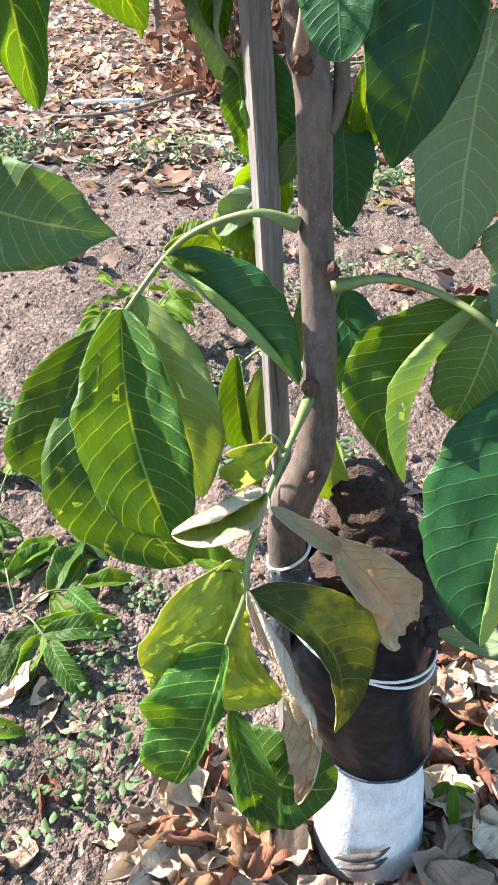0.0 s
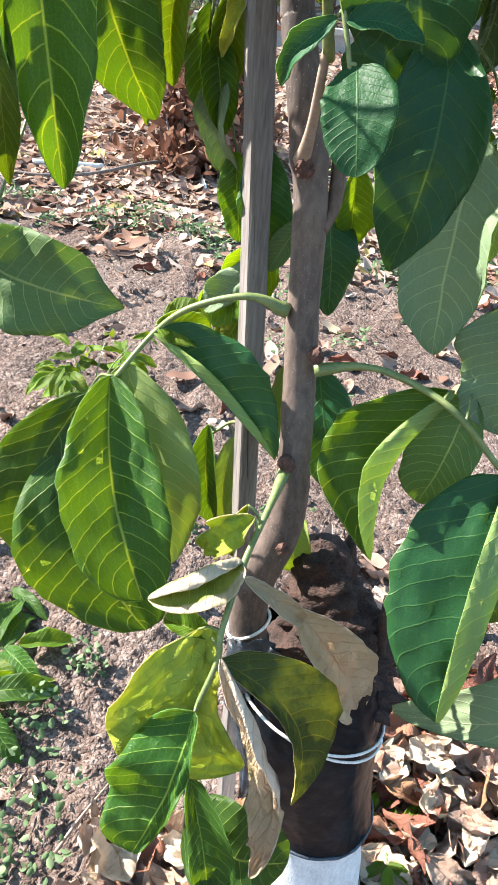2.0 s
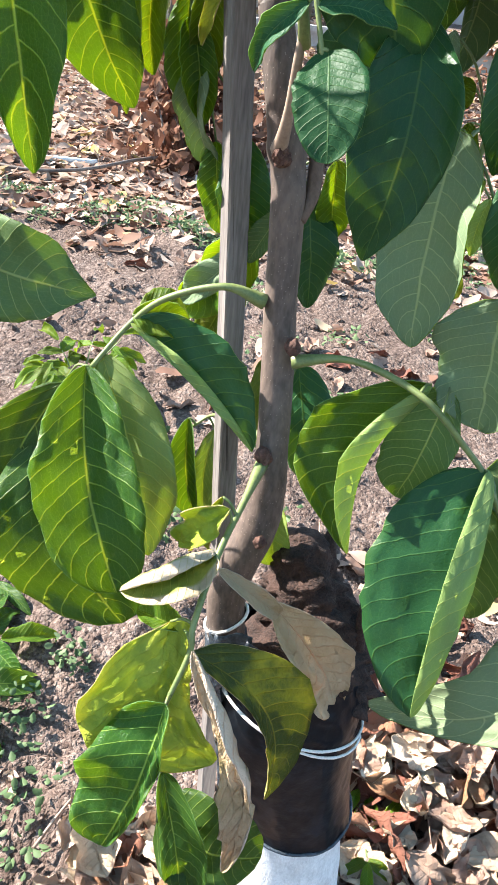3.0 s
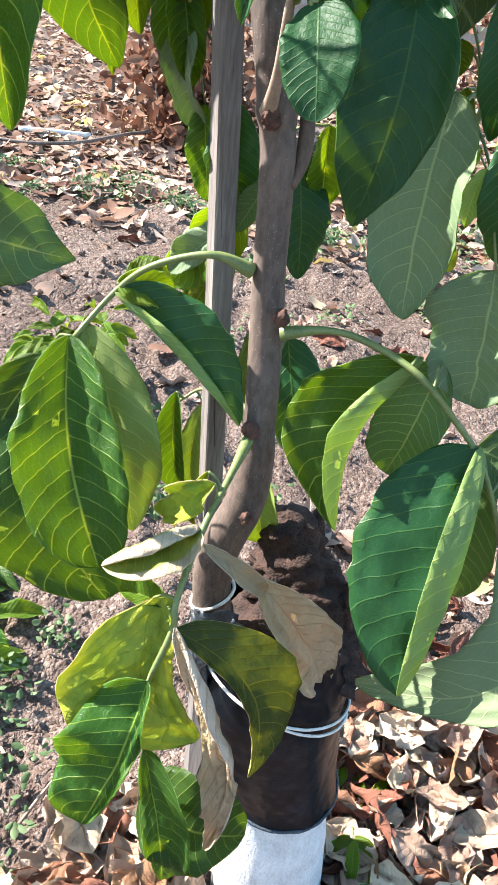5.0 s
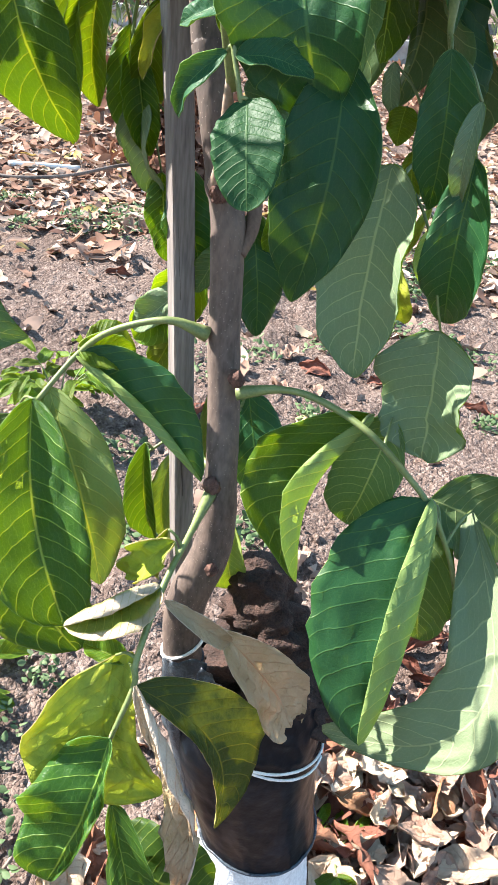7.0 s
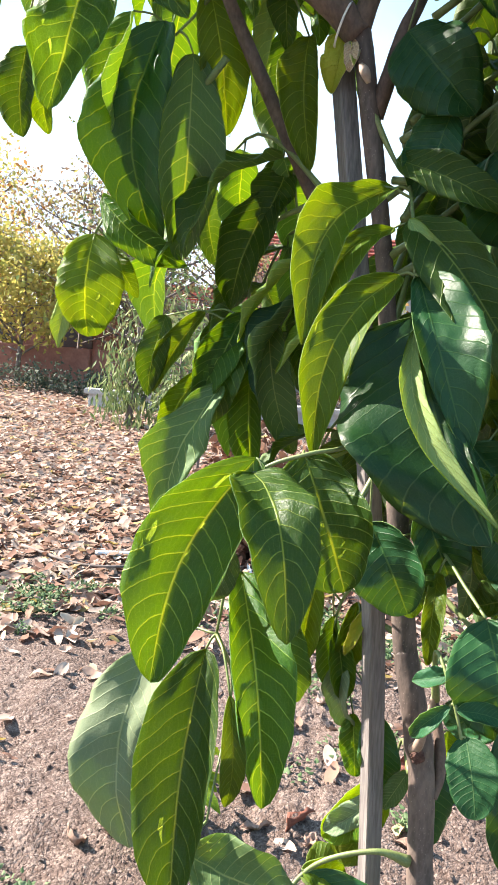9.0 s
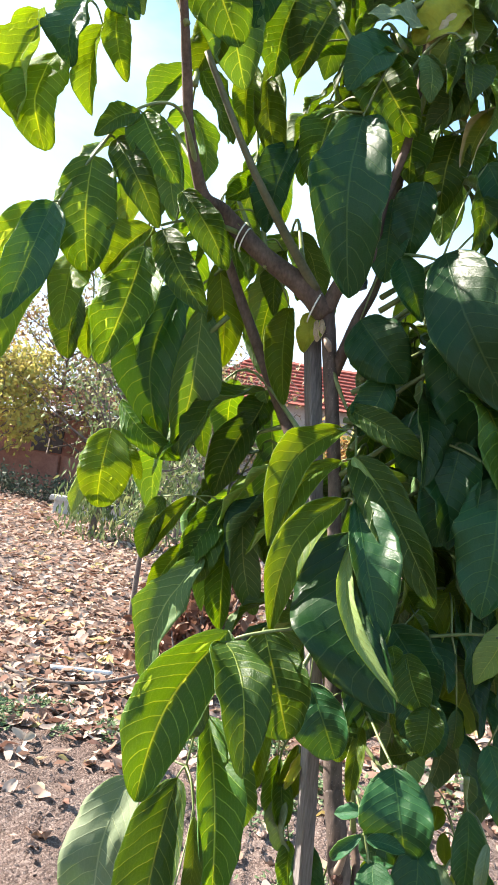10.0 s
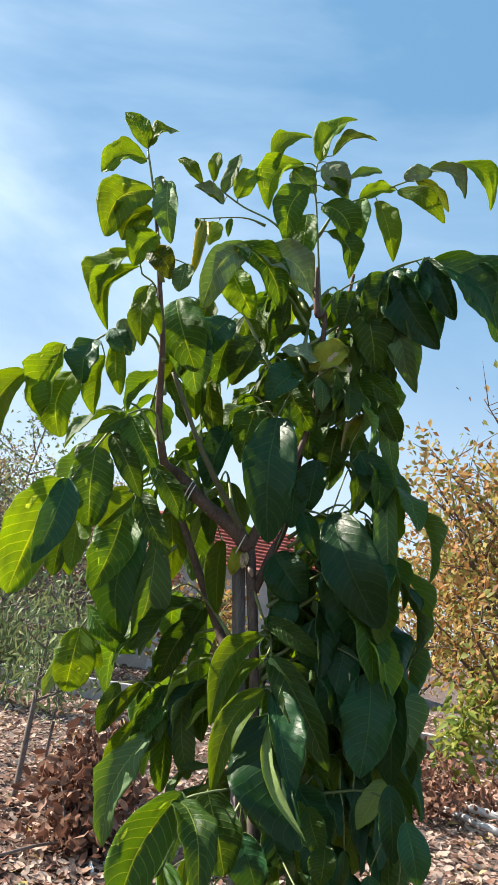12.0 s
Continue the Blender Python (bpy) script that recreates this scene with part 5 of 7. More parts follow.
rib = stalk([(0.160, 0.875, 2.265), (0.136, 0.865, 2.399), (0.114, 0.855, 2.509), (0.103, 0.850, 2.545), (0.103, 0.850, 2.599)], 0.0030)
leaflet(rib, (0.014, 0.850, 2.564), (0.082, 0.850, 2.662), 0.048, (-0.30, -0.90, -0.03), "lime", sway=-0.22)
leaflet(rib, (0.107, 0.850, 2.606), (0.172, 0.850, 2.732), 0.060, (-0.44, -0.90, 0.02), "lime", sway=-0.14)
leaflet(rib, (0.134, 0.850, 2.625), (0.223, 0.850, 2.690), 0.043, (-0.26, -0.90, 0.06), "lime", sway=-0.16)
leaflet(rib, (0.076, 0.850, 2.594), (0.013, 0.850, 2.478), 0.088, (-0.19, -0.90, 0.27), "lime", sway=0.24)
leaflet(rib, (0.091, 0.850, 2.542), (0.064, 0.850, 2.398), 0.078, (0.17, -0.90, -0.06), "green", sway=0.15, bulge=0.1)
leaflet(rib, (0.124, 0.845, 2.603), (0.173, 0.845, 2.534), 0.064, (-0.17, -0.90, -0.07), "pale", bulge=0.15)
leaflet(rib, (0.178, 0.850, 2.579), (0.245, 0.850, 2.615), 0.025, (0.01, -0.90, 0.34), "under")
leaflet(rib, (0.123, 0.850, 2.546), (0.182, 0.850, 2.531), 0.055, (-0.31, -0.90, 0.23), "green")
leaflet(rib, (0.131, 0.850, 2.507), (0.207, 0.850, 2.416), 0.070, (-0.24, -0.90, -0.14), "green", sway=-0.15)
leaflet(rib, (0.147, 0.855, 2.449), (0.209, 0.855, 2.354), 0.069, (0.09, -0.90, 0.02), "green", sway=-0.15)
leaflet(rib, (0.100, 0.860, 2.482), (0.100, 0.860, 2.363), 0.067, (-0.33, -0.90, 0.07), "green")
leaflet(rib, (0.054, 0.850, 2.575), (0.110, 0.850, 2.532), 0.061, (-0.29, -0.90, 0.06), "under")
rib = stalk([(0.130, 0.865, 2.437), (0.164, 0.860, 2.509), (0.221, 0.860, 2.550), (0.302, 0.860, 2.603), (0.402, 0.860, 2.668)], 0.0024)
leaflet(rib, (0.244, 0.860, 2.544), (0.296, 0.860, 2.410), 0.055, (-0.14, -0.90, 0.06), "lime")
leaflet(rib, (0.205, 0.860, 2.541), (0.282, 0.860, 2.582), 0.042, (-0.04, -0.90, -0.01), "lime")
leaflet(rib, (0.285, 0.860, 2.577), (0.397, 0.860, 2.524), 0.042, (-0.38, -0.90, -0.11), "lime", sway=-0.1)
leaflet(rib, (0.324, 0.860, 2.607), (0.403, 0.860, 2.553), 0.038, (-0.38, -0.90, 0.11), "yellow", sway=-0.1)
leaflet(rib, (0.348, 0.860, 2.643), (0.433, 0.860, 2.587), 0.052, (-0.20, -0.90, 0.25), "pale", sway=-0.2)
leaflet(rib, (0.401, 0.860, 2.667), (0.497, 0.860, 2.580), 0.055, (-0.10, -0.90, 0.20), "lime", sway=-0.25)
leaflet(rib, (0.295, 0.860, 2.610), (0.356, 0.860, 2.636), 0.037, (0.24, -0.90, -0.12), "pale")
leaflet(rib, (0.209, 0.860, 2.542), (0.221, 0.860, 2.453), 0.049, (-0.44, -0.90, -0.08), "under")
rib = stalk([(0.146, 0.875, 2.314), (0.063, 0.865, 2.371), (0.006, 0.860, 2.384)], 0.0024)
leaflet(rib, (0.018, 0.855, 2.376), (0.134, 0.855, 2.302), 0.081, (-0.18, -0.90, 0.14), "pale", sway=-0.15, bulge=0.12)
leaflet(rib, (-0.035, 0.855, 2.384), (0.078, 0.855, 2.264), 0.098, (0.07, -0.90, 0.03), "green", sway=-0.12, blunt=0.7)
leaflet(rib, (-0.012, 0.850, 2.380), (-0.081, 0.850, 2.229), 0.080, (0.23, -0.90, -0.15), "pale", sway=0.15)
leaflet(rib, (-0.111, 0.840, 2.204), (-0.060, 0.840, 2.047), 0.108, (0.13, -0.90, -0.04), "under", fold=0.1)
rib = stalk([(0.160, 0.880, 2.267), (0.203, 0.875, 2.338), (0.293, 0.870, 2.393), (0.367, 0.865, 2.434), (0.422, 0.860, 2.424)], 0.0024)
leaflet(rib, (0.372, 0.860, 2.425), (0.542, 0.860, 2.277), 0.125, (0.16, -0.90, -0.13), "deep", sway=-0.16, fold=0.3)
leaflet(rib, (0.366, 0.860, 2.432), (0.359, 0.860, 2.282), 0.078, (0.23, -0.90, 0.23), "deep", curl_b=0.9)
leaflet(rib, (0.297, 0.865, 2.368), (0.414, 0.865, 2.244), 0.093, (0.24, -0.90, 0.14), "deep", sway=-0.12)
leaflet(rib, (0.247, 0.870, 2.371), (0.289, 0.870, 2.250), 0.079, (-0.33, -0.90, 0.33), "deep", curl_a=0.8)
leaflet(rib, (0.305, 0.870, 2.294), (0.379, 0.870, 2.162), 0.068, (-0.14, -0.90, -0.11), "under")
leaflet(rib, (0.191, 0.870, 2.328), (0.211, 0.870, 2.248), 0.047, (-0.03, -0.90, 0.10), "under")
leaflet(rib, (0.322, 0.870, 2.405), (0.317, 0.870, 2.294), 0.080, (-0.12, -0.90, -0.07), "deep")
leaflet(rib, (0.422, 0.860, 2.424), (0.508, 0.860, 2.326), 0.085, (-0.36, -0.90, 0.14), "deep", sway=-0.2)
rib = stalk([(0.000, 0.915, 1.820), (-0.056, 0.985, 2.062), (-0.051, 1.035, 2.146)], 0.0024)
leaflet(rib, (-0.056, 1.035, 2.178), (-0.019, 1.035, 2.005), 0.050, (-0.03, -1.00, -0.01), "lime")
leaflet(rib, (-0.082, 1.035, 2.142), (-0.076, 1.035, 2.035), 0.051, (0.01, -1.00, 0.00), "green")
leaflet(rib, (0.015, 0.985, 1.867), (0.011, 0.985, 1.766), 0.049, (-0.54, -0.84, 0.02), "green")
leaflet(rib, (-0.013, 0.985, 1.985), (-0.086, 0.985, 1.935), 0.055, (0.01, -1.00, -0.01), "green")
leaflet(rib, (-0.091, 0.935, 1.881), (-0.027, 0.935, 1.840), 0.043, (0.02, -1.00, 0.04), "green")
leaflet(rib, (0.040, 0.965, 1.777), (0.054, 0.935, 1.631), 0.063, (-0.07, -0.98, 0.19), "lime", fold=.5)
leaflet(rib, (0.080, 0.935, 1.769), (0.070, 0.935, 1.710), 0.038, (-0.11, -0.99, 0.02), "yellow")
rib = stalk([(0.063, 0.975, 1.603), (-0.000, 1.015, 1.566), (-0.017, 1.035, 1.462), (-0.024, 1.035, 1.381)], 0.0024)
leaflet(rib, (0.012, 1.005, 1.618), (-0.039, 1.035, 1.474), 0.075, (-0.18, -0.97, -0.14), "green", fold=.4)
leaflet(rib, (0.027, 1.005, 1.650), (-0.001, 1.005, 1.576), 0.059, (-0.11, -0.99, 0.04), "green")
leaflet(rib, (-0.015, 1.035, 1.452), (-0.068, 1.015, 1.356), 0.060, (-0.07, -0.97, 0.24), "green")
leaflet(rib, (0.013, 1.035, 1.467), (0.056, 1.035, 1.295), 0.062, (0.04, -1.00, 0.01), "under", fold=.4)
leaflet(rib, (-0.007, 1.035, 1.404), (0.005, 1.035, 1.266), 0.055, (0.00, -1.00, 0.00), "green", fold=.5)
leaflet(rib, (-0.045, 1.035, 1.448), (-0.052, 1.035, 1.336), 0.050, (-0.03, -1.00, 0.00), "lime")
leaflet(rib, (-0.018, 1.035, 1.472), (-0.061, 1.035, 1.325), 0.080, (-0.11, -0.99, 0.03), "green")
leaflet(rib, (-0.034, 1.000, 1.382), (-0.095, 1.000, 1.160), 0.082, (-0.57, -0.80, 0.18), "under", fold=0.3, blunt=0.3)
leaflet(rib, (-0.069, 1.035, 1.469), (-0.134, 1.035, 1.362), 0.045, (-0.14, -0.99, 0.08), "lime")
leaflet(rib, (-0.067, 1.035, 1.394), (-0.117, 1.035, 1.295), 0.040, (-0.15, -0.99, 0.08), "lime")
leaflet(rib, (-0.119, 1.035, 1.461), (-0.141, 1.035, 1.356), 0.040, (-0.02, -1.00, 0.00), "green")
rib = stalk([(0.232, 0.800, 1.100), (0.221, 0.760, 1.165), (0.231, 0.730, 1.150), (0.239, 0.720, 1.125), (0.245, 0.715, 1.103)], 0.0024)
leaflet(rib, (0.248, 0.715, 1.107), (0.257, 0.680, 1.052), 0.046, (-0.25, -0.96, 0.05), "edged", fold=0.02, blunt=0.95, curl_a=0.1, curl_b=0.1, shape=0.9, crumple=0.05, wave=0.07)
leaflet(rib, (0.232, 0.735, 1.155), (0.200, 0.750, 1.139), 0.021, (-0.55, -0.72, 0.42), "edged", fold=.3)
leaflet(rib, (0.233, 0.725, 1.130), (0.202, 0.740, 1.088), 0.021, (-0.61, -0.77, 0.17), "edged", fold=.4)
leaflet(rib, (0.239, 0.720, 1.129), (0.285, 0.720, 1.122), 0.022, (0.08, -0.82, 0.57), "edged", fold=.2)
rib = stalk([(0.190, 0.905, 1.250), (0.225, 0.860, 1.242), (0.248, 0.800, 1.218), (0.262, 0.760, 1.203)], 0.0024)
leaflet(rib, (0.263, 0.760, 1.202), (0.290, 0.730, 1.098), 0.088, (-0.19, -0.91, 0.37), "deep", fold=.12, blunt=0.6, curl_a=0.3, curl_b=0.3)
leaflet(rib, (0.227, 0.840, 1.218), (0.220, 0.800, 1.135), 0.028, (-0.17, -0.88, 0.44), "lime")
leaflet(rib, (0.175, 0.860, 1.231), (0.206, 0.840, 1.167), 0.062, (-0.04, -0.96, 0.28), "green")
rib = stalk([(0.190, 0.905, 1.270), (0.257, 0.840, 1.261), (0.301, 0.800, 1.273), (0.312, 0.780, 1.275)], 0.0024)
leaflet(rib, (0.302, 0.800, 1.272), (0.297, 0.780, 1.215), 0.051, (-0.28, -0.90, 0.34), "green")
leaflet(rib, (0.308, 0.840, 1.200), (0.267, 0.860, 1.179), 0.044, (-0.55, -0.76, 0.35), "green")
leaflet(rib, (0.267, 0.820, 1.328), (0.299, 0.800, 1.258), 0.052, (-0.18, -0.97, 0.19), "green")
leaflet(rib, (0.250, 0.840, 1.330), (0.267, 0.820, 1.280), 0.039, (-0.20, -0.93, 0.30), "green")
leaflet(rib, (0.215, 0.840, 1.390), (0.236, 0.820, 1.326), 0.043, (-0.17, -0.96, 0.24), "green")
leaflet(rib, (0.287, 0.900, 1.374), (0.312, 0.900, 1.334), 0.037, (-0.07, -1.00, -0.04), "lime")
leaflet(rib, (0.267, 0.920, 1.393), (0.291, 0.920, 1.363), 0.032, (-0.02, -1.00, -0.02), "lime")
rib = stalk([(0.180, 0.905, 1.220), (0.138, 0.950, 1.147), (0.128, 0.960, 1.098)], 0.0024)
leaflet(rib, (0.132, 0.960, 1.098), (0.148, 0.950, 1.013), 0.043, (0.02, -0.99, 0.12), "green", fold=.4)
leaflet(rib, (0.105, 0.960, 1.159), (0.094, 0.970, 1.044), 0.050, (-0.11, -0.99, -0.07), "lime", fold=.4)
leaflet(rib, (0.072, 0.970, 1.172), (0.070, 0.970, 1.007), 0.038, (-0.01, -1.00, 0.00), "lime")
leaflet(rib, (0.163, 0.930, 1.140), (0.141, 0.930, 1.079), 0.018, (-0.27, -0.96, 0.10), "yellow", wave=.4)
leaflet(rib, (0.161, 0.950, 1.001), (0.171, 0.950, 0.915), 0.037, (-0.03, -1.00, -0.00), "green")
rib = stalk([(0.100, 0.920, 1.740), (0.089, 0.920, 1.763), (0.087, 0.915, 1.748)], 0.0024)
leaflet(rib, (0.088, 0.920, 1.759), (0.088, 0.910, 1.725), 0.018, (-0.13, -0.95, 0.28), "dry")
leaflet(rib, (0.095, 0.920, 1.753), (0.093, 0.905, 1.729), 0.011, (-0.13, -0.84, 0.53), "tanned")
rib = stalk([(0.140, 0.880, 2.130), (0.127, 0.840, 2.092), (0.106, 0.840, 2.029)], 0.0024)
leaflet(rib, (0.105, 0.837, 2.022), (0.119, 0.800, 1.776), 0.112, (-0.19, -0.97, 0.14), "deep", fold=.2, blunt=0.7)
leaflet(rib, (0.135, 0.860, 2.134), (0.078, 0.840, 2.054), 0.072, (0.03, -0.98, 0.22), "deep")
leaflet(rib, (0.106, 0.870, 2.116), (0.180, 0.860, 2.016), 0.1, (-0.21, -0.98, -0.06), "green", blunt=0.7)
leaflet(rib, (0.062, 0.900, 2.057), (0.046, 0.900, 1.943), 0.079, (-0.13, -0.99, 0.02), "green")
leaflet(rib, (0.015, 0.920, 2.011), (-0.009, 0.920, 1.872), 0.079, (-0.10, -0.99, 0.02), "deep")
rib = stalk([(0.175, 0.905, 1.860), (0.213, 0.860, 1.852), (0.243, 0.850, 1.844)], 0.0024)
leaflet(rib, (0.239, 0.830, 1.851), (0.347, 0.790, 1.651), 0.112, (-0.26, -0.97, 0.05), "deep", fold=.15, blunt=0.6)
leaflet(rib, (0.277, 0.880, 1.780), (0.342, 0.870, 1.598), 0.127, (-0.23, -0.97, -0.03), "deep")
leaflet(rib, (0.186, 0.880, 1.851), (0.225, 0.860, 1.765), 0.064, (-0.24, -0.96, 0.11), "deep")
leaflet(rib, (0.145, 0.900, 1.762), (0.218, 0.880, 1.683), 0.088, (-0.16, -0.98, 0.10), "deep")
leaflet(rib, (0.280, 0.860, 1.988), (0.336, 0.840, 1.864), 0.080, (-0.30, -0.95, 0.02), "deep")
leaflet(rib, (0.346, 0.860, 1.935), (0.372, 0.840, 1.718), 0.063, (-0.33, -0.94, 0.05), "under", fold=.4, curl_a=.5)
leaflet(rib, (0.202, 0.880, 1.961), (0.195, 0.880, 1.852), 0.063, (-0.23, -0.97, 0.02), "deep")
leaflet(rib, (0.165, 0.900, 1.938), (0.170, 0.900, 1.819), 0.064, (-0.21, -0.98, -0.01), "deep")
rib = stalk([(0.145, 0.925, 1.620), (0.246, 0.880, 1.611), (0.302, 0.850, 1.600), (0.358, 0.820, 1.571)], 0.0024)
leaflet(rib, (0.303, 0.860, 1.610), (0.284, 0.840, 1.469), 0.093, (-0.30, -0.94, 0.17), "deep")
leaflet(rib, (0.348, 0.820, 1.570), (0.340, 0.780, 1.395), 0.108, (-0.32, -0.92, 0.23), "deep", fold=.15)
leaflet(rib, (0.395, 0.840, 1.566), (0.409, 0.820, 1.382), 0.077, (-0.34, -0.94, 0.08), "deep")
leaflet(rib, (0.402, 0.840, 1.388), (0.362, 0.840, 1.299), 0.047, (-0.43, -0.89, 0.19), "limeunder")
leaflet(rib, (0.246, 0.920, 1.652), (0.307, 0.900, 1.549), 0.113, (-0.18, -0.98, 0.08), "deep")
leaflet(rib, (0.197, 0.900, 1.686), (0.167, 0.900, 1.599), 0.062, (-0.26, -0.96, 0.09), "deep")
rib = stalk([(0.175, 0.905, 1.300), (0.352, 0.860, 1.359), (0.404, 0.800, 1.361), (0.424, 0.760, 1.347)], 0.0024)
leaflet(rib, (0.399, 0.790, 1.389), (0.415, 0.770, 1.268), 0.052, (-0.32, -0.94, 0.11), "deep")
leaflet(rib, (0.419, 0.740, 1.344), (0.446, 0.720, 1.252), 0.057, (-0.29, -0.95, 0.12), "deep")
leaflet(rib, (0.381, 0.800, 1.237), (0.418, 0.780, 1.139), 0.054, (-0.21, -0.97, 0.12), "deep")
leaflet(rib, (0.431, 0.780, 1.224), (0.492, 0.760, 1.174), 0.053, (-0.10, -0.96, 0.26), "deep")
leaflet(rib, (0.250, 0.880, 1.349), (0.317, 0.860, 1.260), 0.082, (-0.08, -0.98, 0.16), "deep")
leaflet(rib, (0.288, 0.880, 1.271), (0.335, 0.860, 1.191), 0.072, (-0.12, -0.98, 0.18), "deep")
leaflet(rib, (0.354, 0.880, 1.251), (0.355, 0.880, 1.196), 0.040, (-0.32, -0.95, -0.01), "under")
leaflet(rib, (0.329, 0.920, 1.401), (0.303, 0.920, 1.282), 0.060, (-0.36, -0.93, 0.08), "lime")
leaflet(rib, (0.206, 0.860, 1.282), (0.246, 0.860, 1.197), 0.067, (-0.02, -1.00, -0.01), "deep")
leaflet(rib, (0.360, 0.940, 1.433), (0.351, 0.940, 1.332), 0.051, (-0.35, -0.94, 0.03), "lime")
rib = stalk([(0.180, 0.875, 2.050), (0.223, 0.870, 2.313), (0.289, 0.860, 2.389), (0.370, 0.850, 2.431)], 0.0024)
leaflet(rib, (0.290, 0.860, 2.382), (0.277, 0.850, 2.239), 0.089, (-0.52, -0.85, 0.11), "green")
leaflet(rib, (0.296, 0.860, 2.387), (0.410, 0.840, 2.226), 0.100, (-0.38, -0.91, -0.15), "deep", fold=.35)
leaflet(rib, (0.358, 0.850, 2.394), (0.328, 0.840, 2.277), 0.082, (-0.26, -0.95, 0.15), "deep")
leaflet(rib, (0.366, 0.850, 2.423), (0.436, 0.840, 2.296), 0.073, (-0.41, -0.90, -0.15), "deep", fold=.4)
leaflet(rib, (0.227, 0.870, 2.332), (0.208, 0.860, 2.239), 0.052, (-0.19, -0.97, 0.14), "green")
leaflet(rib, (0.247, 0.880, 2.316), (0.288, 0.860, 2.164), 0.089, (-0.34, -0.94, 0.03), "green")
leaflet(rib, (0.301, 0.880, 2.320), (0.379, 0.870, 2.138), 0.066, (-0.35, -0.93, -0.10), "under")
leaflet(rib, (0.224, 0.870, 2.208), (0.157, 0.860, 2.141), 0.068, (0.02, -0.99, 0.13), "yellow")
leaflet(rib, (0.227, 0.870, 2.186), (0.183, 0.870, 2.105), 0.060, (-0.14, -0.99, 0.08), "tanned", wave=.3)
leaflet(rib, (0.174, 0.860, 2.162), (0.089, 0.850, 2.166), 0.062, (0.12, -0.85, 0.52), "pale", bulge=.15, fold=.05)
leaflet(rib, (0.257, 0.880, 2.148), (0.301, 0.870, 2.060), 0.055, (-0.31, -0.95, -0.05), "green")
leaflet(rib, (0.267, 0.880, 2.157), (0.351, 0.870, 2.106), 0.044, (-0.21, -0.96, -0.16), "green")
leaflet(rib, (0.316, 0.880, 2.103), (0.361, 0.880, 2.027), 0.049, (-0.27, -0.95, -0.16), "green")
leaflet(rib, (0.326, 0.890, 2.072), (0.359, 0.890, 1.963), 0.041, (-0.31, -0.95, -0.09), "under")
leaflet(rib, (0.249, 0.880, 2.102), (0.192, 0.870, 2.026), 0.052, (-0.07, -0.98, 0.19), "under")
leaflet(rib, (0.287, 0.880, 2.074), (0.252, 0.880, 1.972), 0.046, (-0.24, -0.97, 0.08), "tanned")
leaflet(rib, (0.204, 0.900, 2.148), (0.247, 0.900, 2.063), 0.066, (-0.23, -0.97, -0.12), "tanned")
leaflet(rib, (0.191, 0.900, 2.077), (0.183, 0.900, 1.963), 0.079, (-0.22, -0.97, 0.01), "green")
leaflet(rib, (0.239, 0.900, 2.039), (0.231, 0.900, 1.926), 0.078, (-0.25, -0.97, 0.02), "green")
rib = stalk([(0.100, 0.870, 2.100), (-0.067, 0.880, 2.333), (-0.074, 0.880, 2.237)], 0.0024)
leaflet(rib, (-0.044, 0.870, 2.337), (0.026, 0.870, 2.232), 0.08, (-0.18, -0.98, -0.01), "lime", blunt=0.6)
leaflet(rib, (-0.078, 0.880, 2.260), (-0.086, 0.870, 2.159), 0.066, (-0.03, -0.99, 0.10), "lime")
leaflet(rib, (0.025, 0.900, 2.261), (0.060, 0.900, 2.170), 0.056, (-0.17, -0.98, -0.06), "lime")
leaflet(rib, (-0.042, 0.920, 2.094), (-0.006, 0.920, 1.971), 0.059, (-0.09, -1.00, -0.03), "lime")
leaflet(rib, (-0.067, 0.920, 2.114), (-0.058, 0.920, 2.009), 0.054, (-0.07, -1.00, -0.01), "lime")
leaflet(rib, (-0.133, 0.800, 2.213), (-0.069, 0.780, 2.071), 0.096, (-0.13, -0.99, 0.08), "green")
leaflet(rib, (-0.021, 0.830, 2.206), (-0.059, 0.820, 2.118), 0.07, (-0.04, -0.99, 0.15), "deep", blunt=0.5)
leaflet(rib, (-0.014, 0.880, 2.199), (-0.029, 0.880, 2.082), 0.079, (-0.07, -1.00, 0.01), "green")
leaflet(rib, (0.042, 0.880, 2.196), (0.003, 0.880, 2.087), 0.093, (-0.07, -1.00, 0.03), "green")
leaflet(rib, (-0.103, 0.840, 2.146), (-0.129, 0.830, 2.050), 0.063, (0.03, -1.00, 0.09), "lime")

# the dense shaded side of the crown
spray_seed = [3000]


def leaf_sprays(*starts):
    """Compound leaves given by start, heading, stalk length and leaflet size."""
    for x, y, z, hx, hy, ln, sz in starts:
        # lower right leaves take the deep tone, so crown shade is in their colour
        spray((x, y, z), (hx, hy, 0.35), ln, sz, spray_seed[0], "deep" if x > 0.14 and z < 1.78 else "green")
        spray_seed[0] += 1


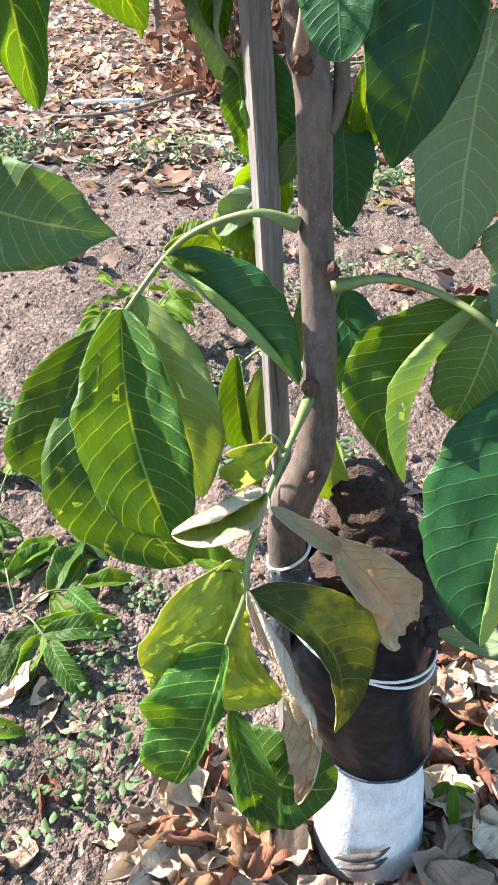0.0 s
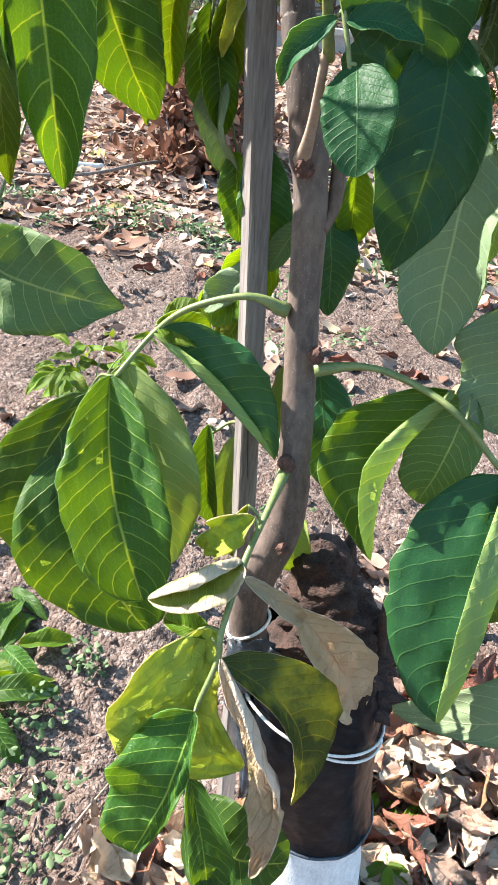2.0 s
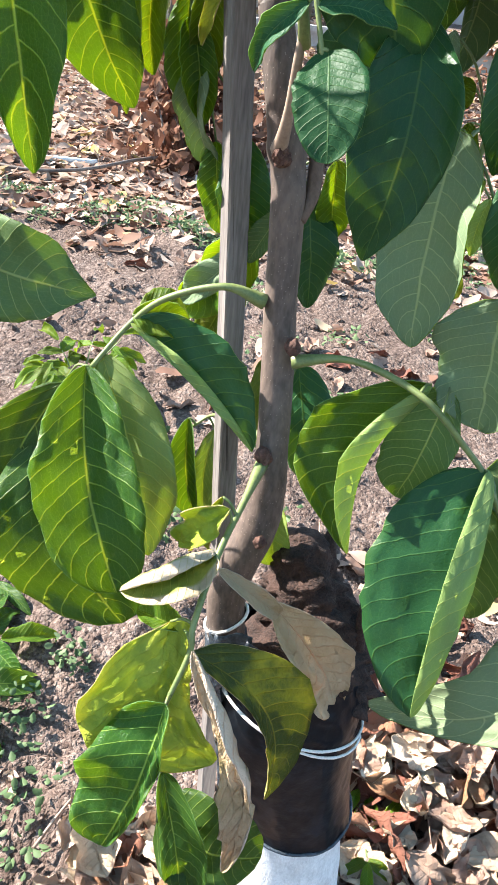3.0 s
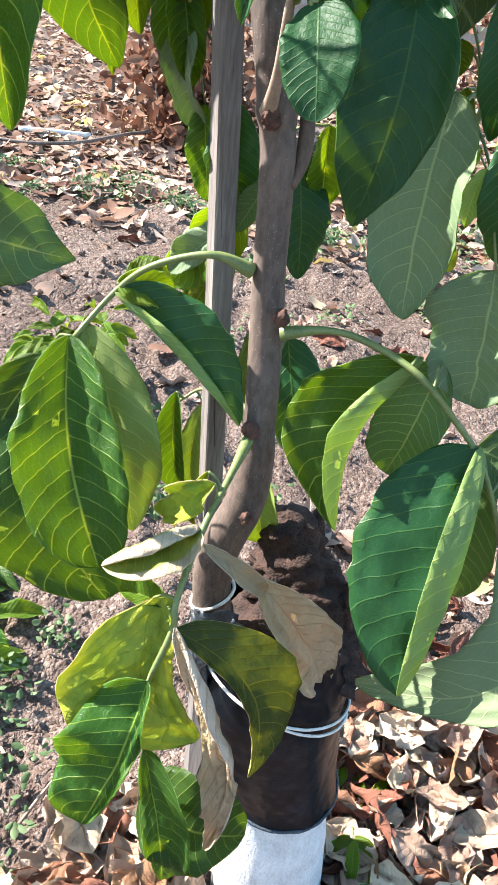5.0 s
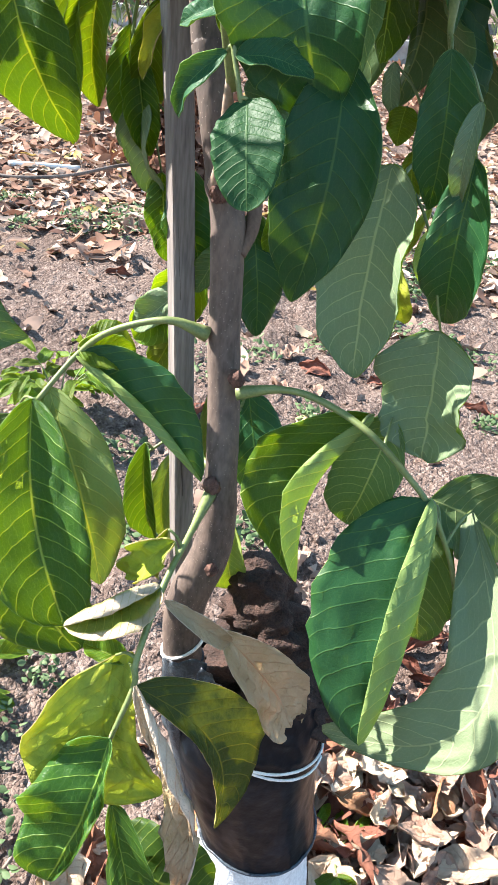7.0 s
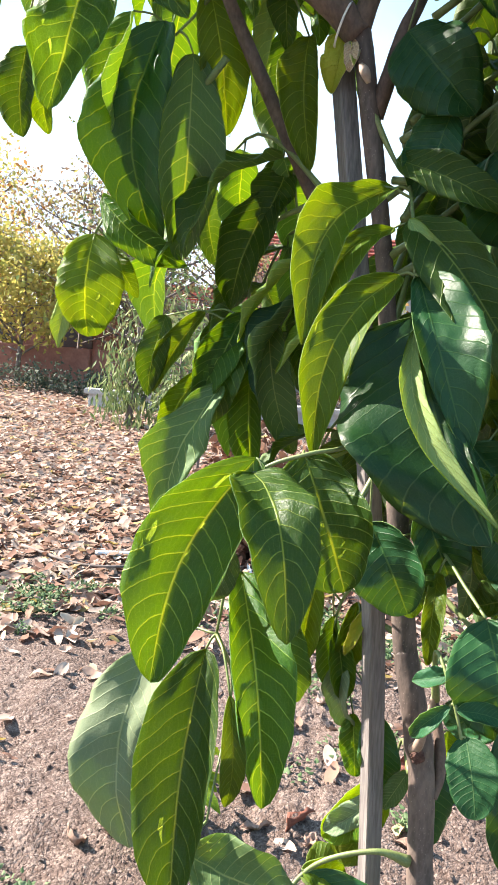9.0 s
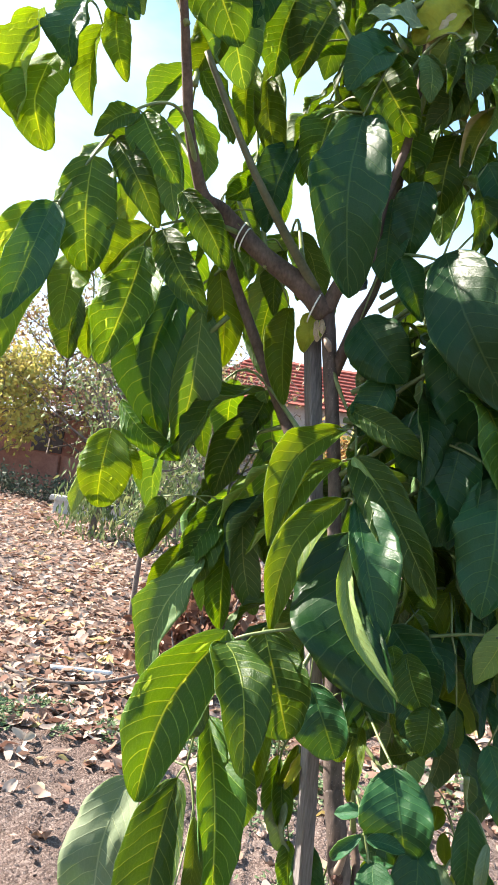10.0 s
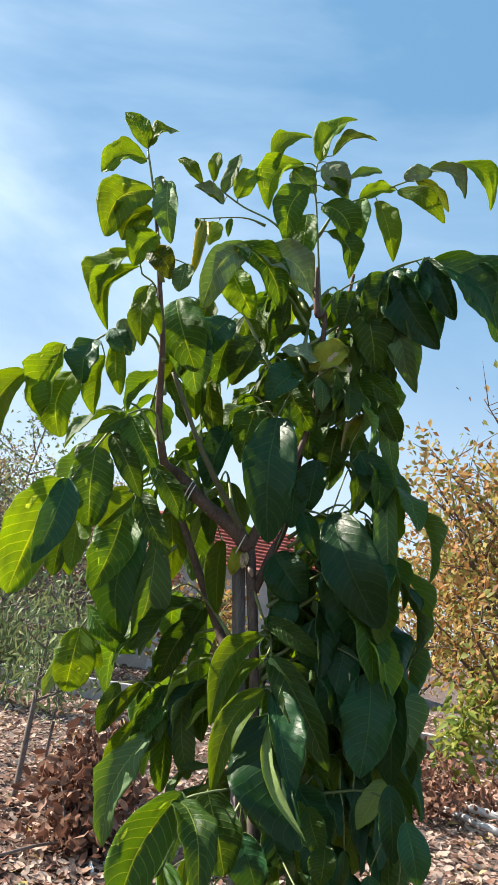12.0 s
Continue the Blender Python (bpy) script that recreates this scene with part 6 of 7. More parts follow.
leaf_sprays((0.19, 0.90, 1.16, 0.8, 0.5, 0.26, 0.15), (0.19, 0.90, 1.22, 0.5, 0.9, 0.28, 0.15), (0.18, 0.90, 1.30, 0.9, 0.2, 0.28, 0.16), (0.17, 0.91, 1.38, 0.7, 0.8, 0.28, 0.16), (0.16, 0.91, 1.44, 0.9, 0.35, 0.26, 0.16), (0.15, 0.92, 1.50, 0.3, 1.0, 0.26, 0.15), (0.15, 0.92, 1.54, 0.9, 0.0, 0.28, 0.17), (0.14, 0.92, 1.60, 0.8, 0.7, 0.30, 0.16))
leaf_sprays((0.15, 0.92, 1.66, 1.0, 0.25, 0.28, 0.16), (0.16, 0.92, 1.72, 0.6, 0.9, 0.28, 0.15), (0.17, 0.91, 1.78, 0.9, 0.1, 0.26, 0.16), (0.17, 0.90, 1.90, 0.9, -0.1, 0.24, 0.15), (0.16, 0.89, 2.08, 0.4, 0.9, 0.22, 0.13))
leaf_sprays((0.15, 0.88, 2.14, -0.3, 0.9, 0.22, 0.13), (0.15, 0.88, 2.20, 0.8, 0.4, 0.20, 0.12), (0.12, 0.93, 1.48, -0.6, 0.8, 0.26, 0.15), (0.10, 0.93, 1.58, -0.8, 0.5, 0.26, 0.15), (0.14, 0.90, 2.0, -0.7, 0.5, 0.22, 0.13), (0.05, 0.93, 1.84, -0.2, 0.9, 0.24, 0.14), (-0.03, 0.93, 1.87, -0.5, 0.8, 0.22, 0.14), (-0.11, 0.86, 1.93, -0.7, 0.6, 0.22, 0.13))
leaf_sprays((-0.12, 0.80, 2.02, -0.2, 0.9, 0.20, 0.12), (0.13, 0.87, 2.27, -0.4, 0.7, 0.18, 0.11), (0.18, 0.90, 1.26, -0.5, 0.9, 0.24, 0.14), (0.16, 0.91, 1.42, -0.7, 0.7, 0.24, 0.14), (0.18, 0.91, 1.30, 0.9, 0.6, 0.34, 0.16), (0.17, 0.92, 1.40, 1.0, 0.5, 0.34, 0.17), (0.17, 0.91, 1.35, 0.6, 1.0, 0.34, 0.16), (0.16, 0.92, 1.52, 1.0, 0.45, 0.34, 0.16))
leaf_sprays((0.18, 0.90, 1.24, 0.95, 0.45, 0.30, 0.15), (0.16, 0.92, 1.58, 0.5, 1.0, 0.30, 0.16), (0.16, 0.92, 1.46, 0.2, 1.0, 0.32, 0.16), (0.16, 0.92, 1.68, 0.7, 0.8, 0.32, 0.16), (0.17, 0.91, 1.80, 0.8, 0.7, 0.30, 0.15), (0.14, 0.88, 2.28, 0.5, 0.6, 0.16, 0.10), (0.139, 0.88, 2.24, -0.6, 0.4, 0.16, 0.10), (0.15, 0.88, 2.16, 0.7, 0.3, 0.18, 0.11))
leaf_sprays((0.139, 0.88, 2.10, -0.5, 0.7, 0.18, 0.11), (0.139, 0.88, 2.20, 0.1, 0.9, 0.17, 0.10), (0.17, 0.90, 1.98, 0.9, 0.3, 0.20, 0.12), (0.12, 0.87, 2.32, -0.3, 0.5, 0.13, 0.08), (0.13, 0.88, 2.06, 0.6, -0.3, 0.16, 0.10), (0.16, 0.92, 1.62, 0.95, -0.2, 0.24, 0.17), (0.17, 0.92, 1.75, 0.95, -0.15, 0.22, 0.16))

# ---- things behind ----
def twiggy(parent, name, base, height, spread, material, seed, limbs=7, r0=0.02, lean=(0, 0), first=0.25):
    """A trunk and its limbs as parts; returns the twig tips."""
    rng = random.Random(seed)
    b = Vector(base)
    top = b + Vector((lean[0], lean[1], height))
    mid = (b + top) / 2 + Vector((rng.uniform(-.05, .05), rng.uniform(-.05, .05), 0)) * height
    bar("trunk", [(*b, r0), (*mid, r0 * 0.7), (*top, r0 * 0.2)], material, parent, "", parent.location, sides=9, rough=0.08, grain=12)
    tips = [top]
    for k in range(limbs):
        t = first + (0.95 - first) * (k + rng.random() * 0.6) / limbs
        st = b.lerp(mid, t * 2) if t < 0.5 else mid.lerp(top, t * 2 - 1)
        a = k * 2.4 + rng.uniform(-.5, .5)
        ln = spread * rng.uniform(0.6, 1.1) * (1.1 - 0.5 * t)
        en = st + Vector((math.cos(a) * ln, math.sin(a) * ln, ln * rng.uniform(0.35, 1.0)))
        md = st.lerp(en, 0.5) + Vector((0, 0, -0.08 * ln))
        bar("limb", [(*st, r0 * 0.45), (*md, r0 * 0.3), (*en, r0 * 0.1)], material, parent, "", parent.location, sides=6, steps=3)
        tips += [en, md.lerp(en, 0.5), md]
        v, f = [], []
        for q in range(9):
            c = st.lerp(en, rng.uniform(0.35, 1.0))
            d = c + Vector((rng.uniform(-1, 1), rng.uniform(-1, 1), rng.uniform(-0.3, 1))) * ln * 0.4
            tv, tf = tube_data([(*c, r0 * 0.12), (*c.lerp(d, 0.5), r0 * 0.09), (*d, r0 * 0.04)], sides=4, steps=2)
            f += [tuple(i + len(v) for i in g) for g in tf]
            v += [p - Vector(parent.location) for p in tv]
            tips += [d, c.lerp(d, 0.5)]
        tagged(part("twig_fan", mesh_from("twig_fan", v, f), material, parent), kind="stuff")
    return tips


def crown(parent, tips, material, count, length, ratio, droop, spread, seed, label=""):
    """Many single leaves round the twigs."""
    rng = random.Random(seed)
    o = Vector(parent.location)
    verts, faces = [], []
    for k in range(count):
        c = rng.choice(tips) + Vector((rng.gauss(0, spread), rng.gauss(0, spread), rng.gauss(0, spread) - droop * rng.random())) - o
        L = rng.uniform(*length)
        d = Vector((rng.gauss(0, 0.7), rng.gauss(0, 0.7), -droop * 4 + rng.gauss(0, 0.6))).normalized()
        s = d.cross(Vector((rng.gauss(0, 1), rng.gauss(0, 1), rng.gauss(0, 1)))).normalized()
        n = d.cross(s)
        w = L * ratio / 2
        b = len(verts)
        verts += [c, c + d * L * 0.4 + s * w + n * w * 0.4, c + d * L * 0.4 - s * w + n * w * 0.4, c + d * L * 0.45, c + d * L]
        faces += [(b, b + 1, b + 3), (b, b + 3, b + 2), (b + 1, b + 4, b + 3), (b + 2, b + 3, b + 4)]
    return tagged(part("crown", mesh_from("crown", verts, faces), material, parent, label), kind="stuff")


# sapling beside a thin post
sap = thing("sapling", (-1.11, 5.93, 0), "young orchard sapling with sparse narrow grey-green leaves", "tree", "orchard saplings")
tips = twiggy(sap, "sapling", (-1.11, 5.93, -0.03), 1.7, 0.5, GREY_TWIG, 11, 8, 0.026, (0.0, 0.05), 0.42)
crown(sap, tips, WILLOW, 700, (0.07, 0.13), 0.22, 0.18, 0.10, 12)
prop = thing("thin_stake", (-0.97, 6.1, 0), "thin grey wooden stake beside the sapling", "stake")
bar("post", [(-0.97, 6.1, -0.05, 0.014), (-0.96, 6.1, 0.4, 0.014), (-0.95, 6.1, 0.85, 0.012)], GREY_TWIG, prop, "", prop.location, sides=8)

for i, (x, y, h, s, c) in enumerate(((-2.83, 10.7, 1.45, 0.62, 1300), (-1.75, 11.6, 1.7, 0.55, 600), (2.9, 12.2, 1.8, 0.6, 700))):
    tr = thing("sapling", (x, y, 0), "small drooping orchard tree with narrow grey-green leaves", "tree", "orchard saplings")
    tips = twiggy(tr, "sapling", (x, y, -0.03), h, s, GREY_TWIG, 20 + i, 9, 0.06, (0.1, 0), 0.22)
    crown(tr, tips, WILLOW, c, (0.10, 0.17), 0.26, 0.50 if i == 0 else 0.28, 0.16, 30 + i)


def brush_pile(place, size, label, seed, leaves, mats=(GREY_TWIG, BRUSH_LEAF)):
    """A heap of cut twigs with their dead leaves."""
    rng = random.Random(seed)
    ob = thing("brush_pile", place, label, "brush pile")
    sx, sy, sz = size
    pts = []
    v, f = [], []
    for k in range(30):
        a = rng.uniform(0, 6.28)
        c = Vector((rng.gauss(0, sx * 0.35), rng.gauss(0, sy * 0.35), rng.uniform(0.0, sz * 0.3)))
        d = Vector((math.cos(a) * sx * 0.5, math.sin(a) * sy * 0.5, rng.uniform(0.0, sz * 0.9)))
        e = c + d
        tv, tf = tube_data([(*c, 0.008), (*(c + d * 0.5 + Vector((0, 0, 0.05))), 0.006), (*e, 0.002)], sides=5, steps=3)
        part("twig", mesh_from("twig", tv, tf), mats[0], ob)
        pts += [c.lerp(e, q) for q in (0.2, 0.4, 0.6, 0.8, 1.0)]
    verts, faces = [], []
    for k in range(leaves):
        q = rng.choice(pts) + Vector((rng.gauss(0, 0.09), rng.gauss(0, 0.09), rng.gauss(0, 0.07)))
        q.z = abs(q.z) + 0.01
        L = rng.uniform(0.05, 0.11)
        b = len(verts)
        crumpled_leaf(verts, faces, rng, (0, 0, 0), L, L * 0.5, 0.6, 3)
        m = Euler((rng.uniform(-1.5, 1.5), rng.uniform(-1.5, 1.5), rng.uniform(0, 6))).to_matrix()
        for i in range(b, len(verts)):
            verts[i] = q + m @ verts[i]
    tagged(part("dead_leaves", mesh_from("dead_leaves", verts, faces), mats[1], ob), kind="stuff")
    return ob


brush_pile((-0.43, 5.25, 0.0), (0.44, 0.6, 0.75), "heap of cut twigs with withered brown leaves", 41, 1500)
brush_pile((2.5, 8.4, 0.0), (2.3, 1.7, 0.65), "wide heap of reddish dead brushwood", 42, 2600)

pipe = thing("pipe", (-1.0, 4.63, 0.03), "pale grey plastic pipe lying on fallen leaves", "pipe")
bar("pipe", [(-1.29, 4.57, 0.045, 0.016), (-1.12, 4.62, 0.045, 0.016), (-0.92, 4.68, 0.04, 0.016)], PIPE, pipe, "", pipe.location, sides=12)
rod = thing("long_twig", (-0.8, 4.5, 0.0), "long bent grey twig lying across the leaves", "twig")
bar("twig", [(-1.75, 4.55, 0.05, 0.011), (-1.27, 4.30, 0.05, 0.010), (-0.94, 4.40, 0.06, 0.010), (-0.70, 4.70, 0.08, 0.010), (-0.45, 4.95, 0.09, 0.009)], GREY_TWIG, rod, "", rod.location, sides=8, rough=0.1)
upr = thing("upright_twig", (-0.42, 4.95, 0.0), "thin bare twig standing in the brush", "twig")
bar("twig", [(-0.42, 4.95, 0.0, 0.008), (-0.44, 4.97, 0.25, 0.007), (-0.45, 4.99, 0.45, 0.004)], GREY_TWIG, upr, "", upr.location)
rag = thing("white_scrap", (-0.33, 4.60, 0.0), "crumpled scrap of white sheet on the leaves", "scrap")
v, f = tube_data([(-0.32, 4.55, 0.01, 0.012), (-0.33, 4.60, 0.02, 0.022), (-0.35, 4.65, 0.035, 0.014), (-0.36, 4.68, 0.05, 0.005)], sides=10, rough=0.6, grain=18, flat=0.4)
part("scrap", mesh_from("scrap", [p - Vector(rag.location) for p in v], f), PIPE, rag)
for (x, y, ln, a, r) in ((2.85, 8.0, 1.5, 2.2, 0.035), (3.35, 8.15, 0.6, 2.8, 0.05)):
    lg = thing("log", (x, y, 0.0), "pale barkless log lying among dead leaves", "log", "pale logs")
    dx, dy = math.cos(a) * ln / 2, math.sin(a) * ln / 2
    bar("log", [(x - dx, y - dy, 0.06, r), (x, y, 0.10, r * 0.95), (x + dx, y + dy, 0.12, r * 0.7)], PALE_LOG, lg, "", lg.location, sides=12, rough=0.08, grain=8)

# low wall, buildings and planting at the end of the garden
low = thing("garden_wall", (2.2, 13.0, 0), "low pale concrete garden wall with a coping", "wall")
for k in range(7):
    block("panel", (2.46, 0.14, 0.36), (-5.1 + 2.5 * k, 0, 0.06), CONCRETE, low, bevel=0.01)
block("coping", (17.6, 0.22, 0.09), (2.4, -0.01, 0.275), CONCRETE, low, bevel=0.012)


def house(place, size, roof_h, wall_mat, label, windows, turn_deg=0.0):
    ob = thing("house", place, label, "house")
    ob.rotation_euler = (0, 0, radians(turn_deg))
    w, d, h = size
    block("wall", (w, d, h), (0, 0, h / 2), wall_mat, ob, bevel=0.02)
    bm = bmesh.new()
    o = 0.45
    vs = [bm.verts.new(c) for c in ((-w / 2 - o, -d / 2 - o, h), (w / 2 + o, -d / 2 - o, h), (w / 2 + o, d / 2 + o, h), (-w / 2 - o, d / 2 + o, h), (-w / 2 + d * 0.35, 0, h + roof_h), (w / 2 - d * 0.35, 0, h + roof_h))]
    for q in ((0, 1, 5, 4), (2, 3, 4, 5), (1, 2, 5), (3, 0, 4), (3, 2, 1, 0)):
        bm.faces.new([vs[i] for i in q])
    r = part("roof", bm, ROOF, ob)
    n = max(8, int(d / 0.45))
    for k in range(1, 12):
        t = k / 12
        z, y = h + roof_h * t, -(d / 2 + o) * (1 - t)
        x0 = -w / 2 - o + (d * 0.35 + o) * t
        block("tile_course", (-2 * x0, 0.10, 0.035), (0, y, z + 0.02), ROOF, r)
    for x, z, ww, hh in windows:
        win = block("window", (ww, 0.08, hh), (x, -d / 2 - 0.01, z), RENDER_WALL, ob, bevel=0.01)
        block("pane", (ww * 0.42, 0.03, hh * 0.86), (x - ww * 0.235, -d / 2 - 0.05, z), DARK_GLASS, win)
        block("pane", (ww * 0.42, 0.03, hh * 0.86), (x + ww * 0.235, -d / 2 - 0.05, z), DARK_GLASS, win)
    return ob


house((0.3, 27.0, 0), (8.2, 4.0, 3.3), 1.6, RENDER_WALL, "pale plastered house with a red tiled hip roof", ((-2.4, 1.7, 1.1, 1.3), (0.0, 1.7, 1.1, 1.3), (2.4, 1.7, 1.1, 1.3)), 5)
out = thing("outbuilding", (-6.5, 22.5, 0), "long low red-brown outbuilding with a tiled roof", "building")
out.rotation_euler = (0, 0, radians(-3))
block("wall", (8.0, 3.0, 1.85), (-2.6, 0, 0.9), RED_WALL, out, bevel=0.02)
block("wall", (4.2, 3.0, 2.05), (3.5, 0, 1.0), RENDER_WALL, out, bevel=0.02)
for k in range(9):
    block("roof_slab", (12.6, 0.42, 0.05), (-0.4, -1.75 + 0.36 * k, 2.0 + 0.085 * k), ROOF, out)
for k in range(3):
    block("window", (0.9, 0.08, 0.8), (-5.2 + 2.3 * k, -1.51, 1.1), DARK_GLASS, out, bevel=0.01)
shed = thing("red_shed_wall", (-6.6, 17.0, 0), "low red-brown wall under yellow trees", "wall")
for k in range(3):
    block("panel", (2.3, 0.2, 0.85), (-2.4 + 2.4 * k, 0, 0.4), RED_WALL, shed, bevel=0.02)

hedge = thing("hedge", (-6.9, 15.0, 0), "low clipped grey-green hedge", "hedge")
rng = random.Random(51)
pts = [Vector((-6.9 + rng.uniform(-3.2, 2.4), 15.0 + rng.gauss(0, 0.25), rng.uniform(0.05, 0.42))) for k in range(160)]
v, f = [], []
for p in pts[:60]:
    tv, tf = tube_data([(p.x, p.y, -0.02, 0.012), (p.x + 0.03, p.y, p.z * 0.6, 0.008), (p.x, p.y, p.z, 0.003)], sides=4, steps=2)
    f += [tuple(i + len(v) for i in g) for g in tf]
    v += [q - Vector(hedge.location) for q in tv]
tagged(part("stems", mesh_from("stems", v, f), GREY_TWIG, hedge), kind="stuff")
crown(hedge, pts, HEDGE, 4200, (0.06, 0.11), 0.5, 0.03, 0.12, 52)


def back_tree(place, height, spread, leaf_mat, count, label, seed, limbs=12, leaf=(0.10, 0.18), r0=0.06, group="", first=0.2):
    ob = thing("tree", place, label, "tree", group)
    tips = twiggy(ob, "tree", (place[0], place[1], -0.05), height, spread, BARK_DARK if leaf_mat is AUTUMN else GREY_TWIG, seed, limbs, r0, (0.2, 0.1), first)
    if count:
        crown(ob, tips, leaf_mat, count, leaf, 0.55, 0.12, 0.19, seed + 100)
    return ob


back_tree((-7.0, 16.6, 0), 2.9, 1.7, YELLOWS, 5200, "tree with bright yellow autumn leaves", 61, 18, (0.09, 0.16))
back_tree((-5.0, 17.5, 0), 3.6, 1.9, THICKET, 2600, "thin tree losing its brown and yellow leaves", 62, 30, (0.08, 0.15))
back_tree((-3.7, 15.0, 0), 3.4, 2.0, WILLOW, 1500, "slim nearly bare tree with narrow grey-green leaves", 63, 28, (0.08, 0.15))
back_tree((-1.6, 17.5, 0), 3.0, 1.8, THICKET, 1700, "nearly bare tree with few brown and olive leaves", 64, 26, (0.08, 0.15))
back_tree((-6.4, 18.8, 0), 4.6, 2.2, THICKET, 3000, "twiggy tree with thinning rust and olive leaves", 76, 32, (0.08, 0.15))
back_tree((-3.4, 19.4, 0), 4.0, 2.2, THICKET, 2000, "twiggy tree with thinning rust and olive leaves", 77, 30, (0.08, 0.15))
back_tree((-8.9, 18.0, 0), 4.2, 2.0, AUTUMN, 3000, "tree with orange and rust autumn leaves", 78, 22, (0.08, 0.15))
back_tree((0.2, 16.2, 0), 1.9, 1.1, AUTUMN, 1700, "small tree with orange autumn leaves", 65)
back_tree((-10.5, 21.0, 0), 6.0, 2.8, YELLOWS, 1500, "tall tree with thinning yellow leaves", 66)
back_tree((-5.4, 22.0, 0), 6.5, 2.6, WILLOW, 1300, "tall thin-leaved grey-green tree", 67)
walnut = back_tree((4.3, 9.0, 0), 3.3, 2.5, AUTUMN, 14000, "walnut tree with yellow, olive and rusty autumn leaves", 68, 34, (0.06, 0.13), 0.075, first=0.16)
low_tips = [Vector((3.1 + 0.11 * k, 8.3 + 0.13 * (k % 5), 0.75 + 0.16 * (k % 6))) for k in range(18)]
for k in range(3):
    e = low_tips[5 * k + 2]
    bar("limb", [(4.25, 9.0, 1.25 + 0.1 * k, 0.03), (3.8, 8.7, 1.35, 0.022), (*e, 0.008)], BARK_DARK, walnut, "", walnut.location, sides=6)
crown(walnut, low_tips, BOUGH, 1500, (0.11, 0.19), 0.40, 0.16, 0.13, 169, "yellow-green leaves on a low bough")
back_tree((5.0, 9.8, 0), 3.8, 1.7, AUTUMN, 4800, "walnut tree with yellowing olive leaves", 75, 20, (0.06, 0.13))
back_tree((4.7, 10.6, 0), 4.7, 2.3, AUTUMN, 420, "tall nearly bare tree with a few brown leaves", 69, 26, (0.08, 0.16))
back_tree((7.6, 16.0, 0), 5.5, 2.4, AUTUMN, 3000, "tree with rusty autumn leaves", 70, 14)
back_tree((4.6, 15.5, 0), 3.4, 1.7, AUTUMN, 1800, "small tree with rusty leaves", 71, 14)



# ---- things on the ground by the trunk ----
def dry_leaf_mesh(seed, L, W):
    """A crumpled, curled, browned leaf with a torn margin."""
    rng = random.Random(seed)
    NV, M = 11, 4
    c1, c2, c3, ph = rng.uniform(-0.5, 1.3), rng.uniform(-0.4, 1.7), rng.uniform(-0.4, 1.7), rng.uniform(0, 60)
    tw, blunt, skew = rng.uniform(-1.2, 1.2), rng.uniform(0.5, 0.8), rng.uniform(-0.3, 0.3)
    tops = []
    for i in range(NV + 1):
        t = i / NV
        hw = max(0.0015, W / 2 * math.sin(math.pi * t ** rng.uniform(0.88, 0.92)) ** blunt)
        for j in range(-M, M + 1):
            x = z = 0.0
            hs = hw * (1 + (skew if j > 0 else -skew)) * (1 + 0.28 * noise.noise(Vector((t * 7, ph, 3.0 if j > 0 else 9.0))))
            for k in range(abs(j)):
                ang = 0.15 + (c2 if j > 0 else c3) * ((k + 0.5) / M) * 1.4
                x += math.cos(ang) * hs / M
                z += math.sin(ang) * hs / M
            x = x if j > 0 else -x
            z += 0.25 * hw * (j / M) ** 2 * math.sin(12 * t + ph) + 0.55 * hw * noise.noise(Vector((t * 4, j * 0.5, ph))) + 0.35 * hw * noise.noise(Vector((t * 11, j * 1.1, ph + 7)))
            a = tw * (t - 0.5)
            tops.append(Vector(((t - 0.5) * L, x * math.cos(a) - z * math.sin(a), x * math.sin(a) + z * math.cos(a) + c1 * L * (t - 0.5) ** 2)))
    low = min(p.z for p in tops)
    tops = [p - Vector((0, 0, low)) for p in tops]
    w, N = 2 * M + 1, len(tops)
    up = [f for i in range(NV) for j in range(w - 1) for f in ((i * w + j, (i + 1) * w + j, (i + 1) * w + j + 1), (i * w + j, (i + 1) * w + j + 1, i * w + j + 1))]
    me = mesh_from("fallen_leaf", tops + [p - Vector((0, 0, 0.0007)) for p in tops], up + [tuple(N + q for q in f[::-1]) for f in up])
    me.polygons.foreach_set("material_index", [0] * len(up) + [1] * len(up))
    uvs = [(0.5 + 0.5 * j / M, i / NV) for i in range(NV + 1) for j in range(-M, M + 1)] * 2
    layer = me.uv_layers.new(name="leaf")
    loops = np.empty(len(me.loops), dtype=np.int32)
    me.loops.foreach_get("vertex_index", loops)
    layer.data.foreach_set("uv", np.array(uvs, dtype=np.float32)[loops].ravel())
    return me


DEAD = dict(relief=0.004, quilt=0.2, spots=(0.22, 0.12, 0.075), spot_at=(0.52, 0.74), vary=0.3)
FALLEN = [leaf_material("fallen_leaf_tan", (0.43, 0.31, 0.22), (0.36, 0.25, 0.17), (0.6, 0.42, 0.25), 0.15, 0.75, 0.2, **DEAD),
          leaf_material("fallen_leaf_rust", (0.25, 0.12, 0.07), (0.22, 0.105, 0.06), (0.5, 0.25, 0.12), 0.15, 0.72, 0.2, **DEAD),
          leaf_material("fallen_leaf_pale", (0.50, 0.39, 0.30), (0.43, 0.33, 0.25), (0.6, 0.45, 0.3), 0.15, 0.8, 0.2, **DEAD)]
FALLEN_LABELS = ("tan crumpled dry leaf lying on soil", "rust-brown crumpled dry leaf lying on soil", "pale bleached dry leaf lying on soil")
KINDS = (0, 2, 0, 1, 2, 0, 2, 0, 1, 0, 2, 0, 2, 0, 1, 2)
fallen_meshes = []
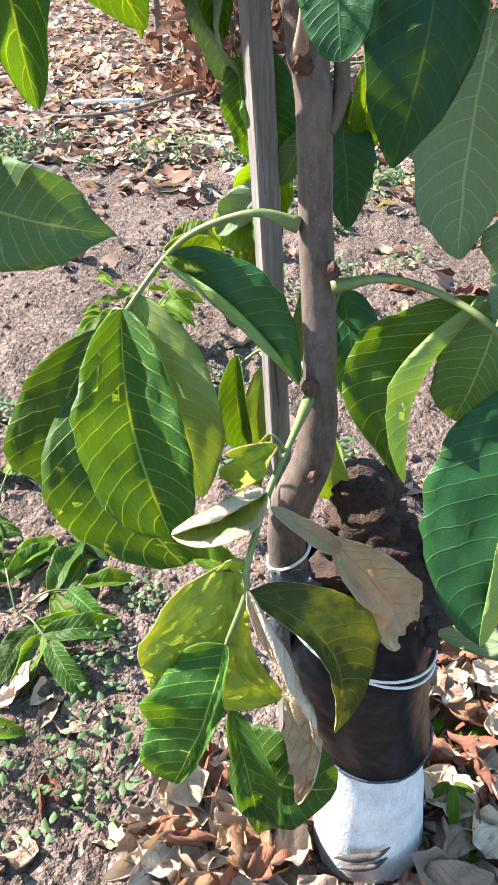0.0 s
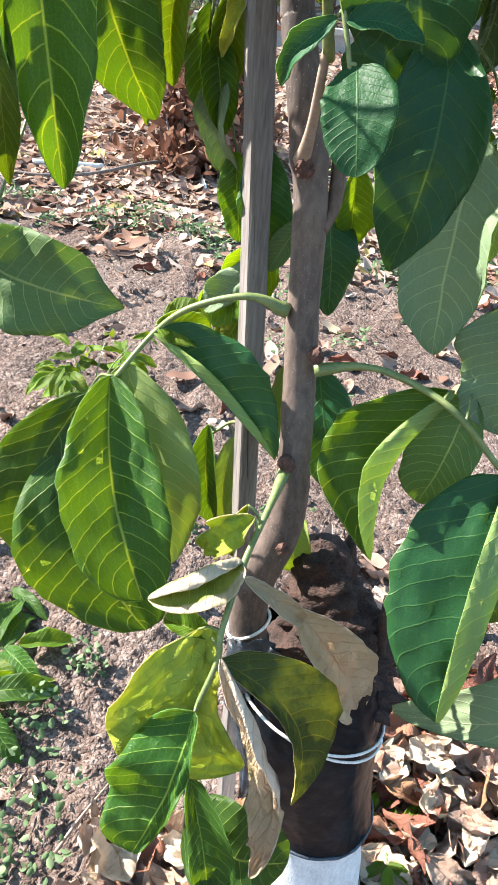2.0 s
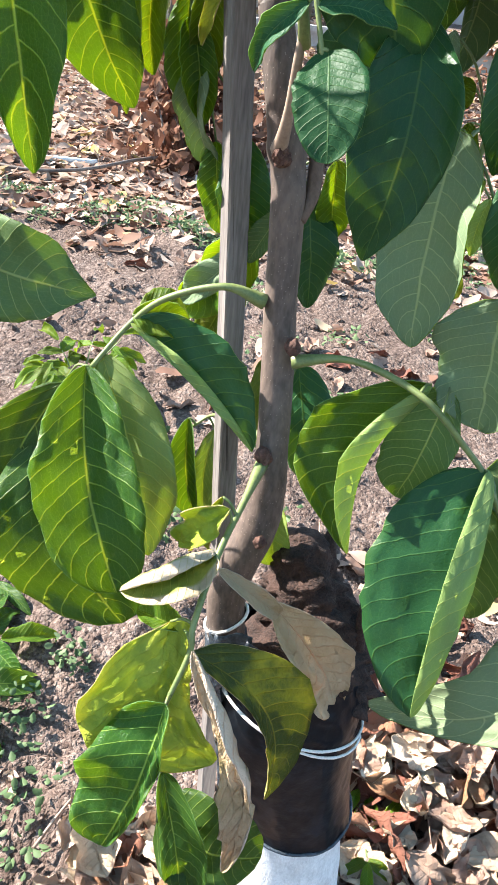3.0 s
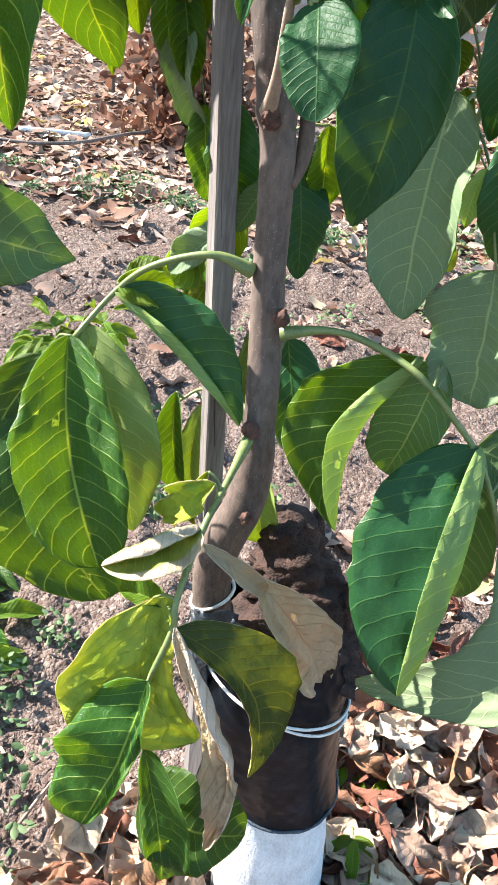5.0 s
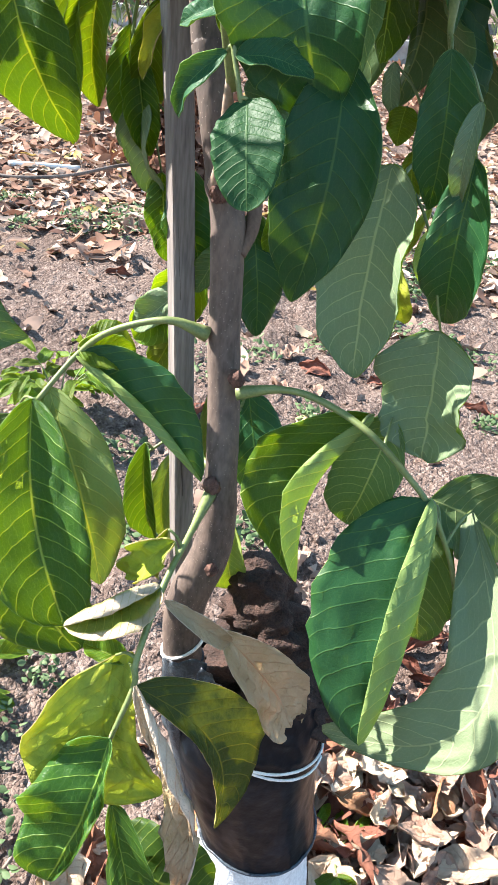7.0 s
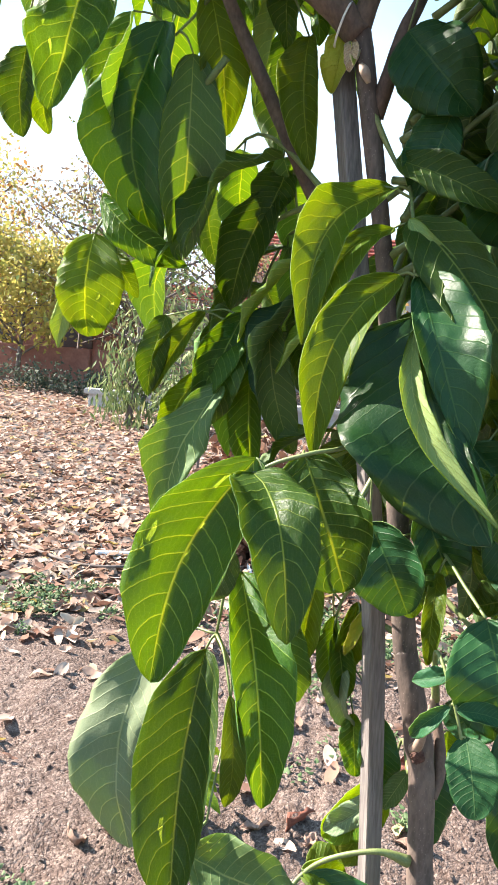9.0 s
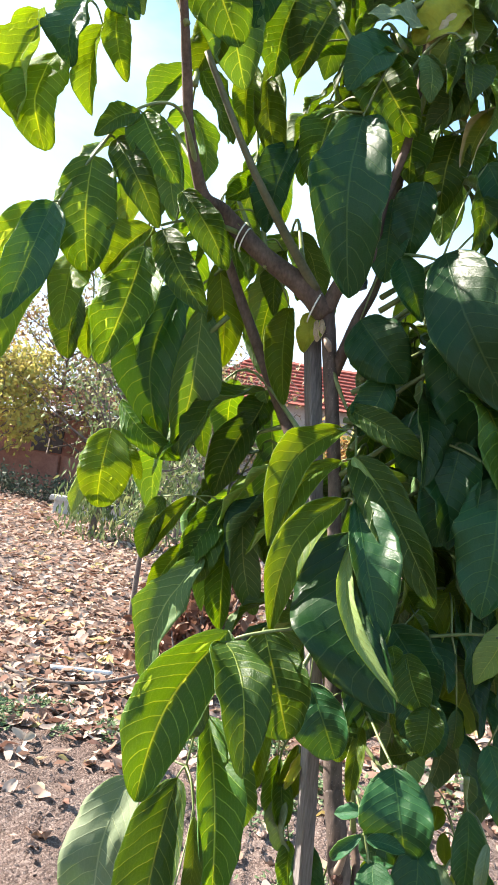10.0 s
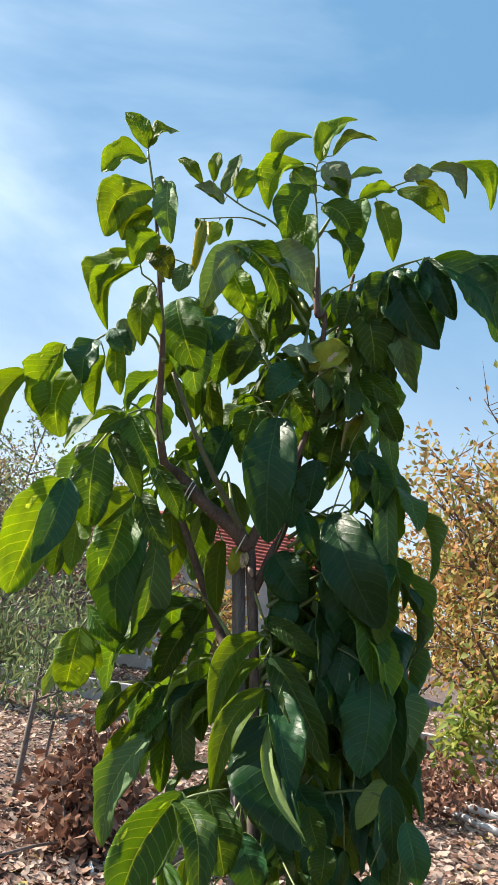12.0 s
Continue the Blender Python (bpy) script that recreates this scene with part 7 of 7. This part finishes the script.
for k in range(16):
    me = dry_leaf_mesh(700 + k, 0.075 + 0.016 * (k % 5), 0.048 + 0.009 * (k % 4))
    me.materials.append(FALLEN[KINDS[k]])
    me.materials.append(FALLEN[(KINDS[k] + 2) % 3] if k % 3 == 1 else FALLEN[KINDS[k]])
    fallen_meshes.append(me)


def lay(place, rng, pile):
    x, y = place(rng)
    k = rng.randrange(16)
    m = Matrix.Translation((x, y, ground_height(x, y) - 0.006 + pile * rng.random())) @ Euler((rng.gauss(0, 0.35), rng.gauss(0, 0.35), rng.uniform(0, 6.28))).to_matrix().to_4x4() @ Matrix.Diagonal((*[rng.uniform(0.55, 1.1)] * 3, 1))
    return (x - 0.345) ** 2 + (y - 0.80) ** 2 > 0.0105, k, m


def strew(count, place, seed, pile=0.0):
    rng = random.Random(seed)
    made = 0
    while made < count:
        clear, k, m = lay(place, rng, pile)
        if clear:
            ob = new("fallen_leaf", fallen_meshes[k])
            ob.matrix_world = m
            tagged(ob, FALLEN_LABELS[KINDS[k]], "dry leaf", "dry leaves round the trunk")
            made += 1


def strew_rest(areas, seed):
    """Fallen leaves farther off, too many to tell apart."""
    rng = random.Random(seed)
    verts, faces, slots, uvs = [], [], [], []
    for count, place, pile in areas:
        for q in range(count):
            clear, k, m = lay(place, rng, pile)
            if clear:
                me, n = fallen_meshes[k], len(verts)
                verts += [m @ v.co for v in me.vertices]
                faces += [tuple(n + i for i in p.vertices) for p in me.polygons]
                slots += [KINDS[k]] * len(me.polygons)
                uvs += [d.uv[:] for d in me.uv_layers[0].data]
    me = mesh_from("leaf_litter", verts, faces)
    me.polygons.foreach_set("material_index", slots)
    me.uv_layers.new(name="leaf").data.foreach_set("uv", np.array(uvs, dtype=np.float32).ravel())
    tagged(part("leaf_litter", me, FALLEN, None), "scattered tan and rust dry leaves on soil", "leaf litter", kind="stuff")


strew(165, lambda r: (0.38 + 0.42 * r.random() ** 0.9, 0.70 + 0.42 * r.random() ** 1.1), 801, 0.05)
strew(95, lambda r: (0.04 + 0.36 * r.random(), 0.66 + 0.24 * r.random()), 803, 0.035)
strew(22, lambda r: (-0.35 + 0.6 * r.random(), 0.70 + 0.5 * r.random()), 804)
strew_rest(((150, lambda r: (0.40 + 0.60 * r.random(), 0.80 + 0.50 * r.random() ** 1.2), 0.03), (150, lambda r: (0.36 + 0.5 * r.random(), 0.70 + 0.5 * r.random()), 0.02),
            (60, lambda r: (0.36 + 0.5 * r.random(), 1.0 + 0.6 * r.random()), 0.02), (40, lambda r: (-0.7 + 2.2 * r.random(), 1.3 + 1.6 * r.random()), 0.0), (50, lambda r: (-0.9 + 2.6 * r.random(), 2.4 + 1.6 * r.random()), 0.0)), 807)


def sprig(place, spread, count, seed, label, tone="green", size=0.11, rise=0.5):
    """A low shoot with a few leaflets, rooted in the soil."""
    rng = random.Random(seed)
    x, y = place
    o = Vector((x, y, ground_height(x, y) - 0.005))
    ob = thing("walnut_shoot", o, label, "seedling", "low green shoots")
    for k in range(count):
        a = 2 * math.pi * (k + rng.random() * 0.6) / count
        d = Vector((math.cos(a), math.sin(a), rise * rng.uniform(0.4, 1.2)))
        e = o + d * spread * rng.uniform(0.6, 1.0)
        rib = bar("compound_leaf", [(*o, 0.0025), (*(o.lerp(e, 0.5) + Vector((0, 0, 0.03))), 0.002), (*e, 0.0012)], STALK, ob, "", o, sides=6)
        for q in range(5):
            t = (0.55, 0.55, 0.8, 0.8, 1.0)[q]
            b = o.lerp(e, t) + Vector((0, 0, 0.015))
            side = (d.cross(Vector((0, 0, 1))).normalized() * (1, -1, 1, -1, 0)[q] + Vector((d.x, d.y, 0)).normalized() * (0.6 if q < 4 else 1.0)).normalized()
            L = size * rng.uniform(0.7, 1.15)
            tip = b + side * L + Vector((0, 0, rng.uniform(-0.05, 0.01)))
            tip.z = max(tip.z, ground_height(tip.x, tip.y) + 0.008)
            leaflet(rib, b, tip, L * 0.42, (rng.uniform(-0.4, 0.2), -0.5, 1), tone if rng.random() < 0.7 else "lime", origin=o)


sprig((-0.29, 1.13), 0.15, 4, 901, "low walnut shoot with glossy green leaves on bare soil", size=0.125, rise=0.35)
sprig((-0.44, 1.40), 0.16, 3, 902, "small walnut shoot with narrow green leaves", size=0.085, rise=0.5)
sprig((-0.35, 0.88), 0.12, 2, 903, "low green shoot beside dry leaves", size=0.09, rise=0.3)
sprig((-0.29, 2.09), 0.15, 9, 904, "bushy green walnut seedling on bare soil", "lime", size=0.092, rise=1.3)
sprig((0.475, 0.90), 0.06, 3, 905, "tiny bright green seedling among dry leaves", "lime", size=0.045, rise=0.9)
sprig((0.46, 0.80), 0.05, 3, 906, "tiny bright green seedling among dry leaves", "lime", size=0.04, rise=0.9)


def weed_patch(centres, count, seed, label, size=(0.008, 0.02), rad=0.06, height=0.05):
    rng = random.Random(seed)
    verts, faces = [], []
    for k in range(count):
        cx, cy, cr = rng.choice(centres)
        a, r = rng.uniform(0, 6.28), cr * math.sqrt(rng.random())
        x, y = cx + r * math.cos(a), cy + r * math.sin(a)
        c = Vector((x, y, ground_height(x, y) + height * rng.random() ** 1.5 + 0.003))
        L = rng.uniform(*size)
        d = Vector((rng.gauss(0, 1), rng.gauss(0, 1), rng.gauss(0.2, 0.5))).normalized()
        s = d.cross(Vector((rng.gauss(0, 0.4), rng.gauss(0, 0.4), 1))).normalized()
        n = d.cross(s)
        w = L * 0.3
        b = len(verts)
        verts += [c] + [c + d * L * t + s * w * k * g + n * w * abs(k) * 0.5 for t, g in ((0.28, 0.85), (0.55, 1.0), (0.8, 0.65)) for k in (-1, 0, 1)] + [c + d * L]
        faces += [(b, b + 1, b + 2), (b, b + 2, b + 3)] + [(b + q, b + q + 3, b + q + 4, b + q + 1) for q in (1, 2, 4, 5)] + [(b + 7, b + 10, b + 8), (b + 8, b + 10, b + 9)]
    ob = part("weeds", mesh_from("weeds", verts, faces), WEED, None)
    tagged(ob, label, "weeds", kind="stuff")


weed_patch([(-0.10, 1.05, 0.05), (-0.06, 0.93, 0.07), (-0.10, 0.86, 0.08), (-0.02, 0.80, 0.06), (-0.14, 0.78, 0.08), (-0.22, 0.80, 0.06), (-0.05, 1.17, 0.035)], 330, 951, "fine grey-green weeds creeping over the soil", (0.008, 0.021))
rngw = random.Random(77)
weed_patch([(rngw.uniform(-1.5, 1.6), 1.5 + 2.6 * rngw.random(), rngw.uniform(0.03, 0.10)) for k in range(60)], 3400, 952, "scattered tufts of small green weeds on bare soil", (0.012, 0.03), 0.08, 0.05)
weed_patch([(rngw.uniform(-2.0, 1.5), 3.4 + 0.6 * rngw.random(), rngw.uniform(0.06, 0.18)) for k in range(30)], 3000, 953, "low green weeds at the edge of the fallen leaves", (0.015, 0.035), 0.08, 0.06)

# ---- brick path ----
path = thing("brick_path", (4.0, 9.6, 0.0), "worn red brick garden path", "path", kind="structure")
brick_mesh = None
for i in range(14):
    for j in range(6):
        if brick_mesh is None:
            ob = block("brick", (0.24, 0.115, 0.06), (0, 0, 0), BRICK_PATH, path, bevel=0.006)
            brick_mesh = ob.data
        else:
            ob = new("brick", brick_mesh)
            ob.parent = path
        ob.location = ((i - 7) * 0.25 + (0.125 if j % 2 else 0), (j - 3) * 0.125 - 0.30 * (i - 7) * 0.25, 0.035)


def ground_twig(points, label):
    ob = thing("dry_twig", (points[0][0], points[0][1], 0.0), label, "twig", "dry twigs by the trunk")
    bar("twig", [(*p, r) for p, r in zip(points, (0.0028, 0.0024, 0.0014))], TAN_SHOOT, ob, "", ob.location, sides=8, rough=0.15, grain=60)


ground_twig([(0.001, 0.828, 0.03), (0.026, 0.88, 0.045), (0.055, 0.94, 0.05)], "pale dry leaf stalk resting on dead leaves")
ground_twig([(0.513, 0.876, 0.075), (0.535, 0.839, 0.07), (0.561, 0.801, 0.06)], "brown dry twig lying on dead leaves")


def loose_leaf(base, tip, width, tone, label):
    ob = thing("fallen_leaf", base, label, "fallen leaf", "green leaves on the soil")
    leaflet(ob, base, tip, width, (0.1, -0.3, 1.0), tone, fold=0.25, wave=0.2, name="blade", origin=base)


loose_leaf((-0.172, 1.096, 0.02), (-0.091, 1.126, 0.035), 0.026, "yellow", "yellow-green fallen leaf lying on bare soil")
loose_leaf((-0.261, 1.341, 0.02), (-0.15, 1.266, 0.03), 0.030, "green", "green fallen leaf lying on bare soil")
